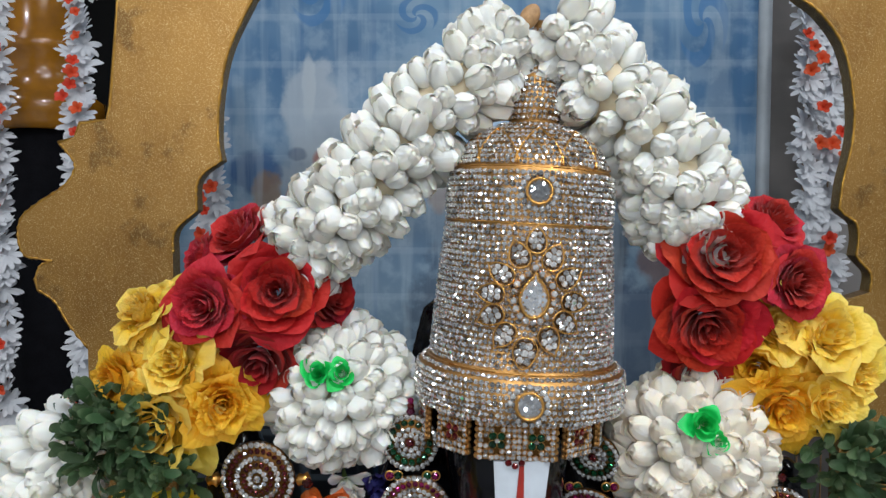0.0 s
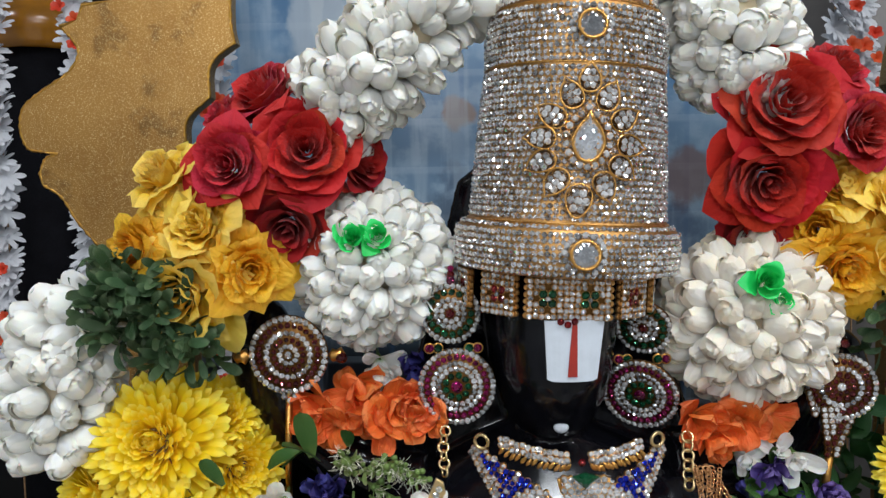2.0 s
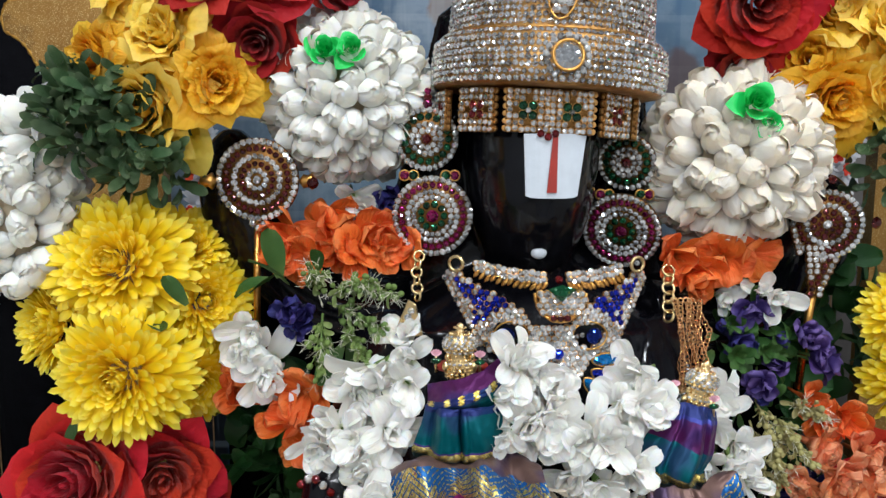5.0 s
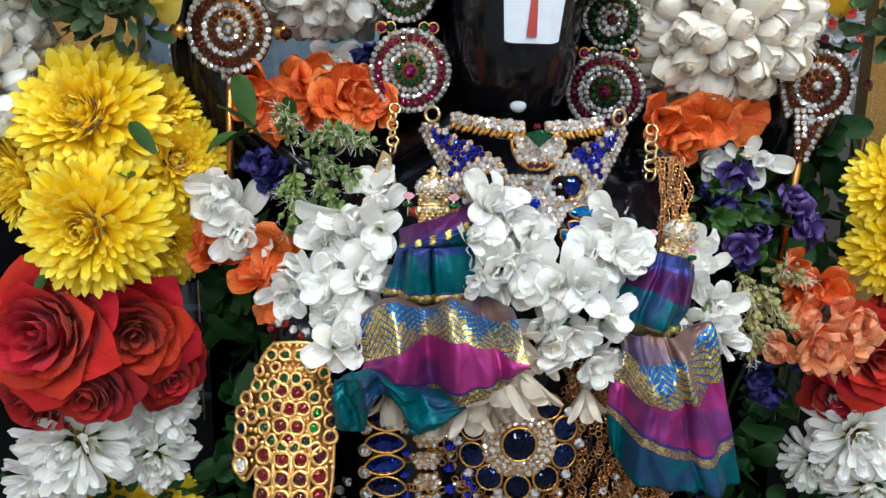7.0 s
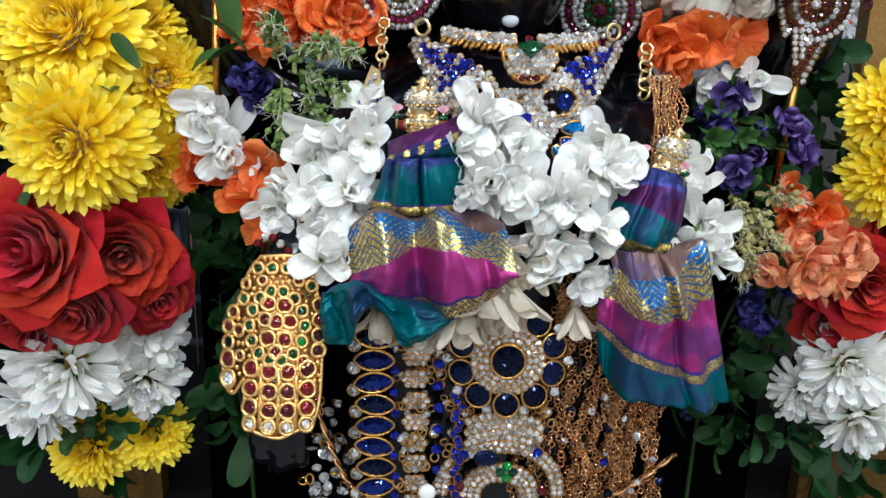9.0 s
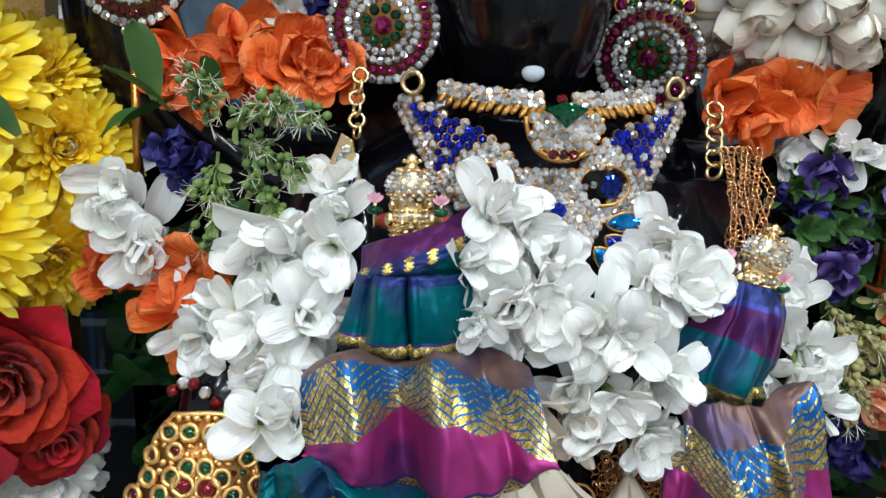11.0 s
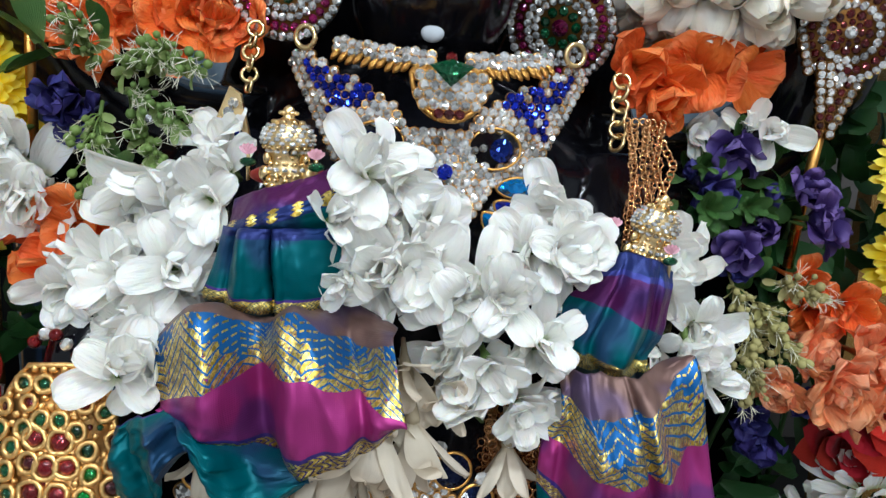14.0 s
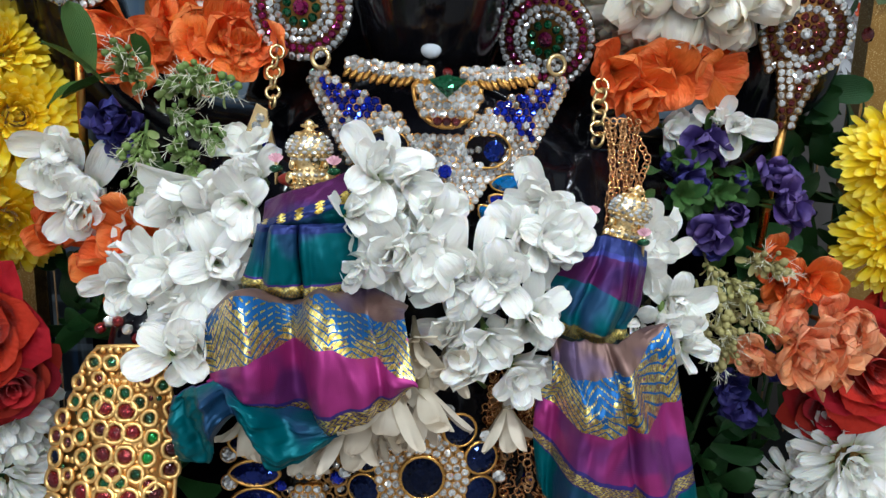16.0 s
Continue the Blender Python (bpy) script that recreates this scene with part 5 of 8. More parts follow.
def brow_block(angle, width, height, tilt=0.0):
    base = Matrix.Translation((0.052, 0.556, 1.253)) @ pose(0, 0, 0, 0, 2.5, 0) @ Matrix.Rotation(radians(angle), 4, "Z")
    m = base @ Matrix.Translation((0, -0.066, 0)) @ pose(0, 0, 0, 90, tilt, 0)
    hw, hh = width / 2, height / 2
    block = part("block", slab(bmesh.new(), [(-hw, -hh), (hw, -hh), (hw, hh), (-hw, hh)], 0.004, m @ Matrix.Translation((0, 0, -0.001)), 0.0008), DARKGOLD, brow, smooth=False)
    heap, greens, reds, cells = Heap(), Heap(), Heap(), Heap()
    nx, ny = round(width / 0.0039), round(height / 0.0039)
    r2 = random.Random(int(angle) + 200)
    flowers = (-0.25 * width, 0.25 * width) if width > 0.04 else (0.0,)
    for i in range(nx):
        for j in range(ny):
            x, y = ((i + 0.5) / nx - 0.5) * (width - 0.0005), ((j + 0.5) / ny - 0.5) * (height - 0.0005)
            if any((x - c) ** 2 + y ** 2 < 0.0076 ** 2 for c in flowers):
                continue
            spot = m @ Matrix.Translation((x + r2.uniform(-0.0003, 0.0003), y + r2.uniform(-0.0003, 0.0003), 0.0032 + r2.uniform(0, 0.0006)))
            cells.add(CELL, spot @ Matrix.Diagonal((0.0023, 0.0023, 0.0023, 1)))
            heap.add(ROUND, spot @ pose(0, 0, 0, r2.uniform(-20, 20), r2.uniform(-20, 20), r2.uniform(0, 90)) @ Matrix.Diagonal((0.0019, 0.0019, 0.0020, 1)))
    for c in flowers:
        for k in range(4):
            t = 0.785 + 1.571 * k
            spot = m @ Matrix.Translation((c + 0.0042 * math.cos(t), 0.0042 * math.sin(t), 0.0030))
            cells.add(CELL, spot @ Matrix.Diagonal((0.0035, 0.0035, 0.0020, 1)))
            (greens if width > 0.04 else reds).add(ROUND, spot @ Matrix.Rotation(k, 4, "Z") @ Matrix.Diagonal((0.0029, 0.0029, 0.0024, 1)))
        heap.add(ROUND, m @ Matrix.Translation((c, 0, 0.0045)) @ Matrix.Diagonal((0.0017, 0.0017, 0.0017, 1)))
    for x in (-hw, hw):
        for k in range(6):
            cells.add(CELL, m @ Matrix.Translation((x, ((k + 0.5) / 6 - 0.5) * height, 0.002)) @ Matrix.Diagonal((0.0021, 0.0021, 0.0021, 1)))
    cells.part("setting", MIDGOLD, block, stuff=True)
    heap.singles("stone", CLEAR, block)
    greens.singles("stone", EMERALD, block)
    reds.singles("stone", RUBY, block)


brow_block(0, 0.054, 0.027)
brow_block(-40, 0.027, 0.028)
brow_block(41, 0.027, 0.028)
brow_block(-75, 0.026, 0.027)
brow_block(76, 0.026, 0.027)
heap = Heap()
for dx, dz in ((-0.0045, -0.0135), (0.0, -0.0155), (0.0045, -0.0135)):
    heap.add(ROUND, facing((0.0505 + dx, 0.4825, 1.253 + dz), (0, -1, 0), dx * 99, 0.0024))
heap.singles("stone", RUBY, brow)


# ---- round jewels of stone rings ----
def rosette(parent, centre, normal, plate, rings, heart, heart_mat, name="disc"):
    """A gilt disc with rings of stones: (radius, stone size, material, name)."""
    m = facing(centre, normal)
    disc = part(name, lathe(bmesh.new(), [(plate * 0.96, -0.003), (plate, -0.0015), (plate, 0.0005), (plate * 0.97, 0.0012)], 32, m), DARKGOLD, parent)
    for r, s, mat, words in rings:
        heap = Heap()
        n = max(5, int(2 * math.pi * r / (s * 2.04)))
        for i in range(n):
            a = 2 * math.pi * i / n
            lift, big = (0.0016, 1.10 * s) if mat is CLEAR else (0.0010, s)
            heap.add(ROUND, m @ Matrix.Translation((r * math.cos(a), r * math.sin(a), lift)) @ Matrix.Rotation(a, 4, "Z") @ pose(0, 0, 0, 14 * math.sin(5 * i), 14 * math.cos(7 * i), 0) @ Matrix.Diagonal((big, big, big, 1)))
        heap.singles("stone", mat, disc)
    heap = Heap()
    heap.add(ROUND_FINE, m @ Matrix.Translation((0, 0, 0.002)) @ Matrix.Diagonal((heart, heart, heart * 0.9, 1)))
    heap.part("centre_stone", heart_mat, disc)
    return disc


def ear_jewel(top, low, normal_t, normal_l, st, sl, words):
    ear = thing("ear_ornament", low, words, "ear ornament", "ear ornaments of the idol")
    rosette(ear, top, normal_t, 0.0215 * st, [(0.0197 * st, 0.0020, CLEAR, "outer_stones"), (0.0150 * st, 0.0027, EMERALD, "green_stones"), (0.0100 * st, 0.0020, CLEAR, "inner_stones"), (0.0060 * st, 0.0019, CLEAR, "core_stones")], 0.0033 * st, GARNET, "upper_disc")
    rosette(ear, low, normal_l, 0.0275 * sl, [(0.0256 * sl, 0.0020, CLEAR, "outer_stones"), (0.0212 * sl, 0.0023, MAGENTA, "magenta_stones"), (0.0168 * sl, 0.0019, CLEAR, "middle_stones"), (0.0128 * sl, 0.0019, CLEAR, "inner_stones"), (0.0080 * sl, 0.0027, EMERALD, "green_stones")], 0.0042 * sl, MAGENTA, "lower_disc")
    mid = (Vector(top) + Vector(low)) / 2 + Vector((0, -0.002, 0.0015))
    for dx, mat in ((-0.017, MAGENTA), (-0.011, EMERALD), (0.011, EMERALD), (0.017, MAGENTA)):
        stone(ear, ROUND, mat, mid + Vector((dx, 0, 0)), (0, -1, 0), 0.0032)
        bezel(ear, mid + Vector((dx, 0.0005, 0)), (0, -1, 0), 0.0033, 0.0008)
    up = Vector(top) + Vector((0, -0.001, 0.0235 * st))
    for k, s in ((0, 0.0034), (1, 0.0028), (2, 0.0024)):
        stone(ear, ROUND, MAGENTA if k != 1 else RUBY, up + Vector((0.0006, 0, 0.0042 * k)), (0, -1, 0.2), s)


ear_jewel((-0.024, 0.535, 1.237), (-0.020, 0.533, 1.185), (-0.1, -1, 0), (-0.05, -1, 0.0), 1.0, 1.0, "pair of stone-ringed gilt discs, bright, over one ear")
ear_jewel((0.116, 0.550, 1.222), (0.113, 0.546, 1.174), (-0.45, -1, -0.3), (-0.45, -1, -0.3), 0.95, 1.0, "pair of stone-ringed gilt discs, turned inwards, over one ear")

# wheel emblem on its stick
wheel = thing("wheel_emblem", (-0.144, 0.54, 1.07), "round emblem of clear and garnet stone rings on a stick", "emblem")
rosette(wheel, (-0.139, 0.534, 1.209), (-0.05, -1, 0), 0.0285, [(0.0262, 0.0022, CLEAR, "outer_stones"), (0.0212, 0.0023, GARNET, "garnet_stones"), (0.0158, 0.0021, CLEAR, "middle_stones"), (0.0108, 0.0021, GARNET, "inner_garnets"), (0.0062, 0.0019, CLEAR, "inner_stones")], 0.0028, CLEAR)
part("stick", tube(bmesh.new(), [(-0.140, 0.536, 1.182), (-0.143, 0.54, 1.13), (-0.145, 0.545, 1.08)], 0.0025, 8), GOLD, wheel)
for dx, mat in ((-0.034, GOLD), (0.034, GOLD)):
    part("side_knob", lathe(bmesh.new(), [(0.001, -0.006), (0.005, -0.003), (0.004, 0.0), (0.006, 0.003), (0.001, 0.006)], 12, facing((-0.139 + dx, 0.535, 1.208), (1, 0, 0))), mat, wheel)
stone(wheel, ROUND, GARNET, (-0.101, 0.531, 1.207), (0, -1, 0), 0.0042)
heap = Heap()
for k in range(3):
    heap.add(ROUND, facing((-0.139 + 0.004 * (k - 1), 0.533, 1.179 - 0.003 * (k == 1)), (0, -1, 0), 0, 0.0024))
heap.singles("stone", CLEAR, wheel)

# shell emblem: a disc that runs out to a point, on its stick
shell = thing("shell_emblem", (0.246, 0.545, 1.05), "shell-shaped emblem of clear and garnet stones on a stick", "emblem")
rosette(shell, (0.253, 0.537, 1.180), (-0.2, -1, 0), 0.0240, [(0.0224, 0.0019, CLEAR, "outer_stones"), (0.0180, 0.0022, GARNET, "garnet_stones"), (0.0133, 0.0020, CLEAR, "inner_stones"), (0.0088, 0.0024, GARNET, "inner_garnets"), (0.0050, 0.0018, GARNET, "core_garnets")], 0.0030, CLEAR)
cells, clear, dark = Heap(), Heap(), Heap()
for j in range(9):
    z = 1.1635 - 0.0041 * j
    half = 0.0135 - 0.0011 * j if j < 7 else 0.0062
    n = max(2, int(2 * half / 0.0042))
    for i in range(n):
        x = 0.2525 - 0.0006 * j + ((i + 0.5) / n - 0.5) * 2 * half
        q = (x, 0.536, z)
        cells.add(CELL, facing(q, (-0.15, -1, 0), 0, 0.0029))
        (clear if i == n - 1 or (i < n - 2 and j < 6) else dark).add(ROUND, facing(q, (-0.15, -1, 0), i, 0.0021))
for k in range(5):
    q = (0.2300 + 0.0012 * k, 0.5355, 1.1760 - 0.0038 * k)
    cells.add(CELL, facing(q, (-0.2, -1, 0), 0, 0.0027))
    clear.add(ROUND, facing(q, (-0.2, -1, 0), k, 0.0020))
cells.singles("setting", DARKGOLD, shell)
clear.singles("stone", CLEAR, shell)
dark.singles("stone", GARNET, shell)
part("stick", tube(bmesh.new(), [(0.2485, 0.540, 1.136), (0.247, 0.543, 1.105), (0.245, 0.545, 1.06)], 0.0028, 8), GOLD, shell)
stone(shell, ROUND, GARNET, (0.289, 0.540, 1.181), (0.3, -1, 0), 0.0045)
stone(shell, ROUND, GARNET, (0.255, 0.537, 1.211), (0, -1, 0.3), 0.0032)

# ---- necklaces ----
def inside(poly, x, z):
    hit = False
    for (x0, z0), (x1, z1) in zip(poly, poly[1:] + poly[:1]):
        if (z0 > z) != (z1 > z) and x < (x1 - x0) * (z - z0) / (z1 - z0) + x0:
            hit = not hit
    return hit


def chest(dx, z):
    return 0.4685 + 8.0 * dx * dx + 0.06 * (z - 1.10)


winged = thing("winged_necklace", (0.058, 0.48, 1.08), "wide gilt necklace with clear and blue stones on the chest", "necklace")
WING = [(-0.060, 1.154), (-0.066, 1.1495), (-0.065, 1.142), (-0.058, 1.133), (-0.053, 1.124), (-0.0495, 1.114), (-0.0445, 1.108), (-0.032, 1.104), (-0.024, 1.099), (-0.018, 1.089), (-0.007, 1.081), (0.0, 1.079), (0.001, 1.124), (-0.014, 1.124), (-0.0175, 1.1325), (-0.034, 1.1405), (-0.048, 1.147)]
BLUE = [(-0.060, 1.1490), (-0.025, 1.1365), (-0.036, 1.128), (-0.0465, 1.119), (-0.048, 1.132)]
AXIS = 0.0535
for side in (-1, 1):
    cells, clear, blue = Heap(), Heap(), Heap()
    for j in range(-2, 26):
        for i in range(-24, 4):
            dx, z = i * 0.0037 + 0.00185 * (j % 2), 1.080 + j * 0.0032
            hole = ((dx + 0.0240) / 0.0105) ** 2 + ((z - 1.1165) / 0.0082) ** 2
            if not inside(WING, dx, z) or hole < 1:
                continue
            dx *= -side
            at = (AXIS + dx, chest(dx, z), z)
            normal = (dx * 5 + 0.12 * math.sin(i * 5.0 + j), -1, 0.1 + 0.15 * math.sin(j * 2.0 + i * 3))
            cells.add(CELL, facing(at, normal, 0, 0.0023))
            (blue if inside(BLUE, -abs(dx), z) and (i + 3 * j) % 11 else clear).add(ROUND, facing(at, normal, i + j, 0.00185 + 0.0004 * ((i * 7 + j * 5) % 4) / 3))
    wing = cells.part("wing_setting", GOLD, winged, stuff=True)
    clear.singles("stone", CLEAR, wing)
    blue.singles("stone", SAPPHIRE, wing)
    dx = side * 0.0240
    bezel(winged, (AXIS + dx, chest(dx, 1.1165) - 0.0012, 1.1165), (dx * 5, -1, 0.1), 0.0084, 0.0006, None, 1.3)
    stone(winged, ROUND_FINE, ROYAL, (AXIS + dx + side * 0.003, chest(dx, 1.1165), 1.1160), (dx * 5, -1, 0.1), (0.0050, 0.0050, 0.004), 0, "eye_stone", "dark blue round stone")
    for k in (0, 1):
        stone(winged, ROUND, CLEAR, (AXIS + dx - side * (0.0045 + 0.0034 * k), chest(dx, 1.1165), 1.1165 - 0.001 * k), (dx * 5, -1, 0.1), 0.0017)
    bezel(winged, (AXIS + side * 0.0580, 0.496, 1.1575), (side * 0.4, -1, 0), 0.0046, 0.0012, PALEGOLD, name="ring")
for dx, z, mat, size, spin in ((0.0305, 1.101, AQUA, 0.0080, 0.1), (0.0290, 1.0905, SAPPHIRE, 0.0080, -0.5), (0.0225, 1.0845, AQUA, 0.0078, -0.8)):
    at = Vector((0.0575 + dx, chest(dx, z) - 0.002, z))
    heap = Heap()
    m = Matrix.Translation(at) @ pose(0, 0, 0, 90, 0, 0) @ Matrix.Rotation(spin, 4, "Z")
    heap.add(LENS, m @ Matrix.Diagonal((size, size, size, 1)))
    heap.part("pendant_stone", mat, winged)
    part("bezel", tube(bmesh.new(), [m @ Vector((size * 1.05 * math.cos(t), size * 0.52 * math.sin(t) * abs(math.sin(t)) ** 0.35, 0)) for t in [2 * math.pi * i / 20 for i in range(20)]], 0.0007, 6, True), GOLD, winged)
stone(winged, ROUND, SAPPHIRE, (0.0575, 0.4665, 1.1065), (0, -1, 0.1), 0.0033, 0, "dot_stone")

choker = thing("choker", (0.058, 0.47, 1.13), "gilt choker of clear stones with an emerald centre", "necklace")
cells, clear, fringe = Heap(), Heap(), Heap()
for side in (-1, 1):
    for i in range(13):
        t = i / 12
        dx = side * (0.008 + (0.041 if side < 0 else 0.035) * t)
        for row in range(3):
            z = 1.1530 + 0.0035 * t * t + (0.001 * t if side < 0 else 0.0) - 0.0034 * row + 0.0006 * math.sin(i * 4.1 + row)
            at = (0.0575 + dx, 0.482 + 8.0 * dx * dx - 0.003 * row, z)
            normal = (dx * 7, -1, 0.25)
            if row < 2:
                cells.add(CELL, facing(at, normal, 0, 0.0024))
                clear.add(ROUND, facing(at, (normal[0] + 0.2 * math.sin(i * 3 + row), -1, 0.25 + 0.2 * math.cos(i * 5)), i, 0.0021 + 0.0003 * (i % 2)))
            else:
                fringe.add(LENS, Matrix.Translation(at) @ pose(0, 0, 0, 90, 0, 0) @ Matrix.Rotation(1.57 + side * 0.7, 4, "Z") @ Matrix.Diagonal((0.0030, 0.0030, 0.0034, 1)))
band = cells.part("band_setting", GOLD, choker, stuff=True)
clear.singles("stone", CLEAR, band)
fringe.singles("fringe_leaf", GOLD, band)
cells, clear, dark = Heap(), Heap(), Heap()
for j in range(6):
    for i in range(-5, 6):
        dx, z = i * 0.0041 + 0.002 * (j % 2), 1.1440 - 0.0036 * j
        if dx * dx / 0.0148 ** 2 + (z - 1.1445) ** 2 / 0.0165 ** 2 > 1:
            continue
        at = (0.0575 + dx, 0.4625 + 6 * dx * dx, z)
        cells.add(CELL, facing(at, (dx * 6, -1, 0.1), 0, 0.0028))
        (dark if j == 4 and abs(i) < 3 else clear).add(ROUND, facing(at, (dx * 6, -1, 0.1), i, 0.0023))
boss = part("boss", lathe(bmesh.new(), [(0.2, -0.002), (0.95, -0.001), (1.0, 0.0), (0.95, 0.001)], 24, Matrix.Translation((0.0575, 0.4690, 1.1350)) @ pose(0, 0, 0, 90, 0, 0) @ Matrix.Diagonal((0.0128, 0.0095, 1, 1))), GOLD, choker)
cells.singles("setting", GOLD, boss)
clear.singles("stone", CLEAR, boss)
dark.singles("stone", GARNET, boss)
part("boss_rim", tube(bmesh.new(), [(0.0575 + 0.0154 * math.cos(t), 0.4630 + 0.002 * abs(math.cos(t)), 1.1445 + 0.0172 * math.sin(t)) for t in [math.pi + math.pi * i / 16 for i in range(17)]], 0.0011, 6), GOLD, choker)
heap = Heap()
heap.add(cut([(-1.0, 0.35), (0, 0.75), (1.0, 0.35), (0.0, -0.85)], 0.5), Matrix.Translation((0.0575, 0.4595, 1.1455)) @ pose(0, 0, 0, 90, 0, 0) @ Matrix.Diagonal((0.0086, 0.0066, 0.006, 1)))
heap.part("emerald", EMERALD, choker, "dark green kite-shaped stone")
stone(choker, ROUND, RUBY, (0.0575, 0.472, 1.1515), (0, -1, 0.3), 0.0024)

# side chains at the shoulders
def links(parent, path, r, thick, mat, seed=0, name="link"):
    pts = [Vector(q) for q in path]
    total = sum((b - a).length for a, b in zip(pts, pts[1:]))
    n = max(2, int(total / (r * 1.55)))
    for k in range(n):
        s = (k + 0.5) / n * total
        for a, b in zip(pts, pts[1:]):
            if s <= (b - a).length:
                q, d = a + (b - a).normalized() * s, (b - a).normalized()
                break
            s -= (b - a).length
        side = d.orthogonal().normalized()
        nrm = (Vector((0, -1, 0)) - d * d.dot(Vector((0, -1, 0)))).normalized()
        if k % 2:
            nrm = (nrm + d.cross(nrm) * 1.6).normalized()
        part(name, ring(bmesh.new(), facing(q, nrm, 0.3 * k), r, thick, 14, 5), mat, parent)


chain_l = thing("shoulder_chain", (-0.032, 0.49, 1.11), "gilt ring chain with a small stone-set triangle", "chain")
links(chain_l, [(-0.028, 0.510, 1.163), (-0.030, 0.507, 1.152), (-0.029, 0.499, 1.133)], 0.0034, 0.0009, PALEGOLD)
bm = slab(bmesh.new(), [(-0.008, 0.0), (0.0125, 0.004), (0.008, 0.024), (0.003, 0.027)], 0.0022, Matrix.Translation((-0.038, 0.492, 1.108)) @ pose(0, 0, 0, 90, 0, 0), 0.0006)
part("triangle", bm, PALEGOLD, chain_l, smooth=False)
clear, blue = Heap(), Heap()
for k, (dx, dz) in enumerate(((-0.003, 0.004), (0.002, 0.005), (0.007, 0.007), (0.0, 0.010), (0.005, 0.012), (0.003, 0.016), (0.005, 0.020))):
    (blue if k in (2, 0) else clear).add(ROUND, facing((-0.038 + dx, 0.4892, 1.108 + dz), (0, -1, 0), k, 0.0024))
clear.singles("stone", CLEAR, chain_l)
blue.singles("stone", SAPPHIRE, chain_l)
chain_r = thing("shoulder_chain", (0.14, 0.50, 1.07), "gilt rings and a bundle of fine copper-gold chains", "chain")
links(chain_r, [(0.141, 0.526, 1.152), (0.139, 0.518, 1.138), (0.137, 0.508, 1.118)], 0.0040, 0.0010, PALEGOLD)
for k in range(8):
    o = Vector((0.0022 * k - 0.006, 0.003 * (k % 3), 0))
    w = 0.004 * math.sin(k * 2.4)
    links(chain_r, [Vector((0.147 + w, 0.510, 1.132)) + o, Vector((0.150 - w, 0.500, 1.112)) + o, Vector((0.148 + w, 0.492, 1.092)) + o, Vector((0.146, 0.488, 1.075)) + o], 0.0014 + 0.0003 * (k % 3), 0.0005, ROSEGOLD)


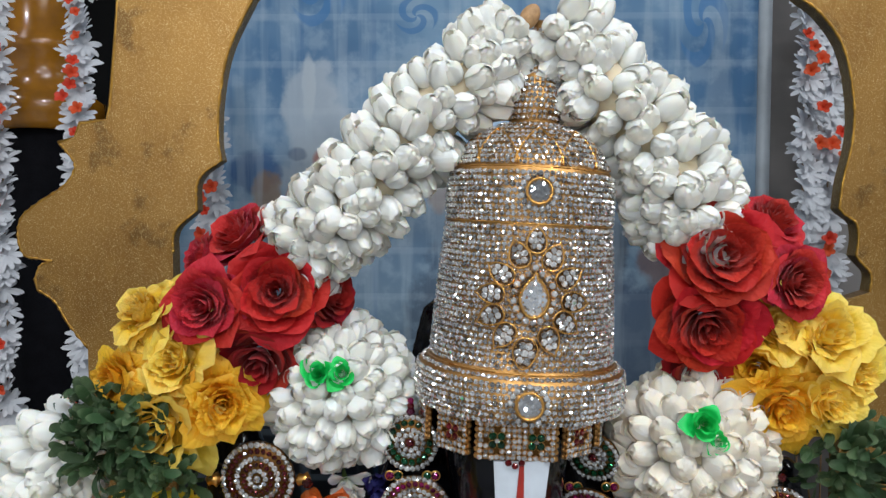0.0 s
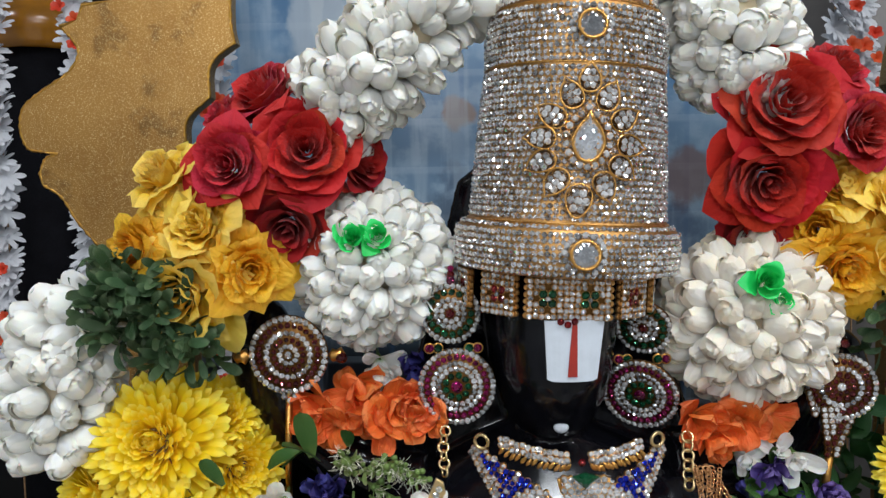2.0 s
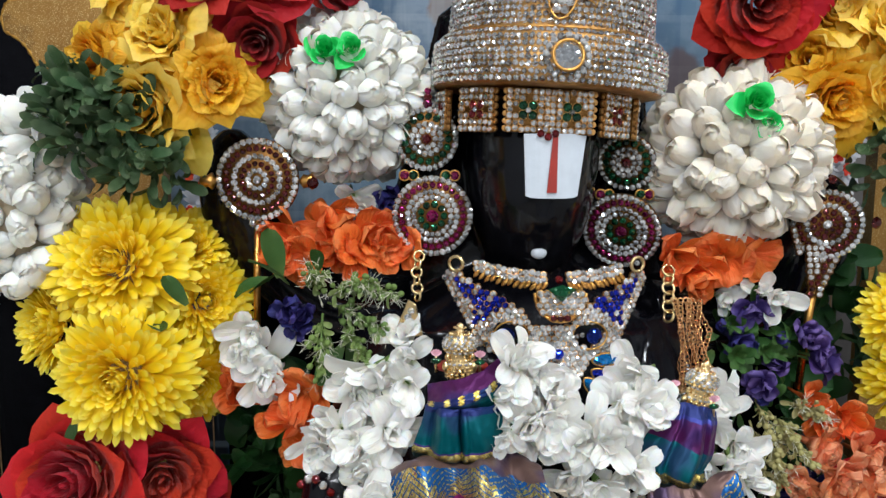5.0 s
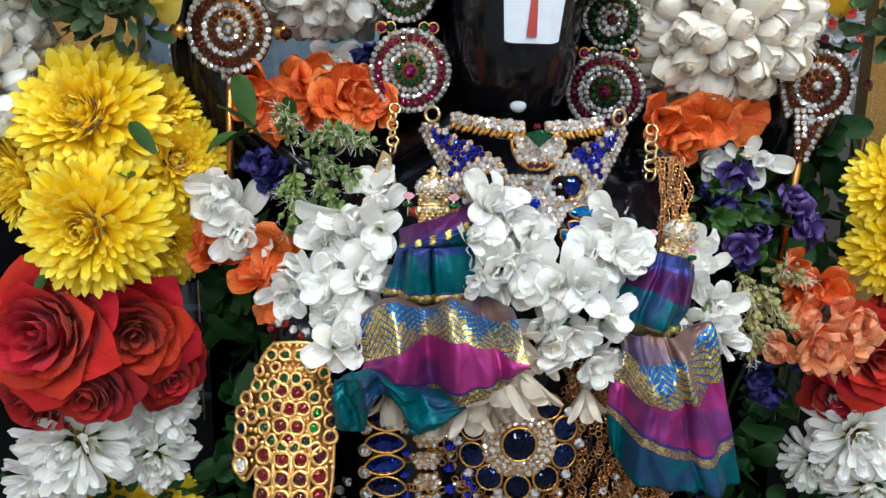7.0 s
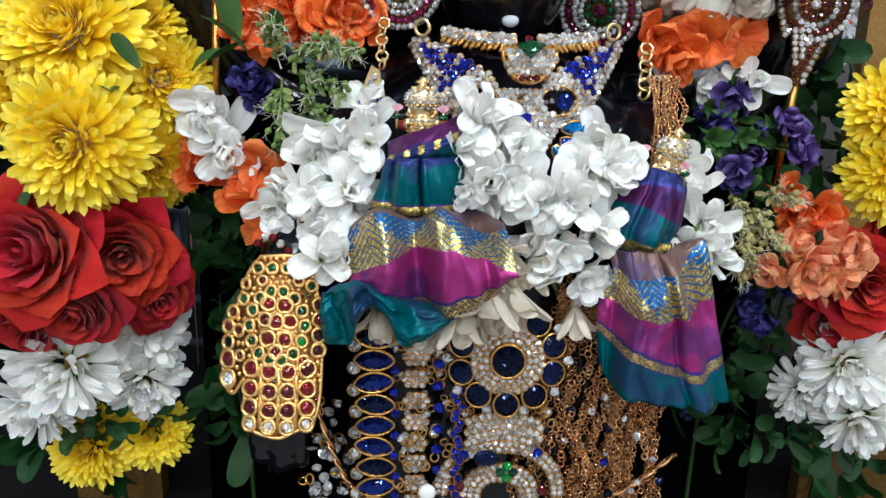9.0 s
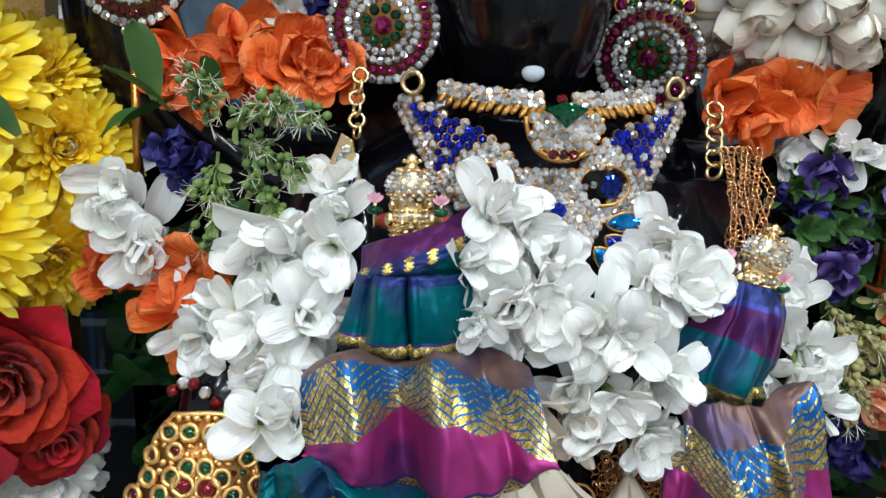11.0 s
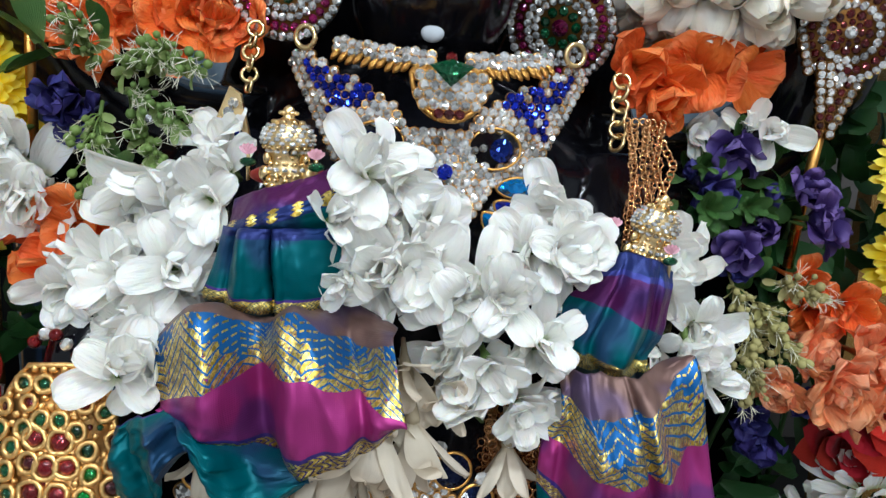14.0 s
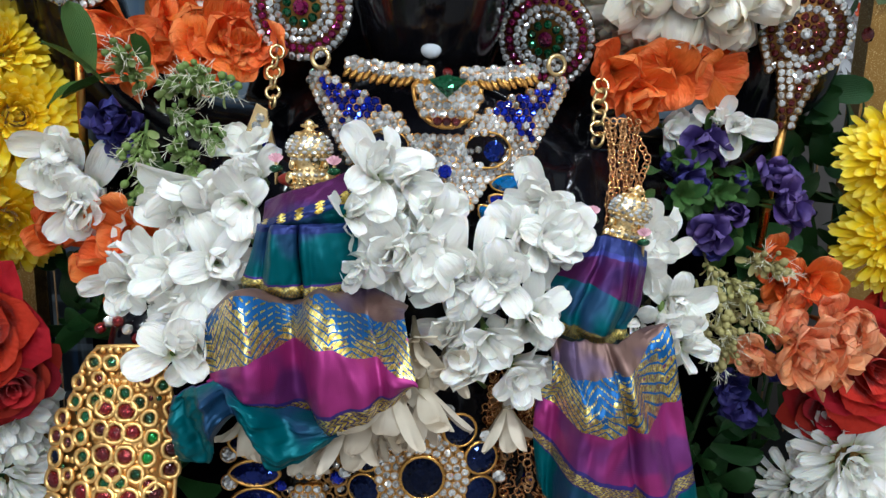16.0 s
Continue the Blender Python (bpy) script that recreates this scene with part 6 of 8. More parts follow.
# ---- silk cloths over the arms ----
def silk_material(name, bands, brocade, dotted=True, points=2.6, start=0.12):
    """Shot silk in bands down the cloth, with a gold brocade border and gold stripes."""
    n = Nodes(name)
    uv = n.add("UVMap").outputs[0]
    split = n.add("SeparateXYZ")
    n.link(uv, split.inputs[0])
    u, v = split.outputs[0], split.outputs[1]
    colour = n.ramp(v, bands, True)
    # shot sheen painted into the colour: broad lighter and bluer patches
    colour = n.mix(n.math("MULTIPLY", n.smooth(n.noise(40.0, 1.0), 0.48, 0.62), 0.55), colour, (0.03, 0.03, 0.15))
    weave = n.math("MULTIPLY", n.math("ADD", n.math("SINE", n.math("MULTIPLY", u, 900.0)), n.math("SINE", n.math("MULTIPLY", v, 1300.0))), 0.25)
    gold = 0.0
    lo, hi, lo2, hi2 = brocade
    # pointed border: chevron threads inside triangles
    w = n.math("DIVIDE", n.math("SUBTRACT", v, lo), hi - lo)
    tri = n.math("ABSOLUTE", n.math("SUBTRACT", n.math("FRACT", n.math("ADD", n.math("MULTIPLY", u, points), start)), 0.5))
    shape = n.math("ADD", n.math("MULTIPLY", tri, 1.7), 0.02)
    step = n.math("MULTIPLY", n.math("FLOOR", n.math("MULTIPLY", shape, 5.0)), 0.2)
    within = n.math("MULTIPLY", n.math("GREATER_THAN", w, 0.0), n.math("LESS_THAN", w, 1.0))
    peak = n.math("GREATER_THAN", w, step)
    zig = n.math("ABSOLUTE", n.math("SUBTRACT", n.math("FRACT", n.math("ADD", n.math("MULTIPLY", u, 2 * points), 2 * start)), 0.5))
    threads = n.math("FRACT", n.math("ADD", n.math("MULTIPLY", w, 6.5), n.math("MULTIPLY", zig, 5.0)))
    solid = n.math("MULTIPLY", n.math("MULTIPLY", peak, within), n.math("MULTIPLY", n.math("GREATER_THAN", threads, 0.22), n.math("GREATER_THAN", n.math("SINE", n.math("ADD", n.math("MULTIPLY", u, 330.0), n.math("MULTIPLY", v, 260.0))), -0.93)))
    sparse = n.math("MULTIPLY", n.math("MULTIPLY", n.math("SUBTRACT", 1.0, peak), within), n.math("MULTIPLY", n.math("GREATER_THAN", threads, 0.74), n.math("GREATER_THAN", n.math("SINE", n.math("MULTIPLY", u, 260.0)), -0.5)))
    gold = n.math("MAXIMUM", solid, sparse)
    strip = n.math("MULTIPLY", n.math("GREATER_THAN", v, lo2), n.math("LESS_THAN", v, hi2))
    plait = n.math("GREATER_THAN", n.math("FRACT", n.math("ADD", n.math("MULTIPLY", u, 34.0), n.math("MULTIPLY", n.math("ABSOLUTE", n.math("SUBTRACT", n.math("FRACT", n.math("MULTIPLY", v, 60.0)), 0.5)), 2.0))), 0.3)
    gold = n.math("MAXIMUM", gold, n.math("MULTIPLY", strip, plait))
    strip0 = n.math("MULTIPLY", n.math("GREATER_THAN", v, 0.293), n.math("LESS_THAN", v, 0.33))
    gold = n.math("MAXIMUM", gold, n.math("MULTIPLY", strip0, plait))
    dots = n.math("MULTIPLY", n.math("MULTIPLY", n.math("GREATER_THAN", v, 0.055), n.math("LESS_THAN", v, 0.10)), n.math("GREATER_THAN", n.math("ADD", n.math("SINE", n.math("MULTIPLY", u, 30.0)), n.math("MULTIPLY", n.math("SINE", n.math("MULTIPLY", v, 420.0)), 0.4)), 0.45))
    if dotted:
        gold = n.math("MAXIMUM", gold, dots)
    blue_ground = n.math("MULTIPLY", within, n.math("SUBTRACT", 1.0, gold))
    colour = n.mix(blue_ground, colour, (0.012, 0.10, 0.30))
    ragged = n.math("MULTIPLY", gold, n.smooth(n.noise(700.0, 2.0), 0.30, 0.42))
    colour = n.mix(ragged, colour, n.mix(n.smooth(n.noise(520.0, 2.0), 0.40, 0.62), (0.46, 0.31, 0.045), (0.95, 0.76, 0.22)))
    n.set(colour=colour, metal=n.math("ADD", 0.50, n.math("MULTIPLY", ragged, 0.42)), rough=n.math("SUBTRACT", 0.42, n.math("MULTIPLY", ragged, 0.14)), spec=0.3)
    crease = n.add("Mapping")
    n.link(n.coords(), crease.inputs[0])
    crease.inputs["Rotation"].default_value = (0.0, 0.5, 0.0)
    crease.inputs["Scale"].default_value = (60, 60, 18)
    wrinkle = n.noise(1.0, 2.0, crease.outputs[0])
    n.bump(n.math("ADD", n.math("ADD", n.math("MULTIPLY", weave, 0.015), n.math("MULTIPLY", ragged, 0.30)), n.math("MULTIPLY", wrinkle, 0.5)), 0.8, 0.004)
    return n.mat


def silk(name, rows, mat, parent, seed, soft, creases, per=14, thick=0.0006):
    """A draped cloth. Each row: its place down the cloth, then points from edge to edge. Creases run down it:
    where they start across, how far they drift, their width and depth; soft: the size of small dents."""
    across = [spline(r[1:], 16) for r in rows]
    downs = [spline(line, per) for line in zip(*across)]
    places = [q.x for q in spline([(r[0], 0, 0) for r in rows], per)]
    n = len(downs) - 1
    bm = bmesh.new()
    uv = bm.loops.layers.uv.verify()
    grid = []
    for j, place in enumerate(places):
        v = j / (len(places) - 1)
        row = []
        for i in range(n + 1):
            u = i / n
            q = downs[i][j].copy()
            for start, drift, width, deep in creases:
                d = (u - start - drift * (v - 0.3) - 0.02 * math.sin(7 * v + start * 20)) / width
                q.y -= 1.4 * deep * math.exp(-d * d) * min(1.0, 0.25 + 2.2 * v) * (1 - 0.45 * v)
            dent = 2.0 * noise.noise(Vector((4 * u + seed, 3.5 * v, seed))) + noise.noise(Vector((9 * u + seed, 7 * v, seed))) + 0.5 * noise.noise(Vector((22 * u, 16 * v + 5 * u, seed + 3)))
            q.y -= soft * dent
            q.z += 0.35 * soft * noise.noise(Vector((14 * u, seed, 3 * v)))
            row.append((bm.verts.new(q), (u, place)))
        grid.append(row)
    for a, b in zip(grid, grid[1:]):
        for i in range(n):
            f = bm.faces.new((a[i][0], b[i][0], b[i + 1][0], a[i + 1][0]))
            for loop, q in zip(f.loops, (a[i][1], b[i][1], b[i + 1][1], a[i + 1][1])):
                loop[uv].uv = q
    bmesh.ops.recalc_face_normals(bm, faces=bm.faces)
    bmesh.ops.solidify(bm, geom=bm.faces[:], thickness=thick)
    return part(name, bm, mat, parent)


TEAL, PLUM, BROWN, PINK = (0.0, 0.095, 0.115), (0.085, 0.012, 0.085), (0.17, 0.10, 0.085), (0.31, 0.028, 0.165)
NIGHT = (0.010, 0.035, 0.14)
SILK_A = silk_material("teal_silk", [(0.0, PLUM), (0.055, NIGHT), (0.10, TEAL), (0.1085, NIGHT), (0.126, TEAL), (0.283, (0.06, 0.03, 0.2)), (0.29, (0.05, 0.10, 0.10)), (0.3345, BROWN), (0.40, PINK), (0.725, (0.05, 0.03, 0.2)), (0.7735, TEAL)], (0.40, 0.585, 0.735, 0.772))
SILK_B = silk_material("teal_silk_other", [(0.0, NIGHT), (0.035, (0.05, 0.06, 0.30)), (0.045, PLUM), (0.115, TEAL), (0.287, (0.05, 0.10, 0.10)), (0.335, BROWN), (0.44, PINK), (0.73, (0.05, 0.03, 0.2)), (0.795, TEAL)], (0.44, 0.62, 0.745, 0.79), False, 1.5, 0.35)
cloth_a = thing("silk_cloth", (-0.01, 0.42, 0.985), "teal and magenta silk cloth with gold brocade, tied over the arm", "cloth", "silk cloths on the arms")
silk("wrap", [
    (0.0, (-0.0221, 0.449, 1.0930), (-0.0110, 0.438, 1.0984), (-0.0009, 0.435, 1.1017), (0.0098, 0.437, 1.1054), (0.0198, 0.445, 1.1106)),
    (0.05, (-0.0217, 0.441, 1.0863), (-0.0113, 0.428, 1.0911), (-0.0017, 0.426, 1.0949), (0.0088, 0.428, 1.0985), (0.0208, 0.436, 1.1032)),
    (0.1, (-0.0227, 0.437, 1.0839), (-0.0112, 0.425, 1.0869), (-0.0016, 0.422, 1.0896), (0.0088, 0.425, 1.0931), (0.0208, 0.434, 1.0979)),
    (0.108, (-0.0230, 0.441, 1.0819), (-0.0113, 0.430, 1.0833), (-0.0016, 0.429, 1.0835), (0.0090, 0.430, 1.0839), (0.0207, 0.438, 1.0834))], SILK_A, cloth_a, 8, 0.0009, [(0.30, 0.10, 0.07, -0.0022), (0.78, 0.2, 0.08, 0.0018)])
silk("pleat", [
    (0.11, (-0.0227, 0.437, 1.0845), (-0.0112, 0.425, 1.0860), (-0.0016, 0.424, 1.0868), (0.0083, 0.425, 1.0871), (0.0204, 0.433, 1.0873)),
    (0.125, (-0.0230, 0.436, 1.0822), (-0.0111, 0.423, 1.0835), (-0.0015, 0.423, 1.0836), (0.0083, 0.423, 1.0840), (0.0204, 0.432, 1.0838)),
    (0.21, (-0.0252, 0.436, 1.0732), (-0.0117, 0.422, 1.0740), (-0.0021, 0.423, 1.0739), (0.0090, 0.421, 1.0750), (0.0205, 0.431, 1.0744)),
    (0.285, (-0.0291, 0.437, 1.0623), (-0.0123, 0.423, 1.0617), (-0.0020, 0.424, 1.0617), (0.0095, 0.421, 1.0629), (0.0208, 0.431, 1.0623)),
    (0.328, (-0.0304, 0.438, 1.0576), (-0.0123, 0.424, 1.0569), (-0.0020, 0.425, 1.0565), (0.0096, 0.422, 1.0578), (0.0209, 0.432, 1.0574)),
    (0.334, (-0.0298, 0.446, 1.0504), (-0.0127, 0.436, 1.0499), (-0.0020, 0.436, 1.0500), (0.0099, 0.434, 1.0512), (0.0215, 0.442, 1.0510))], SILK_A, cloth_a, 9, 0.0007, [(0.47, 0.03, 0.025, -0.0042), (0.53, 0.03, 0.03, 0.0022), (0.13, -0.06, 0.03, -0.0045), (0.20, -0.06, 0.04, 0.0026), (0.80, 0.05, 0.06, -0.0012)])
silk("flare", [
    (0.335, (-0.0409, 0.446, 1.0450), (-0.0207, 0.433, 1.0571), (-0.0057, 0.430, 1.0512), (0.0087, 0.426, 1.0577), (0.0266, 0.434, 1.0583), (0.0428, 0.428, 1.0521)),
    (0.395, (-0.0470, 0.430, 1.0406), (-0.0260, 0.413, 1.0600), (-0.0063, 0.417, 1.0531), (0.0084, 0.407, 1.0633), (0.0267, 0.416, 1.0494), (0.0418, 0.404, 1.0544)),
    (0.585, (-0.0407, 0.418, 1.0230), (-0.0206, 0.400, 1.0354), (-0.0046, 0.407, 1.0395), (0.0113, 0.394, 1.0446), (0.0300, 0.395, 1.0386), (0.0474, 0.386, 1.0347)),
    (0.735, (-0.0395, 0.418, 1.0208), (-0.0191, 0.403, 1.0175), (-0.0030, 0.411, 1.0111), (0.0132, 0.396, 1.0154), (0.0316, 0.392, 1.0226), (0.0480, 0.388, 1.0322)),
    (0.772, (-0.0379, 0.426, 1.0169), (-0.0191, 0.412, 1.0119), (-0.0015, 0.415, 1.0057), (0.0142, 0.405, 1.0050), (0.0318, 0.402, 1.0131), (0.0474, 0.396, 1.0290))], SILK_A, cloth_a, 3, 0.0022, [(0.40, 0.05, 0.08, -0.0085), (0.54, 0.03, 0.06, 0.005), (0.20, -0.04, 0.06, 0.0045), (0.70, 0.10, 0.05, 0.0038), (0.80, 0.02, 0.03, -0.0065), (0.9, 0.0, 0.05, 0.003)])
silk("tail", [
    (0.775, (-0.0567, 0.421, 1.0120), (-0.0458, 0.414, 1.0196), (-0.0339, 0.410, 1.0225), (-0.0192, 0.405, 1.0176), (-0.0030, 0.413, 1.0105), (0.0210, 0.404, 1.0101)),
    (0.83, (-0.0570, 0.416, 1.0055), (-0.0443, 0.406, 1.0136), (-0.0325, 0.401, 1.0196), (-0.0193, 0.396, 1.0154), (-0.0037, 0.400, 1.0078), (0.0188, 0.400, 1.0080)),
    (0.92, (-0.0568, 0.415, 0.9946), (-0.0424, 0.408, 0.9997), (-0.0323, 0.404, 1.0112), (-0.0207, 0.400, 1.0101), (-0.0055, 0.394, 0.9988), (0.0158, 0.398, 1.0059)),
    (1.0, (-0.0557, 0.420, 0.9828), (-0.0401, 0.412, 0.9847), (-0.0347, 0.410, 1.0016), (-0.0231, 0.408, 1.0034), (-0.0073, 0.396, 0.9896), (0.0130, 0.400, 1.0017))], SILK_A, cloth_a, 6, 0.0024, [(0.30, 0.10, 0.05, 0.006), (0.42, 0.12, 0.05, -0.007), (0.62, 0.15, 0.06, 0.0055), (0.78, 0.1, 0.05, -0.005), (0.12, 0.05, 0.04, -0.005)])
cloth_b = thing("silk_cloth", (0.14, 0.44, 0.94), "teal and magenta silk cloth with gold brocade, hanging longer", "cloth", "silk cloths on the arms")
silk("wrap", [
    (0.0, (0.1246, 0.464, 1.0770), (0.1313, 0.456, 1.0801), (0.1386, 0.453, 1.0792), (0.1464, 0.456, 1.0767), (0.1543, 0.463, 1.0715)),
    (0.05, (0.1200, 0.457, 1.0686), (0.1264, 0.448, 1.0713), (0.1354, 0.446, 1.0705), (0.1435, 0.448, 1.0683), (0.1525, 0.457, 1.0647)),
    (0.12, (0.1104, 0.456, 1.0607), (0.1202, 0.446, 1.0599), (0.1306, 0.442, 1.0561), (0.1405, 0.446, 1.0509), (0.1505, 0.456, 1.0457)),
    (0.28, (0.1040, 0.456, 1.0462), (0.1131, 0.445, 1.0429), (0.1236, 0.441, 1.0399), (0.1345, 0.444, 1.0373), (0.1453, 0.455, 1.0370)),
    (0.328, (0.1052, 0.453, 1.0383), (0.1152, 0.447, 1.0344), (0.1253, 0.445, 1.0326), (0.1359, 0.447, 1.0316), (0.1464, 0.453, 1.0320)),
    (0.334, (0.1086, 0.460, 1.0320), (0.1188, 0.456, 1.0275), (0.1284, 0.454, 1.0260), (0.1392, 0.456, 1.0249), (0.1497, 0.461, 1.0252))], SILK_B, cloth_b, 12, 0.0011, [(0.35, 0.2, 0.05, -0.004), (0.6, 0.25, 0.07, 0.003), (0.8, 0.1, 0.04, -0.003)])
silk("skirt", [
    (0.336, (0.1073, 0.452, 1.0332), (0.1169, 0.441, 1.0342), (0.1284, 0.439, 1.0338), (0.1408, 0.441, 1.0354), (0.1557, 0.451, 1.0393)),
    (0.44, (0.1081, 0.441, 1.0251), (0.1171, 0.429, 1.0217), (0.1283, 0.425, 1.0217), (0.1428, 0.429, 1.0266), (0.1611, 0.443, 1.0418)),
    (0.53, (0.1077, 0.438, 1.0151), (0.1178, 0.421, 1.0123), (0.1294, 0.417, 1.0124), (0.1445, 0.425, 1.0166), (0.1641, 0.439, 1.0261)),
    (0.62, (0.1030, 0.441, 1.0081), (0.1177, 0.421, 1.0022), (0.1317, 0.415, 1.0004), (0.1492, 0.425, 1.0008), (0.1695, 0.441, 1.0070)),
    (0.735, (0.1011, 0.441, 0.9929), (0.1154, 0.425, 0.9837), (0.1297, 0.413, 0.9791), (0.1567, 0.427, 0.9663), (0.1772, 0.441, 0.9742)),
    (1.0, (0.1045, 0.441, 0.9654), (0.1147, 0.427, 0.9510), (0.1340, 0.419, 0.9506), (0.1596, 0.425, 0.9430), (0.1870, 0.441, 0.9398))], SILK_B, cloth_b, 4, 0.0022, [(0.10, 0.05, 0.05, -0.006), (0.24, 0.08, 0.07, 0.006), (0.62, 0.13, 0.022, -0.008), (0.70, 0.13, 0.05, 0.005), (0.42, 0.10, 0.08, 0.0035), (0.88, 0.05, 0.06, -0.004)])

# ---- white flowers along the arms ----
arm_a = thing("white_flower_garland", (-0.05, 0.45, 1.0), "short garland of fresh white flowers on the arm", "garland", "white garlands on the arms")
arm_b = thing("white_flower_garland", (0.07, 0.44, 1.0), "garland of fresh white flowers across the chest", "garland", "white garlands on the arms")
arm_c = thing("white_flower_garland", (0.165, 0.46, 1.03), "short garland of creamy white flowers beside the cloth", "garland", "white garlands on the arms")
rnd = random.Random(17)
for parent, spots in (
        (arm_a, ((-0.032, 0.482, 1.102, 0.019), (-0.048, 0.470, 1.097, 0.023), (-0.060, 0.466, 1.083, 0.022), (-0.078, 0.465, 1.069, 0.021), (-0.045, 0.455, 1.068, 0.022), (-0.062, 0.455, 1.055, 0.021), (-0.080, 0.455, 1.044, 0.017), (-0.055, 0.447, 1.038, 0.020), (-0.052, 0.426, 1.026, 0.020), (-0.040, 0.462, 1.085, 0.020), (-0.086, 0.462, 1.058, 0.019), (-0.070, 0.450, 1.062, 0.020), (-0.072, 0.452, 1.030, 0.018))),
        (arm_b, ((0.036, 0.456, 1.090, 0.019), (0.020, 0.431, 1.089, 0.014), (0.021, 0.430, 1.074, 0.014), (0.028, 0.444, 1.100, 0.019), (0.042, 0.450, 1.099, 0.018), (0.026, 0.450, 1.084, 0.020), (0.046, 0.454, 1.083, 0.019), (0.032, 0.446, 1.068, 0.021), (0.054, 0.446, 1.074, 0.023), (0.060, 0.444, 1.056, 0.021), (0.078, 0.445, 1.066, 0.021), (0.108, 0.470, 1.096, 0.020), (0.106, 0.458, 1.080, 0.020), (0.097, 0.455, 1.073, 0.019), (0.094, 0.444, 1.040, 0.021), (0.080, 0.445, 1.020, 0.019), (0.072, 0.444, 1.038, 0.020), (0.095, 0.447, 1.020, 0.018))),
        (arm_c, ((0.163, 0.487, 1.078, 0.018), (0.160, 0.480, 1.060, 0.017), (0.170, 0.475, 1.040, 0.019), (0.158, 0.470, 1.034, 0.017), (0.176, 0.475, 1.026, 0.016)))):
    for x, y, z, s in spots:
        for k in range(2):
            bloom(parent, rnd.choice(LILY), (x + rnd.uniform(-0.006, 0.006), y + 0.010 * k, z + rnd.uniform(-0.006, 0.006)), toward(rnd, 0.75), s * rnd.uniform(0.95, 1.15), rnd.uniform(0, 6))
for x, y, z, s in ((0.036, 0.425, 1.018, 0.027), (0.018, 0.422, 1.008, 0.025), (0.050, 0.430, 1.016, 0.024), (0.028, 0.432, 1.010, 0.026), (-0.028, 0.432, 1.002, 0.020), (0.090, 0.450, 0.998, 0.020), (0.0, 0.425, 0.998, 0.02)):
    bloom(arm_b, rnd.choice(LILY_OLD), (x, y, z), (rnd.uniform(-0.2, 0.3), -0.45, -1), s, rnd.uniform(0, 6), "faded drooping flower")

for x, y, z, s in ((0.046, 0.440, 1.034, 0.020), (0.060, 0.446, 1.024, 0.018), (0.040, 0.436, 1.020, 0.020)):
    bloom(arm_b, rnd.choice(LILY_OLD), (x, y, z), (rnd.uniform(-0.3, 0.3), -1, -0.4), s, rnd.uniform(0, 6), "faded drooping flower")

# ---- two posies beside the face and chest ----
posy_a = thing("flower_posy", (-0.10, 0.52, 0.99), "posy of orange, violet and white flowers with green sprigs", "posy", "posies beside the idol")
posy_b = thing("flower_posy", (0.22, 0.53, 0.95), "posy of orange, violet and white flowers with drying sprigs", "posy", "posies beside the idol")
for x, y, z, s in ((-0.118, 0.55, 1.170, 0.024), (-0.092, 0.553, 1.172, 0.024), (-0.066, 0.545, 1.166, 0.022), (-0.046, 0.545, 1.170, 0.019), (-0.105, 0.545, 1.155, 0.020), (-0.075, 0.54, 1.158, 0.022), (-0.055, 0.54, 1.157, 0.018), (-0.104, 0.51, 1.068, 0.022), (-0.115, 0.51, 1.048, 0.020), (-0.158, 0.535, 1.060, 0.021), (-0.152, 0.535, 1.078, 0.018), (-0.102, 0.51, 1.030, 0.018), (-0.095, 0.55, 1.182, 0.020), (-0.125, 0.55, 1.158, 0.02), (-0.082, 0.548, 1.165, 0.02), (-0.058, 0.548, 1.172, 0.02), (-0.11, 0.515, 1.058, 0.02), (-0.035, 0.54, 1.162, 0.016)):
    bloom(posy_a, rnd.choice(CROSSANDRA), (x, y, z), toward(rnd, 0.6), s, rnd.uniform(0, 6))
for x, y, z, s in ((0.150, 0.545, 1.157, 0.022), (0.165, 0.543, 1.148, 0.021), (0.183, 0.543, 1.156, 0.023), (0.203, 0.55, 1.160, 0.021), (0.157, 0.54, 1.139, 0.018), (0.19, 0.55, 1.168, 0.02)):
    bloom(posy_b, rnd.choice(CROSSANDRA), (x, y, z), toward(rnd, 0.6, (0, -1, -0.3)), s, rnd.uniform(0, 6))
for x, y, z, s in ((0.250, 0.507, 1.014, 0.026), (0.282, 0.525, 1.020, 0.024), (0.247, 0.53, 1.026, 0.024), (0.268, 0.515, 1.006, 0.024), (0.235, 0.515, 1.008, 0.017), (0.246, 0.540, 1.056, 0.018), (0.272, 0.535, 1.046, 0.020), (0.256, 0.540, 1.041, 0.019)):
    bloom(posy_b, rnd.choice(PINKISH if z < 1.03 else CROSSANDRA), (x, y, z), toward(rnd, 0.6), s, rnd.uniform(0, 6))
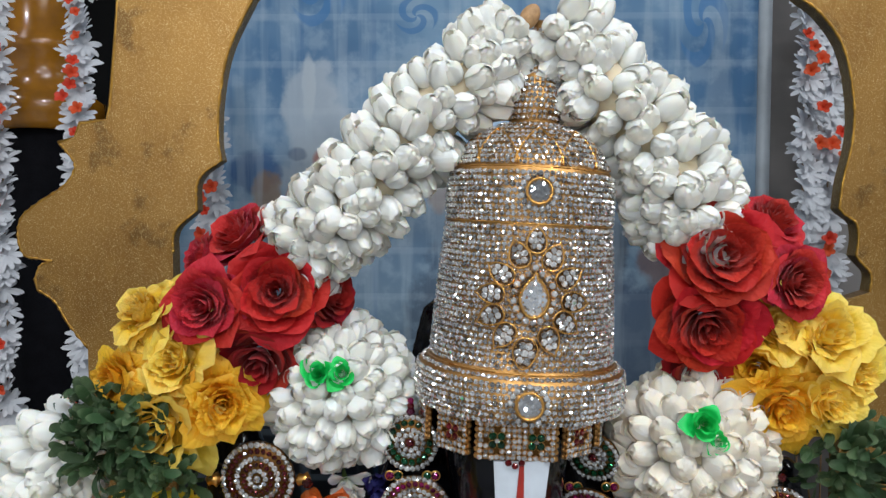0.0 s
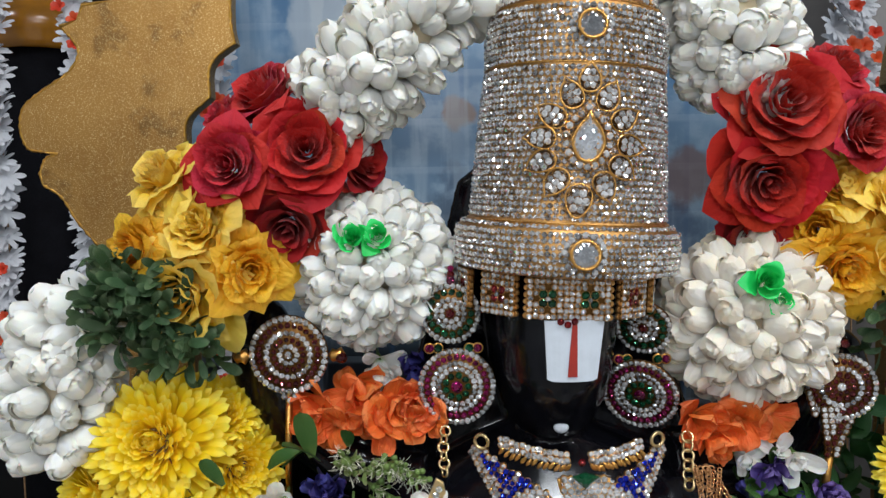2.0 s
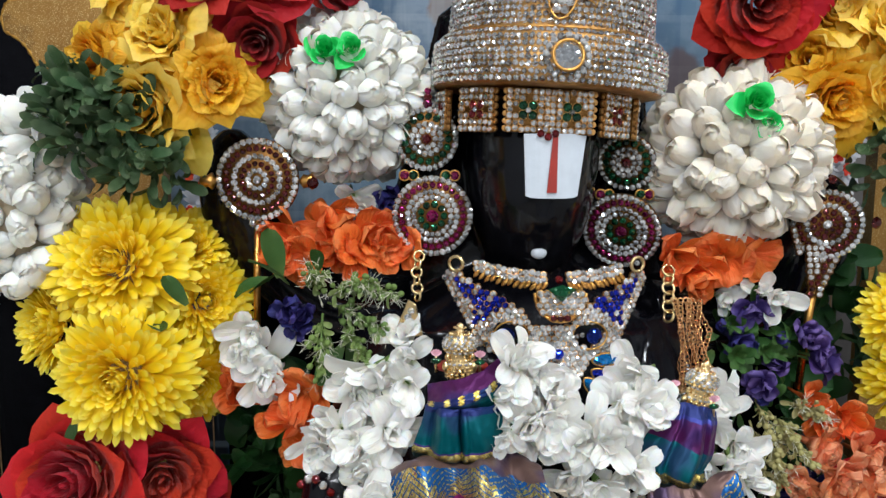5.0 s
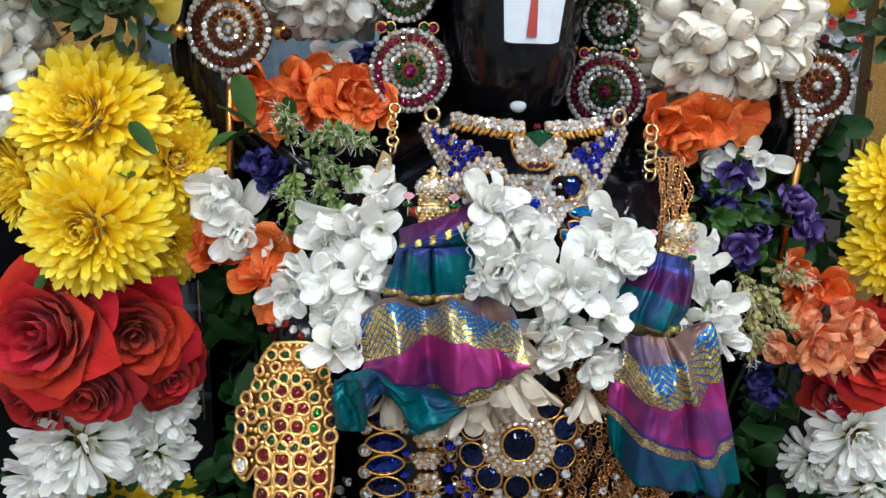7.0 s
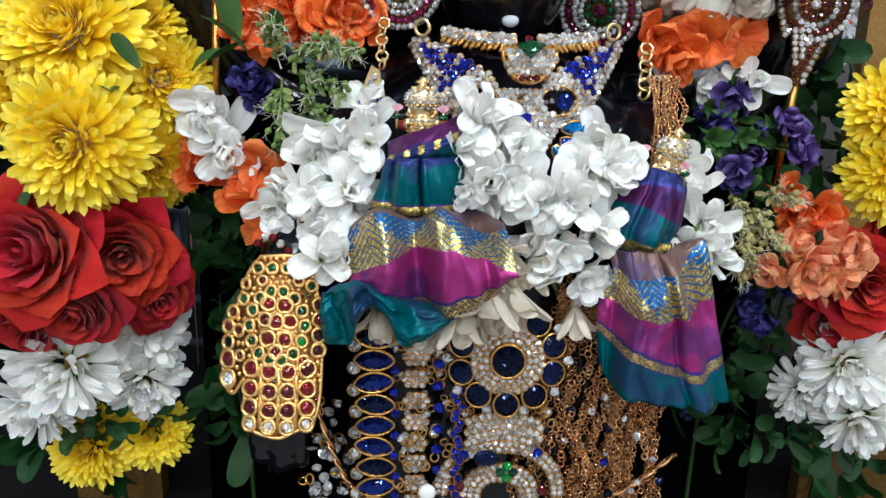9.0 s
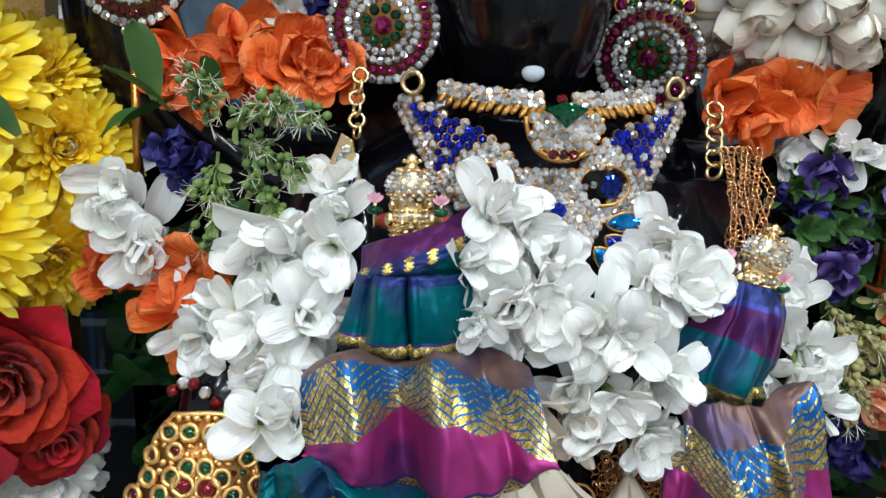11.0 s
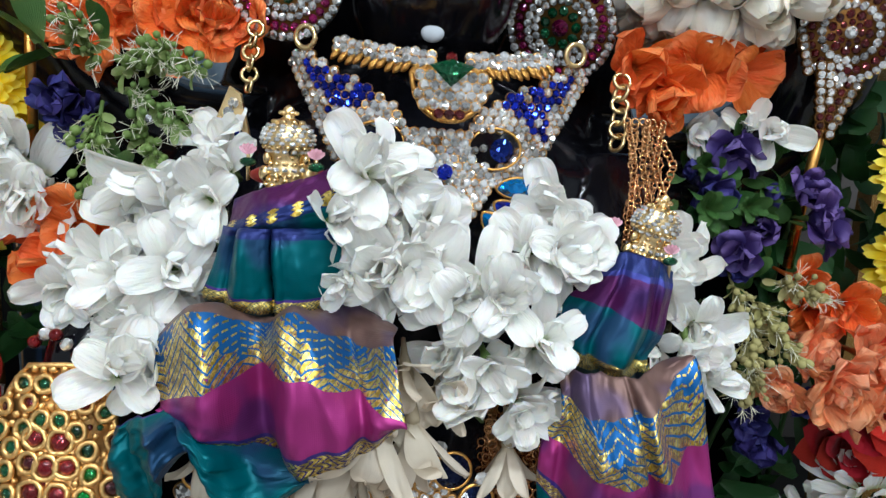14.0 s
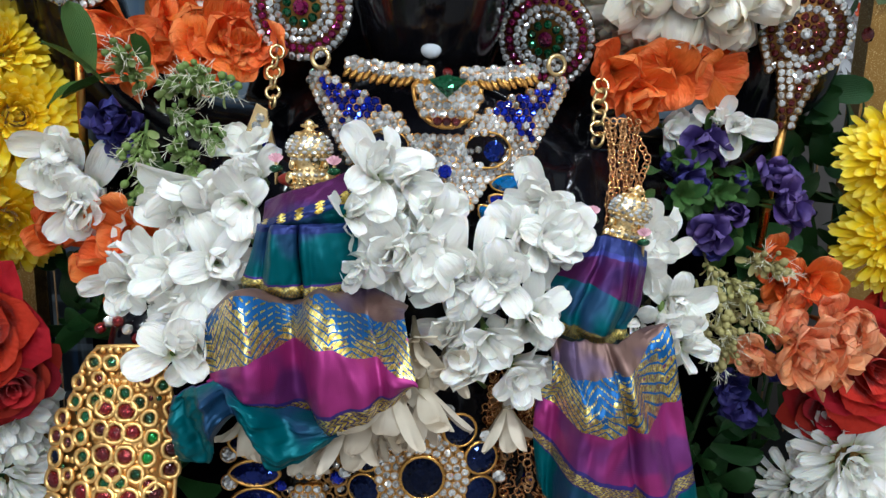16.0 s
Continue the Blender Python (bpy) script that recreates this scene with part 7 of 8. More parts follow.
for parent, kinds, x, y, z, s in (
        (posy_a, INDIGOS, -0.114, 0.512, 1.128, 0.018), (posy_a, INDIGOS, -0.106, 0.515, 1.118, 0.016), (posy_a, INDIGOS, -0.05, 0.575, 1.195, 0.02),
        (posy_b, VIOLETS, 0.238, 0.538, 1.102, 0.015), (posy_b, VIOLETS, 0.246, 0.535, 1.088, 0.016), (posy_b, VIOLETS, 0.204, 0.522, 1.077, 0.013), (posy_b, VIOLETS, 0.199, 0.537, 1.121, 0.014), (posy_b, INDIGOS, 0.186, 0.53, 1.104, 0.017), (posy_b, INDIGOS, 0.205, 0.53, 1.066, 0.014), (posy_b, INDIGOS, 0.250, 0.56, 0.962, 0.020), (posy_b, INDIGOS, 0.238, 0.56, 0.975, 0.018), (posy_b, INDIGOS, 0.262, 0.56, 0.985, 0.016)):
    for k in range(2):
        bloom(parent, rnd.choice(kinds), (x + 0.004 * k, y, z - 0.004 * k), toward(rnd, 0.6), s, rnd.uniform(0, 6))
for parent, x, y, z, s in ((posy_a, -0.142, 0.522, 1.108, 0.025), (posy_a, -0.130, 0.520, 1.088, 0.025), (posy_a, -0.134, 0.516, 1.078, 0.024), (posy_a, -0.147, 0.520, 1.088, 0.024), (posy_a, -0.152, 0.53, 1.100, 0.020), (posy_a, -0.138, 0.518, 1.096, 0.023), (posy_a, -0.079, 0.57, 1.197, 0.020), (posy_a, -0.07, 0.565, 1.19, 0.016),
                           (posy_b, 0.222, 0.540, 1.130, 0.021), (posy_b, 0.184, 0.55, 1.128, 0.017), (posy_b, 0.212, 0.545, 1.128, 0.016)):
    bloom(parent, rnd.choice(LILY), (x, y, z), toward(rnd, 0.5), s, rnd.uniform(0, 6), "white flower")


def sprig(parent, at, way, length, seed, mat, stem_mat):
    """A flowering herb sprig: a stem with close rounds of small calyces and hair-thin stamens."""
    r = random.Random(seed)
    d = Vector(way).normalized()
    pts = [Vector(at) + d * length * t + Vector((0, 0, -0.12 * length * t * t)) for t in (0, 0.25, 0.5, 0.75, 1.0)]
    stem = part("sprig", tube(bmesh.new(), pts, 0.0009, 6), stem_mat, parent)
    bm, hair = bmesh.new(), bmesh.new()
    for k in range(7):
        t = 0.2 + 0.8 * k / 6
        q = Vector(at) + d * length * t + Vector((0, 0, -0.12 * length * t * t))
        for j in range(4):
            side = (toward(r, 0.9, (0, -0.7, 0.0)) + d * 0.7).normalized()
            far, s = r.uniform(0.005, 0.014), r.uniform(0.0013, 0.0024)
            tube(bm, [q, q + side * far * 0.5 + Vector((0, 0, 0.001)), q + side * far], 0.0004, 4)
            ball(bm, facing(q + side * far, side, 0, (s, s, s * 1.1)), 8, 6)
            if r.random() < 0.5:
                for i in range(5):
                    tip = (side + toward(r, 0.5, side) * 0.35 + Vector((0, 0, -0.25))).normalized()
                    blade(hair, facing(q + side * (far + s * 0.6), tip, r.uniform(0, 6)), r.uniform(0.006, 0.010), 0.00028, 5, 70, 0.3, 0.8, 0.0, 1, 4, r.randrange(999))
        for j in range(2):
            side = (toward(r, 1.0, (0, -0.4, -0.4)) + d * 0.3).normalized()
            blade(bm, facing(q, side, r.uniform(0, 6)), r.uniform(0.007, 0.012), 0.0042, 10, 50, 0.6, 0.4, 0.05, 3, 5, r.randrange(999))
    part("stamen_tuft", hair, STAMEN, stem, "pale hair-thin stamens")["kind"] = "stuff"
    ob = part("flower_head", bm, mat, stem)
    ob["kind"] = "stuff"


for at, way, length, seed in (((-0.088, 0.505, 1.135), (0.55, -0.4, 0.3), 0.040, 1), ((-0.088, 0.505, 1.130), (0.7, -0.5, -0.1), 0.042, 2), ((-0.095, 0.50, 1.140), (0.1, -0.5, 0.4), 0.030, 3), ((-0.09, 0.495, 1.125), (0.0, -0.3, -0.6), 0.030, 4), ((-0.075, 0.50, 1.145), (0.6, -0.4, 0.0), 0.035, 5), ((-0.08, 0.50, 1.12), (0.5, -0.5, -0.4), 0.032, 6)):
    sprig(posy_a, at, way, length, seed, SPROUT, SPROUT)
for at, way, length, seed in (((0.205, 0.525, 1.060), (0.1, -0.5, -0.6), 0.040, 7), ((0.215, 0.525, 1.050), (0.2, -0.5, -0.3), 0.034, 8), ((0.200, 0.52, 1.045), (0.1, -0.5, -0.7), 0.036, 9), ((0.222, 0.525, 1.040), (-0.2, -0.5, -0.6), 0.034, 10), ((0.23, 0.53, 1.055), (0.1, -0.5, 0.1), 0.028, 11)):
    sprig(posy_b, at, way, length, seed, DRY, DRY)
for x, y, z, w, s in ((-0.114, 0.505, 1.142, (-0.3, -0.35, 0.9), 0.034), (-0.095, 0.51, 1.150, (0.1, -0.3, 0.9), 0.022), (-0.130, 0.525, 1.142, (-1, -0.3, 0.2), 0.030), (-0.088, 0.495, 1.112, (0.1, -0.35, -1), 0.030), (-0.12, 0.53, 1.148, (-0.8, -0.4, -0.1), 0.03), (-0.075, 0.51, 1.105, (0.3, -0.5, -0.8), 0.022)):
    put("leaf", rnd.choice(LEAVES), facing((x, y, z), w, rnd.uniform(2.6, 3.6), s), posy_a)
for x, y, z, w, s in ((0.175, 0.525, 1.105, (-0.2, -0.6, 0.5), 0.018), (0.180, 0.525, 1.110, (0.3, -0.6, 0.6), 0.018), (0.19, 0.525, 1.098, (0.5, -0.6, 0.2), 0.018), (0.172, 0.52, 1.095, (-0.4, -0.7, 0.0), 0.016), (0.184, 0.52, 1.092, (0.4, -0.7, -0.3), 0.016), (0.21, 0.53, 1.09, (0.4, -0.7, 0.3), 0.02), (0.178, 0.52, 1.10, (0.1, -0.9, 0.3), 0.016)):
    put("leaf", rnd.choice(LEAVES), facing((x, y, z), w, rnd.uniform(2.6, 3.6), s), posy_b)


# small pale rosettes of leaves in the second posy
for x, y, z, size, seed in ((0.187, 0.520, 1.092, 0.0155, 3), (0.210, 0.527, 1.093, 0.013, 5), (0.190, 0.535, 1.110, 0.014, 7)):
    turn = random.Random(seed)
    for k in range(11):
        put("leaf", LEAVES[k % 2], facing((x, y, z), (turn.uniform(-0.2, 0.2), -1, 0.2), 2.4 * k, size * (0.6 + 0.05 * k)), posy_b)


bunch(posy_b, LEAVES + DARK_LEAVES[:1], (0.212, 0.555, 1.098), (0.036, 0.016, 0.034), 46, 0.017, 69, 0.9)
bunch(posy_b, LEAVES, (0.222, 0.550, 1.050), (0.026, 0.016, 0.024), 22, 0.015, 70, 0.9)
for x, y, z, size in ((0.214, 0.542, 1.112, 0.012), (0.222, 0.540, 1.098, 0.012), (0.190, 0.538, 1.112, 0.012), (0.228, 0.540, 1.078, 0.012)):
    bloom(posy_b, rnd.choice(VIOLETS + INDIGOS), (x, y, z), toward(rnd, 0.7), size, rnd.uniform(0, 6))


# broad leaves tucked among the flowers
for at, spin, size, parent in (((-0.1763, 0.494, 1.1303), 0.5, 0.024, garland), ((-0.1176, 0.498, 1.1473), 0.0, 0.034, posy_a), ((-0.0772, 0.492, 1.1044), 3.4, 0.030, posy_a)):
    turn = Matrix.Translation(at) @ pose(0, 0, 0, 12, 30 * math.cos(spin) - 20, 180)
    put("leaf", LEAVES[2], turn @ Matrix.Rotation(spin, 4, "Y") @ Matrix.Diagonal((size, size, size, 1)), parent)


# ---- dark foliage between the garland and the idol ----
def thicket(name, spots, count, size, seed, meshes, words):
    bush = thing(name, (spots[0][0], spots[0][1], 0.702), words, "foliage", "dark foliage beside the idol")
    part("stem", tube(bmesh.new(), spline([(spots[0][0], spots[0][1] + 0.03, 0.702)] + [(x, y + 0.02, z) for x, y, z in spots], 5), 0.002, 6), DARKLEAF, bush)
    r = random.Random(seed)
    for i in range(count):
        x, y, z = r.choice(spots)
        at = (x + r.uniform(-0.03, 0.03), y + r.uniform(-0.02, 0.02), z + r.uniform(-0.03, 0.03))
        put("leaf", r.choice(meshes), facing(at, toward(r, 1.0, (0, -0.6, -0.5)), r.uniform(0, 6), size * r.uniform(0.7, 1.3)), bush)


thicket("foliage_clump", [(-0.15, 0.59, 0.86), (-0.14, 0.59, 0.91), (-0.14, 0.585, 0.96), (-0.14, 0.58, 1.01), (-0.16, 0.59, 1.05)], 150, 0.032, 101, DARK_LEAVES, "dark green leafy sprays hanging beside the statue")
# two clumps added to cover the board's legs and keep that area dark
thicket("foliage_clump", [(-0.29, 0.645, 0.80), (-0.30, 0.645, 0.86), (-0.33, 0.645, 0.83), (-0.26, 0.645, 0.82), (-0.3, 0.645, 0.92)], 90, 0.034, 103, DARK_LEAVES, "dark green leafy sprays added to keep the foot of the arch dark")
thicket("foliage_clump", [(0.38, 0.645, 0.80), (0.39, 0.645, 0.86), (0.40, 0.645, 0.92), (0.42, 0.645, 0.84), (0.36, 0.645, 0.84)], 90, 0.034, 104, DARK_LEAVES, "dark green leafy sprays added to keep the foot of the arch dark")
thicket("foliage_clump", [(0.24, 0.60, 0.86), (0.25, 0.60, 0.92), (0.27, 0.60, 0.98), (0.275, 0.595, 1.05), (0.285, 0.60, 1.12), (0.27, 0.6, 1.16), (0.3, 0.62, 0.88), (0.312, 0.61, 1.04), (0.314, 0.61, 1.09), (0.312, 0.61, 1.14)], 150, 0.030, 102, DARK_LEAVES, "dark green leafy sprays behind the posy")


# ---- gold palm ornament ----
palm = thing("palm_ornament", (-0.080, 0.42, 0.935), "openwork gold palm cover set with red, green and clear stones", "ornament")
PALM = Matrix.Translation((-0.0805, 0.4175, 0.986)) @ pose(0, 0, 0, 90 - 16, 0, 0)


def palm_point(a, b, lift=0.0):
    """Across and up the palm cover, which is rounded from side to side."""
    return PALM @ Vector((a, b, lift - 9.0 * a * a))


OUTLINE = [(-0.012, 0.046), (0.008, 0.0465), (0.0170, 0.040), (0.0215, 0.026), (0.0245, 0.006), (0.0248, -0.015), (0.0238, -0.037), (0.0195, -0.049), (0.012, -0.0515), (0.003, -0.0555), (-0.006, -0.0545), (-0.014, -0.0515), (-0.0195, -0.043), (-0.0192, -0.024), (-0.022, -0.026), (-0.027, -0.032), (-0.0325, -0.027), (-0.0345, -0.010), (-0.031, 0.008), (-0.024, 0.022), (-0.019, 0.037)]
bm = bmesh.new()
edge = [(q.x * 0.95, q.y * 0.985) for q in spline([(x, y, 0) for x, y in OUTLINE + OUTLINE[:1]], 3)][:-1]
front = [bm.verts.new(palm_point(x, y, 0.0)) for x, y in edge]
back = [bm.verts.new(palm_point(x * 0.96, y * 0.97, -0.006)) for x, y in edge]
hub, hub_b = bm.verts.new(palm_point(0, 0, 0.001)), bm.verts.new(palm_point(0, 0, -0.006))
for i in range(len(edge)):
    k = (i + 1) % len(edge)
    bm.faces.new((front[i], front[k], back[k], back[i]))
    bm.faces.new((front[k], front[i], hub))
    bm.faces.new((back[i], back[k], hub_b))
bmesh.ops.recalc_face_normals(bm, faces=bm.faces)
part("plate", bm, LEAFGOLD, palm)
part("rim", tube(bmesh.new(), [palm_point(x, y, 0.0005) for x, y in edge], 0.0011, 8, True), LEAFGOLD, palm)
for a0 in (-0.009, 0.001, 0.0105):
    part("finger_ridge", tube(bmesh.new(), [palm_point(a0, b, 0.0008) for b in (-0.014, -0.025, -0.037, -0.050)], 0.0015, 8), LEAFGOLD, palm)
spots = [(a, 0.039, EMERALD, 0.0021, 0.9) for a in (-0.0115, -0.004, 0.004, 0.0105)] + [(-0.018, 0.030, GARNET, 0.0017, 1), (-0.009, 0.032, RUBY, 0.0016, 1), (0.010, 0.032, RUBY, 0.0016, 1), (0.0165, 0.0295, EMERALD, 0.0020, 1)]
for i in range(14):
    t = 2 * math.pi * (i + 0.5) / 14
    spots.append((0.0145 * math.sin(t) - 0.001, 0.007 + 0.0195 * math.cos(t), BRIGHTGREEN if i in (3, 4) else EMERALD, 0.0020, 1.1))
spots += [(-0.0055, 0.0195, RUBY, 0.0028, 1), (0.0030, 0.0185, RUBY, 0.0031, 1), (-0.007, 0.0105, GARNET, 0.0024, 1), (-0.0010, 0.0090, RUBY, 0.0030, 1), (0.0060, 0.0095, RUBY, 0.0027, 1), (-0.0055, 0.0, RUBY, 0.0030, 1), (0.0035, -0.0005, RUBY, 0.0029, 1), (-0.001, -0.0075, RUBY, 0.0024, 1)]
spots += [(0.0205, 0.019, GARNET, 0.0024, 1), (0.0208, 0.0105, RUBY, 0.0026, 1), (0.0208, 0.002, GARNET, 0.0027, 1), (0.0205, -0.0065, GARNET, 0.0026, 1), (0.0130, -0.0125, RUBY, 0.0021, 1), (-0.019, 0.0215, EMERALD, 0.002, 1)]
spots += [(-0.0250, 0.014, GARNET, 0.0023, 1), (-0.0275, 0.006, GARNET, 0.0026, 1), (-0.0215, 0.004, GARNET, 0.0022, 1), (-0.0275, -0.003, NAVY, 0.0027, 1), (-0.0275, -0.0125, RUBY, 0.0036, 1), (-0.0270, -0.0235, CLEAR, 0.0036, 1), (-0.0205, -0.010, GARNET, 0.0018, 1)]
for row, b in enumerate((-0.0175, -0.0285, -0.0390, -0.0480)):
    for a in (-0.0140, -0.0040, 0.0058, 0.0155):
        spots.append((a, b + (0.0008 if abs(a) > 0.01 else -0.0008), CLEAR if row == 3 else (GARNET if (row + int(a * 1000)) % 3 == 0 else RUBY), 0.0031 if row < 3 else 0.0026, 1.05))
def within(poly, x, y):
    hit = False
    for (x0, y0), (x1, y1) in zip(poly, poly[1:] + poly[:1]):
        if (y0 > y) != (y1 > y) and x < x0 + (x1 - x0) * (y - y0) / (y1 - y0):
            hit = not hit
    return hit


fill = random.Random(77)
small = []
for j in range(-14, 15):
    for i in range(-10, 10):
        a, b = i * 0.0036 + 0.0018 * (j % 2) + fill.uniform(-0.0004, 0.0004), j * 0.0034
        if within(edge, a, b) and all((a - p[0] * 1.05) ** 2 + (b - p[1]) ** 2 > (p[3] + 0.0022) ** 2 for p in spots):
            small.append((a, b))
for a, b in small:
    at, normal = palm_point(a, b, 0.0006), PALM.to_3x3() @ Vector((18 * a, 0, 1))
    if fill.random() < 0.12:
        stone(palm, CABOCHON, fill.choice((GARNET, RUBY, EMERALD)), at, normal, 0.0012, 0.0, "stone", smooth=True)
    else:
        part("bead", ball(bmesh.new(), Matrix.Translation(at) @ Matrix.Diagonal((fill.uniform(0.0012, 0.0019), 0.0011, fill.uniform(0.0012, 0.0019), 1)), 8, 6), LEAFGOLD, palm)
for k, (a, b, mat, s, tall) in enumerate(spots):
    a, s = a * 1.05, s * 1.14
    at = palm_point(a, b, 0.0006)
    normal = PALM.to_3x3() @ Vector((18 * a, 0, 1))
    stone(palm, CABOCHON, mat, at, normal, (s, s * tall, s), 0.0, "stone", smooth=True)
    wob = random.Random(k)
    m = facing(at + normal.normalized() * 0.0006, normal)
    part("setting", tube(bmesh.new(), [m @ Vector(((s + 0.0009) * math.cos(t) * (1 + 0.10 * wob.uniform(-1, 1)), (s * tall + 0.0009) * math.sin(t) * (1 + 0.10 * wob.uniform(-1, 1)), 0.0003)) for t in [2 * math.pi * i / 12 for i in range(12)]], 0.00115, 6, True), LEAFGOLD, palm)
beads = thing("bead_strand", (-0.088, 0.44, 1.03), "short strand of ruby beads above the palm", "beads")
for k in range(5):
    part("bead", ball(bmesh.new(), Matrix.Translation((-0.096 + 0.0045 * k, 0.443 - 0.001 * k, 1.034 + 0.0042 * math.sin(k))) @ Matrix.Diagonal((0.0026,) * 3 + (1,)), 10, 8), RUBY if k % 2 == 0 else CLEAR, beads)


# ---- small gilt figures on the chest and arm ----
PINKENAMEL = plain_material("pink_enamel", (0.62, 0.30, 0.36), 0.2, 200.0, 0.3, 0.02, 0.5)
def little_figure(at, s, words, tilt=0.0):
    """A gilt bust under a tall domed cap, beaded all over."""
    bm = bmesh.new()
    m = Matrix.Translation(at) @ pose(0, 0, 0, 0, tilt, 0) @ Matrix.Diagonal((s, s * 0.7, s, 1))
    profile = [(0.05, -0.35), (0.50, -0.32), (0.54, 0.0), (0.50, 0.20), (0.54, 0.38), (0.42, 0.55), (0.46, 0.72), (0.50, 0.84), (0.62, 0.95), (0.66, 1.10), (0.63, 1.26), (0.54, 1.42), (0.40, 1.55), (0.22, 1.64), (0.14, 1.70), (0.19, 1.80), (0.13, 1.92), (0.03, 2.0)]
    lathe(bm, profile, 20, m)
    for z, r, n in ((-0.2, 0.52, 14), (-0.06, 0.54, 14), (0.08, 0.53, 14), (0.22, 0.51, 14), (0.36, 0.54, 14), (0.50, 0.46, 12), (0.82, 0.50, 14), (0.92, 0.60, 15), (1.03, 0.65, 15), (1.14, 0.66, 15), (1.25, 0.64, 14), (1.36, 0.59, 13), (1.47, 0.50, 11), (1.57, 0.37, 9), (1.80, 0.19, 6)):
        for i in range(n):
            a = 2 * math.pi * (i + 0.5 * (round(z * 8) % 2)) / n
            old = len(bm.faces)
            ball(bm, m @ Matrix.Translation((r * math.cos(a), r * math.sin(a), z)) @ Matrix.Diagonal((0.095, 0.12, 0.062, 1)), 6, 4)
            bm.faces.ensure_lookup_table()
            for f in bm.faces[old:]:
                f.material_index = 1 if 0.95 < z < 1.5 or z in (0.36, 0.82) else 0
    for side in (-1, 1):
        ball(bm, m @ Matrix.Translation((side * 0.50, -0.2, 0.62)) @ Matrix.Diagonal((0.11, 0.12, 0.17, 1)), 10, 6)
        ball(bm, m @ Matrix.Translation((side * 0.56, -0.2, 0.22)) @ Matrix.Diagonal((0.16, 0.2, 0.22, 1)), 10, 6)
        ball(bm, m @ Matrix.Translation((side * 0.17, -0.44, 0.66)) @ Matrix.Diagonal((0.07, 0.06, 0.05, 1)), 8, 6)
    for k in range(7):
        ball(bm, m @ Matrix.Translation((0.30 * math.sin(k - 3.0) * 0.9, -0.52, 0.30 - 0.05 * (9 - (k - 3) ** 2) / 3)) @ Matrix.Diagonal((0.07, 0.07, 0.06, 1)), 6, 4)
    ob = put("figurine", mesh_of("figurine", bm, PALEGOLD, CLEAR), Matrix())
    return tagged(ob, words, "figurine", "small gilt figures on the arms")


little_figure((-0.003, 0.452, 1.1000), 0.0146, "small gilt seated figure with a tall cap")
little_figure((0.141, 0.464, 1.075), 0.0145, "small gilt figure leaning against the silk cloth", 14)
for k, (x, y, z, mat) in enumerate(((-0.017, 0.448, 1.1105, ORANGE), (0.0085, 0.447, 1.1100, SALMON), (0.1255, 0.456, 1.090, SALMON), (0.1505, 0.458, 1.080, SALMON))):
    bud = thing("enamel_flower", (x, y, z - 0.008), "tiny pink and green enamelled lotus on a gilt stem", "ornament", "enamel flowers by the figures")
    part("stem", tube(bmesh.new(), [(x, y, z - 0.010), (x, y, z)], 0.0008, 6), PALEGOLD, bud)
    part("leaf", ball(bmesh.new(), Matrix.Translation((x, y - 0.0006, z - 0.003)) @ Matrix.Diagonal((0.0032, 0.0015, 0.0018, 1)), 8, 6), EMERALD, bud)
    bm = bmesh.new()
    for j in range(5):
        blade(bm, Matrix.Translation((x, y - 0.0008, z)) @ pose(0, 0, 0, 0, -50 + 25 * j, 0), 0.0042, 0.0022, 0, 15, 0.8, 0.3, 0.0, 3, 4, j)
    part("blossom", bm, PINKENAMEL, bud)
cushion = put("red_cushion", mesh_of("red_cushion", ball(bmesh.new(), Matrix.Translation((-0.002, 0.456, 1.1020)) @ Matrix.Diagonal((0.0165, 0.006, 0.0045, 1)), 18, 10), MARKRED), Matrix())
tagged(cushion, "small red enamelled seat under the gilt figure", "ornament")

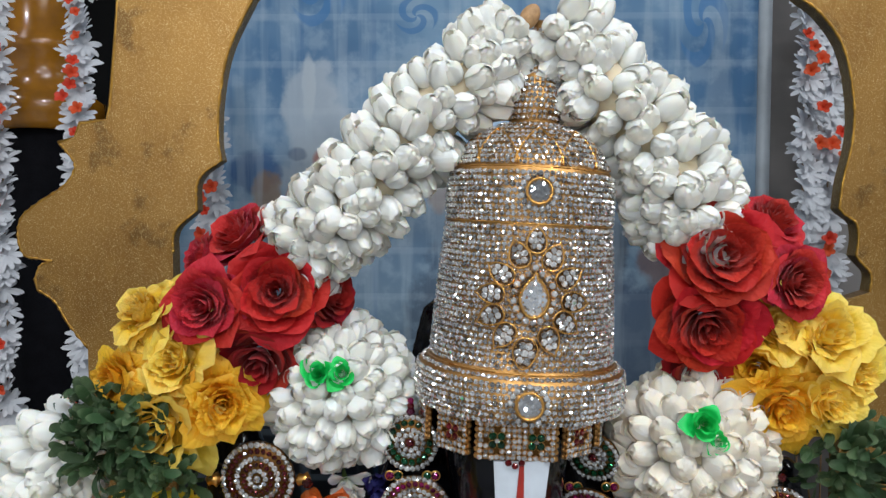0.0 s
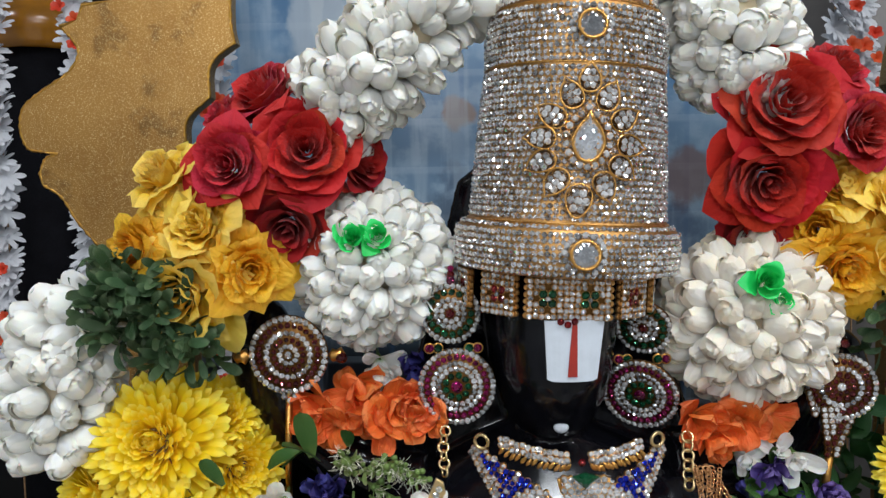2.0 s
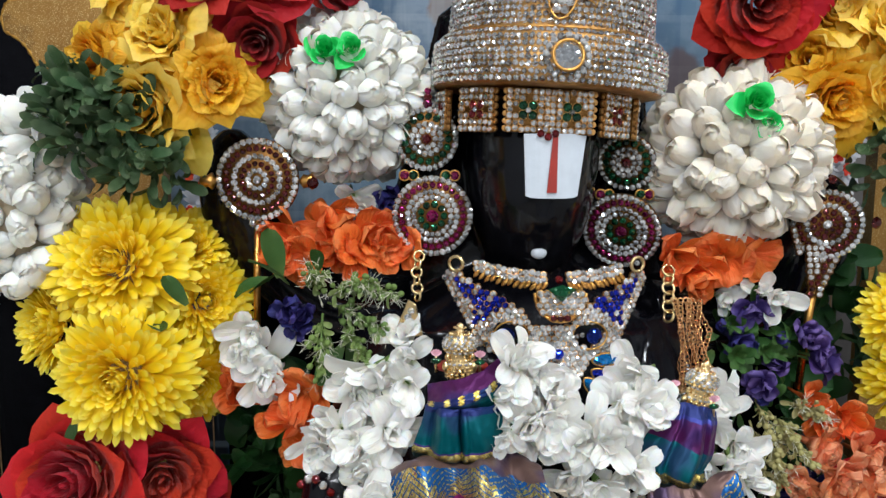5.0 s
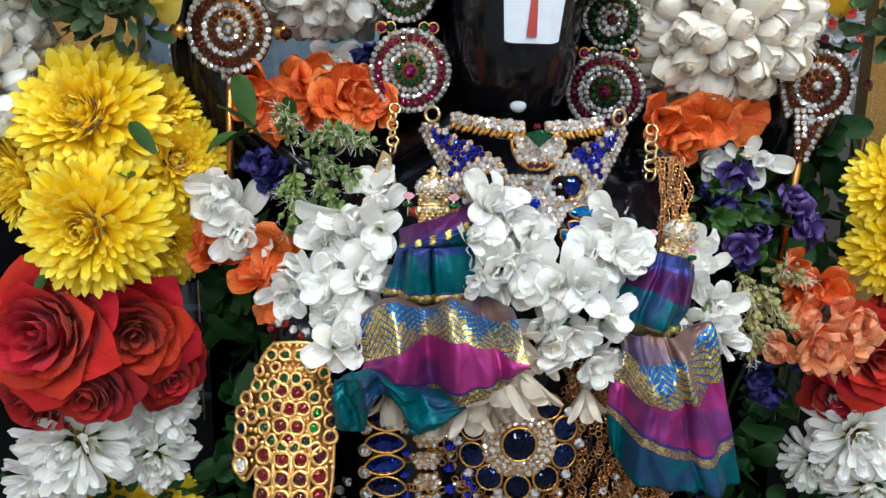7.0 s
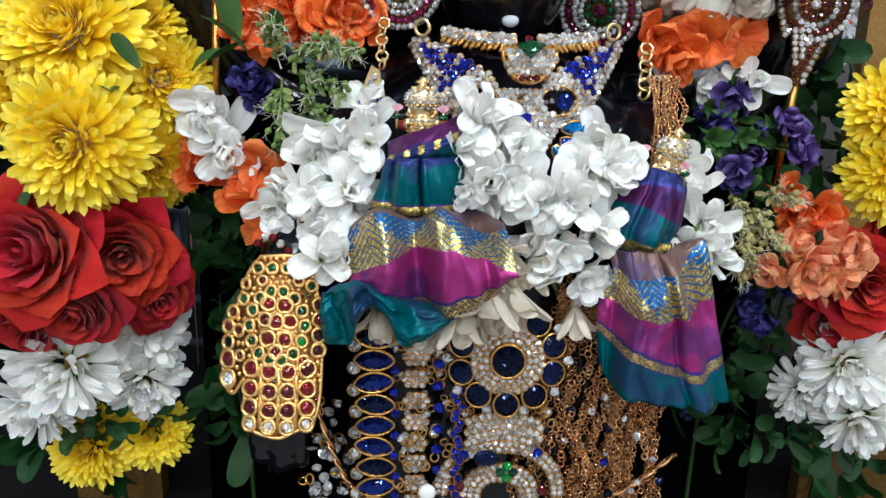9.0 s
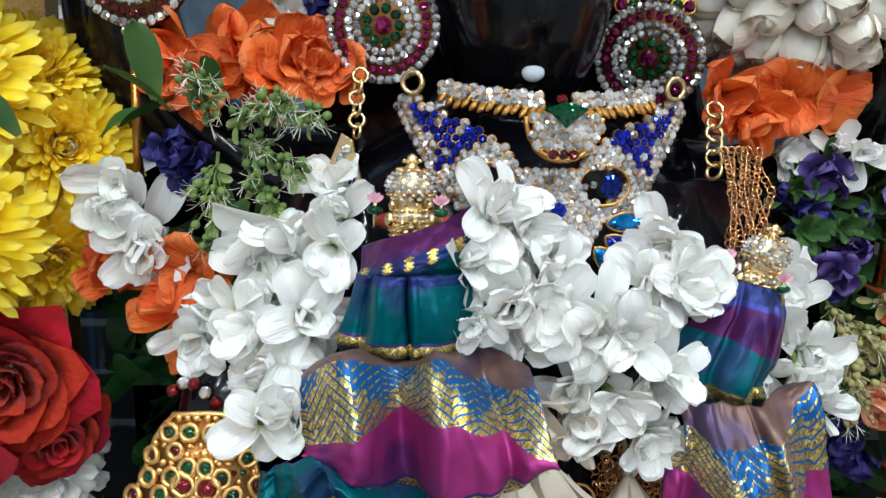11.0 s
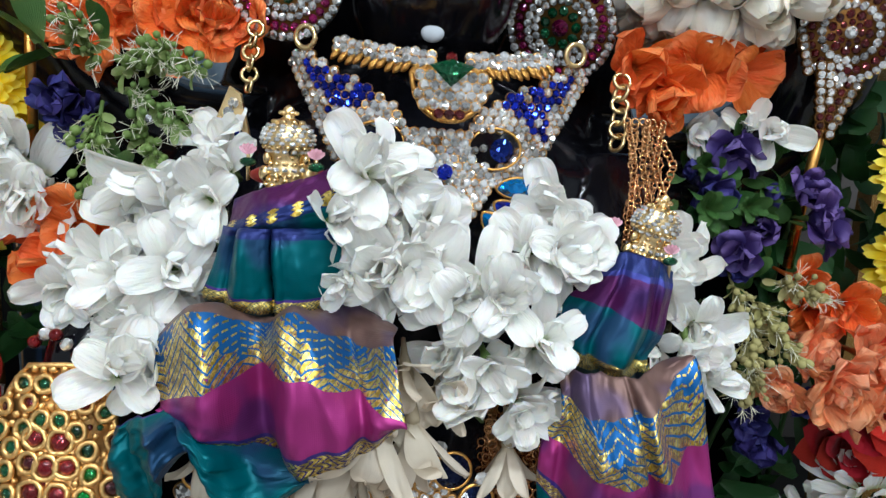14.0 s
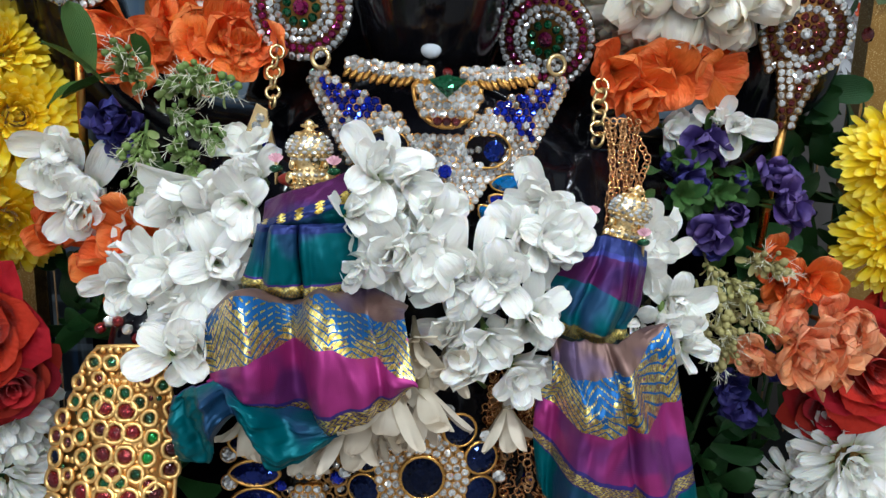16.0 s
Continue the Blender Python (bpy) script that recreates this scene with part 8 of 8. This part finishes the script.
# ---- jewels below the cloths ----
belly = thing("blue_stone_necklace", (-0.02, 0.455, 0.86), "long necklace of blue lens-shaped stones in gilt settings with clear clusters", "necklace")
for k in range(9):
    z = 0.976 - 0.0153 * k
    y = 0.448 + 0.0016 * k
    at = Vector((-0.0295 - 0.0005 * (k % 3), y, z))
    m = Matrix.Translation(at) @ pose(0, 0, 0, 90, 0, 0) @ Matrix.Rotation(0.06 * ((k * 7) % 5 - 2), 4, "Z")
    heap = Heap()
    heap.add(LENS, m @ Matrix.Diagonal((0.0115, 0.0125, 0.011, 1)))
    heap.part("blue_stone", NAVY if k % 3 == 0 else ROYAL, belly)
    part("bezel", tube(bmesh.new(), [m @ Vector((0.0122 * math.cos(t), 0.0066 * math.sin(t) * abs(math.sin(t)) ** 0.35, 0.0)) for t in [2 * math.pi * i / 24 for i in range(24)]], 0.0010, 6, True), GOLD, belly)
    stone(belly, ROUND_FINE, CLEAR, at + Vector((-0.0125, 0.001, -0.0055)), (0, -1, 0.1), 0.0037, k, "clear_stone")
    bezel(belly, at + Vector((-0.0125, 0.0012, -0.0055)), (0, -1, 0.1), 0.0037, 0.0006)
    if k:
        clear, cells = Heap(), Heap()
        for j in range(3):
            for i in range(-2, 3):
                dx, dz = i * 0.0043 + 0.002 * (j % 2), (j - 1) * 0.0037
                if dx * dx / 0.0105 ** 2 + dz * dz / 0.0056 ** 2 > 1:
                    continue
                q = at + Vector((0.0255 + dx, 0.002, dz + 0.002))
                cells.add(CELL, facing(q, (0, -1, 0.1), 0, 0.0027))
                clear.add(ROUND, facing(q, (0, -1, 0.1 + 0.1 * i), i + j, 0.0020))
        cl = cells.part("cluster_setting", GOLD, belly)
        clear.singles("stone", CLEAR, cl)
        stone(belly, ROUND, SAPPHIRE, at + Vector((0.0125, -0.0005, -0.0060)), (0, -1, 0), 0.0030, k, "small_blue_stone")
        stone(belly, ROUND, SAPPHIRE, at + Vector((0.0395, 0.001, -0.002)), (0, -1, 0), 0.0036, k, "small_blue_stone")
stone(belly, CABOCHON, PEARL, (0.0035, 0.452, 0.870), (0, -1, 0.2), 0.0058, 0, "pearl", "large white pearl", True)

flower_brooch = thing("round_brooch", (0.047, 0.44, 0.94), "round brooch of dark blue stones about a clear ring", "brooch")
hub = Vector((0.0505, 0.441, 0.965))
stone(flower_brooch, ROUND_FINE, NAVY, hub, (0, -1, 0.1), (0.0100, 0.0100, 0.006), 0.2, "centre_stone", "large dark blue round stone")
bezel(flower_brooch, hub, (0, -1, 0.1), 0.0102, 0.0011)
cells, clear = Heap(), Heap()
for r, n in ((0.0130, 18), (0.0168, 24), (0.0205, 28)):
    for i in range(n):
        t = 2 * math.pi * (i + 0.5 * (r > 0.018)) / n
        q = hub + Vector((r * math.cos(t), 0.0015, r * math.sin(t)))
        cells.add(CELL, facing(q, (0, -1, 0.1), 0, 0.0027))
        clear.add(ROUND, facing(q, (0.2 * math.sin(9 * t), -1, 0.1), i, 0.0020))
ringpart = part("ring_setting", ring(bmesh.new(), facing(hub + Vector((0, 0.0048, 0)), (0, -1, 0.1)), 0.0185, 0.0020, 40, 8), GOLD, flower_brooch)
# settings in dimmer gold, for the weaker light low down
cells.singles("setting", MIDGOLD, ringpart)
clear.singles("stone", CLEAR, ringpart)
for k in range(10):
    t = radians(18 + 36 * k)
    q = hub + Vector((0.0290 * math.cos(t), 0.001 + 0.003 * abs(math.cos(t)), 0.0285 * math.sin(t)))
    stone(flower_brooch, ROUND_FINE, NAVY, q, (0.3 * math.cos(t), -1, 0.1), (0.0074, 0.0074, 0.005), k, "blue_stone")
    bezel(flower_brooch, q, (0.3 * math.cos(t), -1, 0.1), 0.0077, 0.0009)
    q2 = hub + Vector((0.0365 * math.cos(t + 0.31), 0.003, 0.0345 * math.sin(t + 0.31)))
    stone(flower_brooch, ROUND, CLEAR, q2, (0, -1, 0), 0.0032, k, "clear_stone")

strip = thing("blue_stone_strip", (0.018, 0.452, 0.85), "strip of small sapphire stones in gilt settings between the necklaces", "necklace")
cells, blue = Heap(), Heap()
for k in range(26):
    q = (0.0225 + 0.0026 * math.sin(k * 1.9) - 0.0008 * (k % 3), 0.4515 + 0.0004 * (k % 5), 0.945 - 0.0038 * k)
    cells.add(CELL, facing(q, (0.1, -1, 0.1), 0, 0.0031))
    blue.add(ROUND, facing(q, (0.1 * math.sin(k), -1, 0.1), k, 0.0026))
cells.singles("setting", GOLD, strip)
blue.singles("stone", SAPPHIRE, strip)
filigree = thing("gilt_filigree", (0.01, 0.456, 0.92), "gilt openwork with small clear stones on dark cloth", "ornament", "filigree between the necklaces")
r = random.Random(71)
loops, clear = Heap(), Heap()
RINGLET = template(ring(bmesh.new(), Matrix(), 1.0, 0.26, 12, 5))
for x0, x1, z0, z1, count in ((-0.020, 0.024, 0.966, 0.990, 44), (-0.018, 0.018, 0.850, 0.955, 70), (0.022, 0.082, 0.915, 0.932, 40), (0.000, 0.018, 0.945, 0.968, 20)):
    for k in range(count):
        q = (r.uniform(x0, x1), 0.4555 + r.uniform(-0.001, 0.002), r.uniform(z0, z1))
        if k % 3:
            loops.add(RINGLET, facing(q, toward(r, 0.4), 0, r.uniform(0.0020, 0.0034)))
        else:
            clear.add(ROUND, facing(q, toward(r, 0.3), k, r.uniform(0.0018, 0.0026)))
# the falling light is put into the colour: dimmer gold loops
loops.singles("loop", MIDGOLD, filigree, smooth=True)
clear.singles("stone", CLEAR, filigree)

pendant = thing("arched_pendant", (0.05, 0.45, 0.82), "gilt pendant with arches of clear stones and a green clover", "pendant")
cells, clear, dark = Heap(), Heap(), Heap()
hub = Vector((0.050, 0.4475, 0.868))
for r in (0.014, 0.018, 0.022, 0.034, 0.038):
    n = int(math.pi * r / 0.0042)
    for i in range(n + 1):
        t = math.pi * i / n
        q = hub + Vector((r * 1.05 * math.cos(t), 0.0015 + 0.02 * abs(math.cos(t)) * r / 0.04 * 0.4, r * math.sin(t)))
        cells.add(CELL, facing(q, (0.3 * math.cos(t), -1, 0.1), 0, 0.0029))
        clear.add(ROUND, facing(q, (0.3 * math.cos(t), -1, 0.1 + 0.2 * math.sin(7 * t)), i, 0.0021))
for j in range(5):
    for i in range(-5, 6):
        q = hub + Vector((i * 0.0043 + 0.002 * (j % 2), 0.003, 0.042 + 0.0038 * j - 0.0006 * i * i * 0.3))
        cells.add(CELL, facing(q, (0, -1, 0.1), 0, 0.0029))
        clear.add(ROUND, facing(q, (0.1 * (i % 3 - 1), -1, 0.1), i, 0.0021))
# dimmer gold again, as less light reaches the pendant
cells.singles("setting", MIDGOLD, pendant)
clear.singles("stone", CLEAR, pendant)
for dx, dz in ((0, 0.0040), (0, -0.0040), (0.0040, 0), (-0.0040, 0)):
    stone(pendant, ROUND, EMERALD if dx else BRIGHTGREEN, hub + Vector((0.003 + dx, -0.003, 0.0215 + dz)), (0, -1, 0.1), 0.0032, 0, "green_stone")
stone(pendant, CABOCHON, NAVY, hub + Vector((-0.010, -0.001, 0.030)), (0, -1, 0.1), (0.008, 0.0055, 0.004), 0, "dark_stone", "black oval stone", True)
for dx, dz, mat in ((-0.026, 0.010, GARNET), (0.026, 0.008, RUBY), (-0.024, 0.032, SAPPHIRE), (0.022, 0.034, SAPPHIRE)):
    stone(pendant, ROUND, mat, hub + Vector((dx, -0.001, dz)), (0, -1, 0.1), 0.0034, 0)

# massed copper-gold chains and hanging stones on the other side
mass = thing("chain_bundle", (0.12, 0.475, 0.80), "massed copper-gold chains with a few hanging clear stones", "chain")
r = random.Random(33)
LINK = template(ring(bmesh.new(), Matrix(), 1.0, 0.30, 10, 5))
heap = Heap()
for strand in range(60):
    x0 = 0.084 + 0.00125 * strand + r.uniform(-0.004, 0.004)
    z_top, z_low = 1.01 - 0.0011 * strand, 0.80
    y0 = 0.471 + 0.0003 * strand + r.uniform(-0.012, 0.009)
    sway = r.uniform(-0.035, 0.02)
    k = 0
    z = z_top
    while z > z_low:
        t = (z_top - z) / (z_top - z_low)
        q = Vector((x0 + sway * math.sin(2.6 * t) + r.uniform(-0.0016, 0.0016) + 0.005 * math.sin(44 * z + strand * 2.3) + 0.004 * math.sin(95 * z + strand * 4.1), y0 + r.uniform(-0.001, 0.001), z))
        heap.add(LINK, facing(q, toward(r, 0.8), r.uniform(0, 6), r.uniform(0.0013, 0.0023)))
        z -= 0.0032
        k += 1
heap.part("chains", ROSEGOLD, mass, smooth=True, stuff=True)
for k in range(40):
    at = (r.uniform(0.09, 0.175), r.uniform(0.462, 0.474), r.uniform(0.83, 0.965))
    mat = r.choice((CLEAR, CLEAR, CLEAR, SAPPHIRE, NAVY))
    stone(mass, ROUND_FINE, mat, at, toward(r, 0.5), r.uniform(0.0020, 0.0034), k, "hanging_stone")
strap = thing("rope_chain", (0.1, 0.46, 0.84), "twisted copper-gold cord looping between the jewels", "chain", "gilt cords between the jewels")
for path in ([(-0.075, 0.485, 0.925), (-0.062, 0.478, 0.890), (-0.048, 0.470, 0.865), (-0.02, 0.465, 0.845)], [(0.17, 0.478, 0.885), (0.14, 0.468, 0.868), (0.11, 0.462, 0.855), (0.08, 0.460, 0.84)]):
    pts = spline(path, 10)
    for off in (0, math.pi):
        part("strand", tube(bmesh.new(), [q + Vector((0.0012 * math.cos(i * 0.9 + off), 0.0012 * math.sin(i * 0.9 + off), 0)) for i, q in enumerate(pts)], 0.0014, 6), ROSEGOLD, strap)
side_beads = thing("crystal_cluster", (-0.06, 0.49, 0.85), "hanging cluster of clear crystals and gilt rings", "beads")
for k in range(46):
    at = (-0.066 + r.uniform(-0.016, 0.016), 0.490 + r.uniform(-0.006, 0.006), r.uniform(0.84, 0.915))
    if k % 3:
        stone(side_beads, ROUND_FINE, CLEAR, at, toward(r, 0.7), r.uniform(0.0026, 0.0048), k, "crystal")
    else:
        part("ring", ring(bmesh.new(), facing(at, toward(r, 0.8)), 0.0034, 0.0008, 12, 5), GOLD, side_beads)
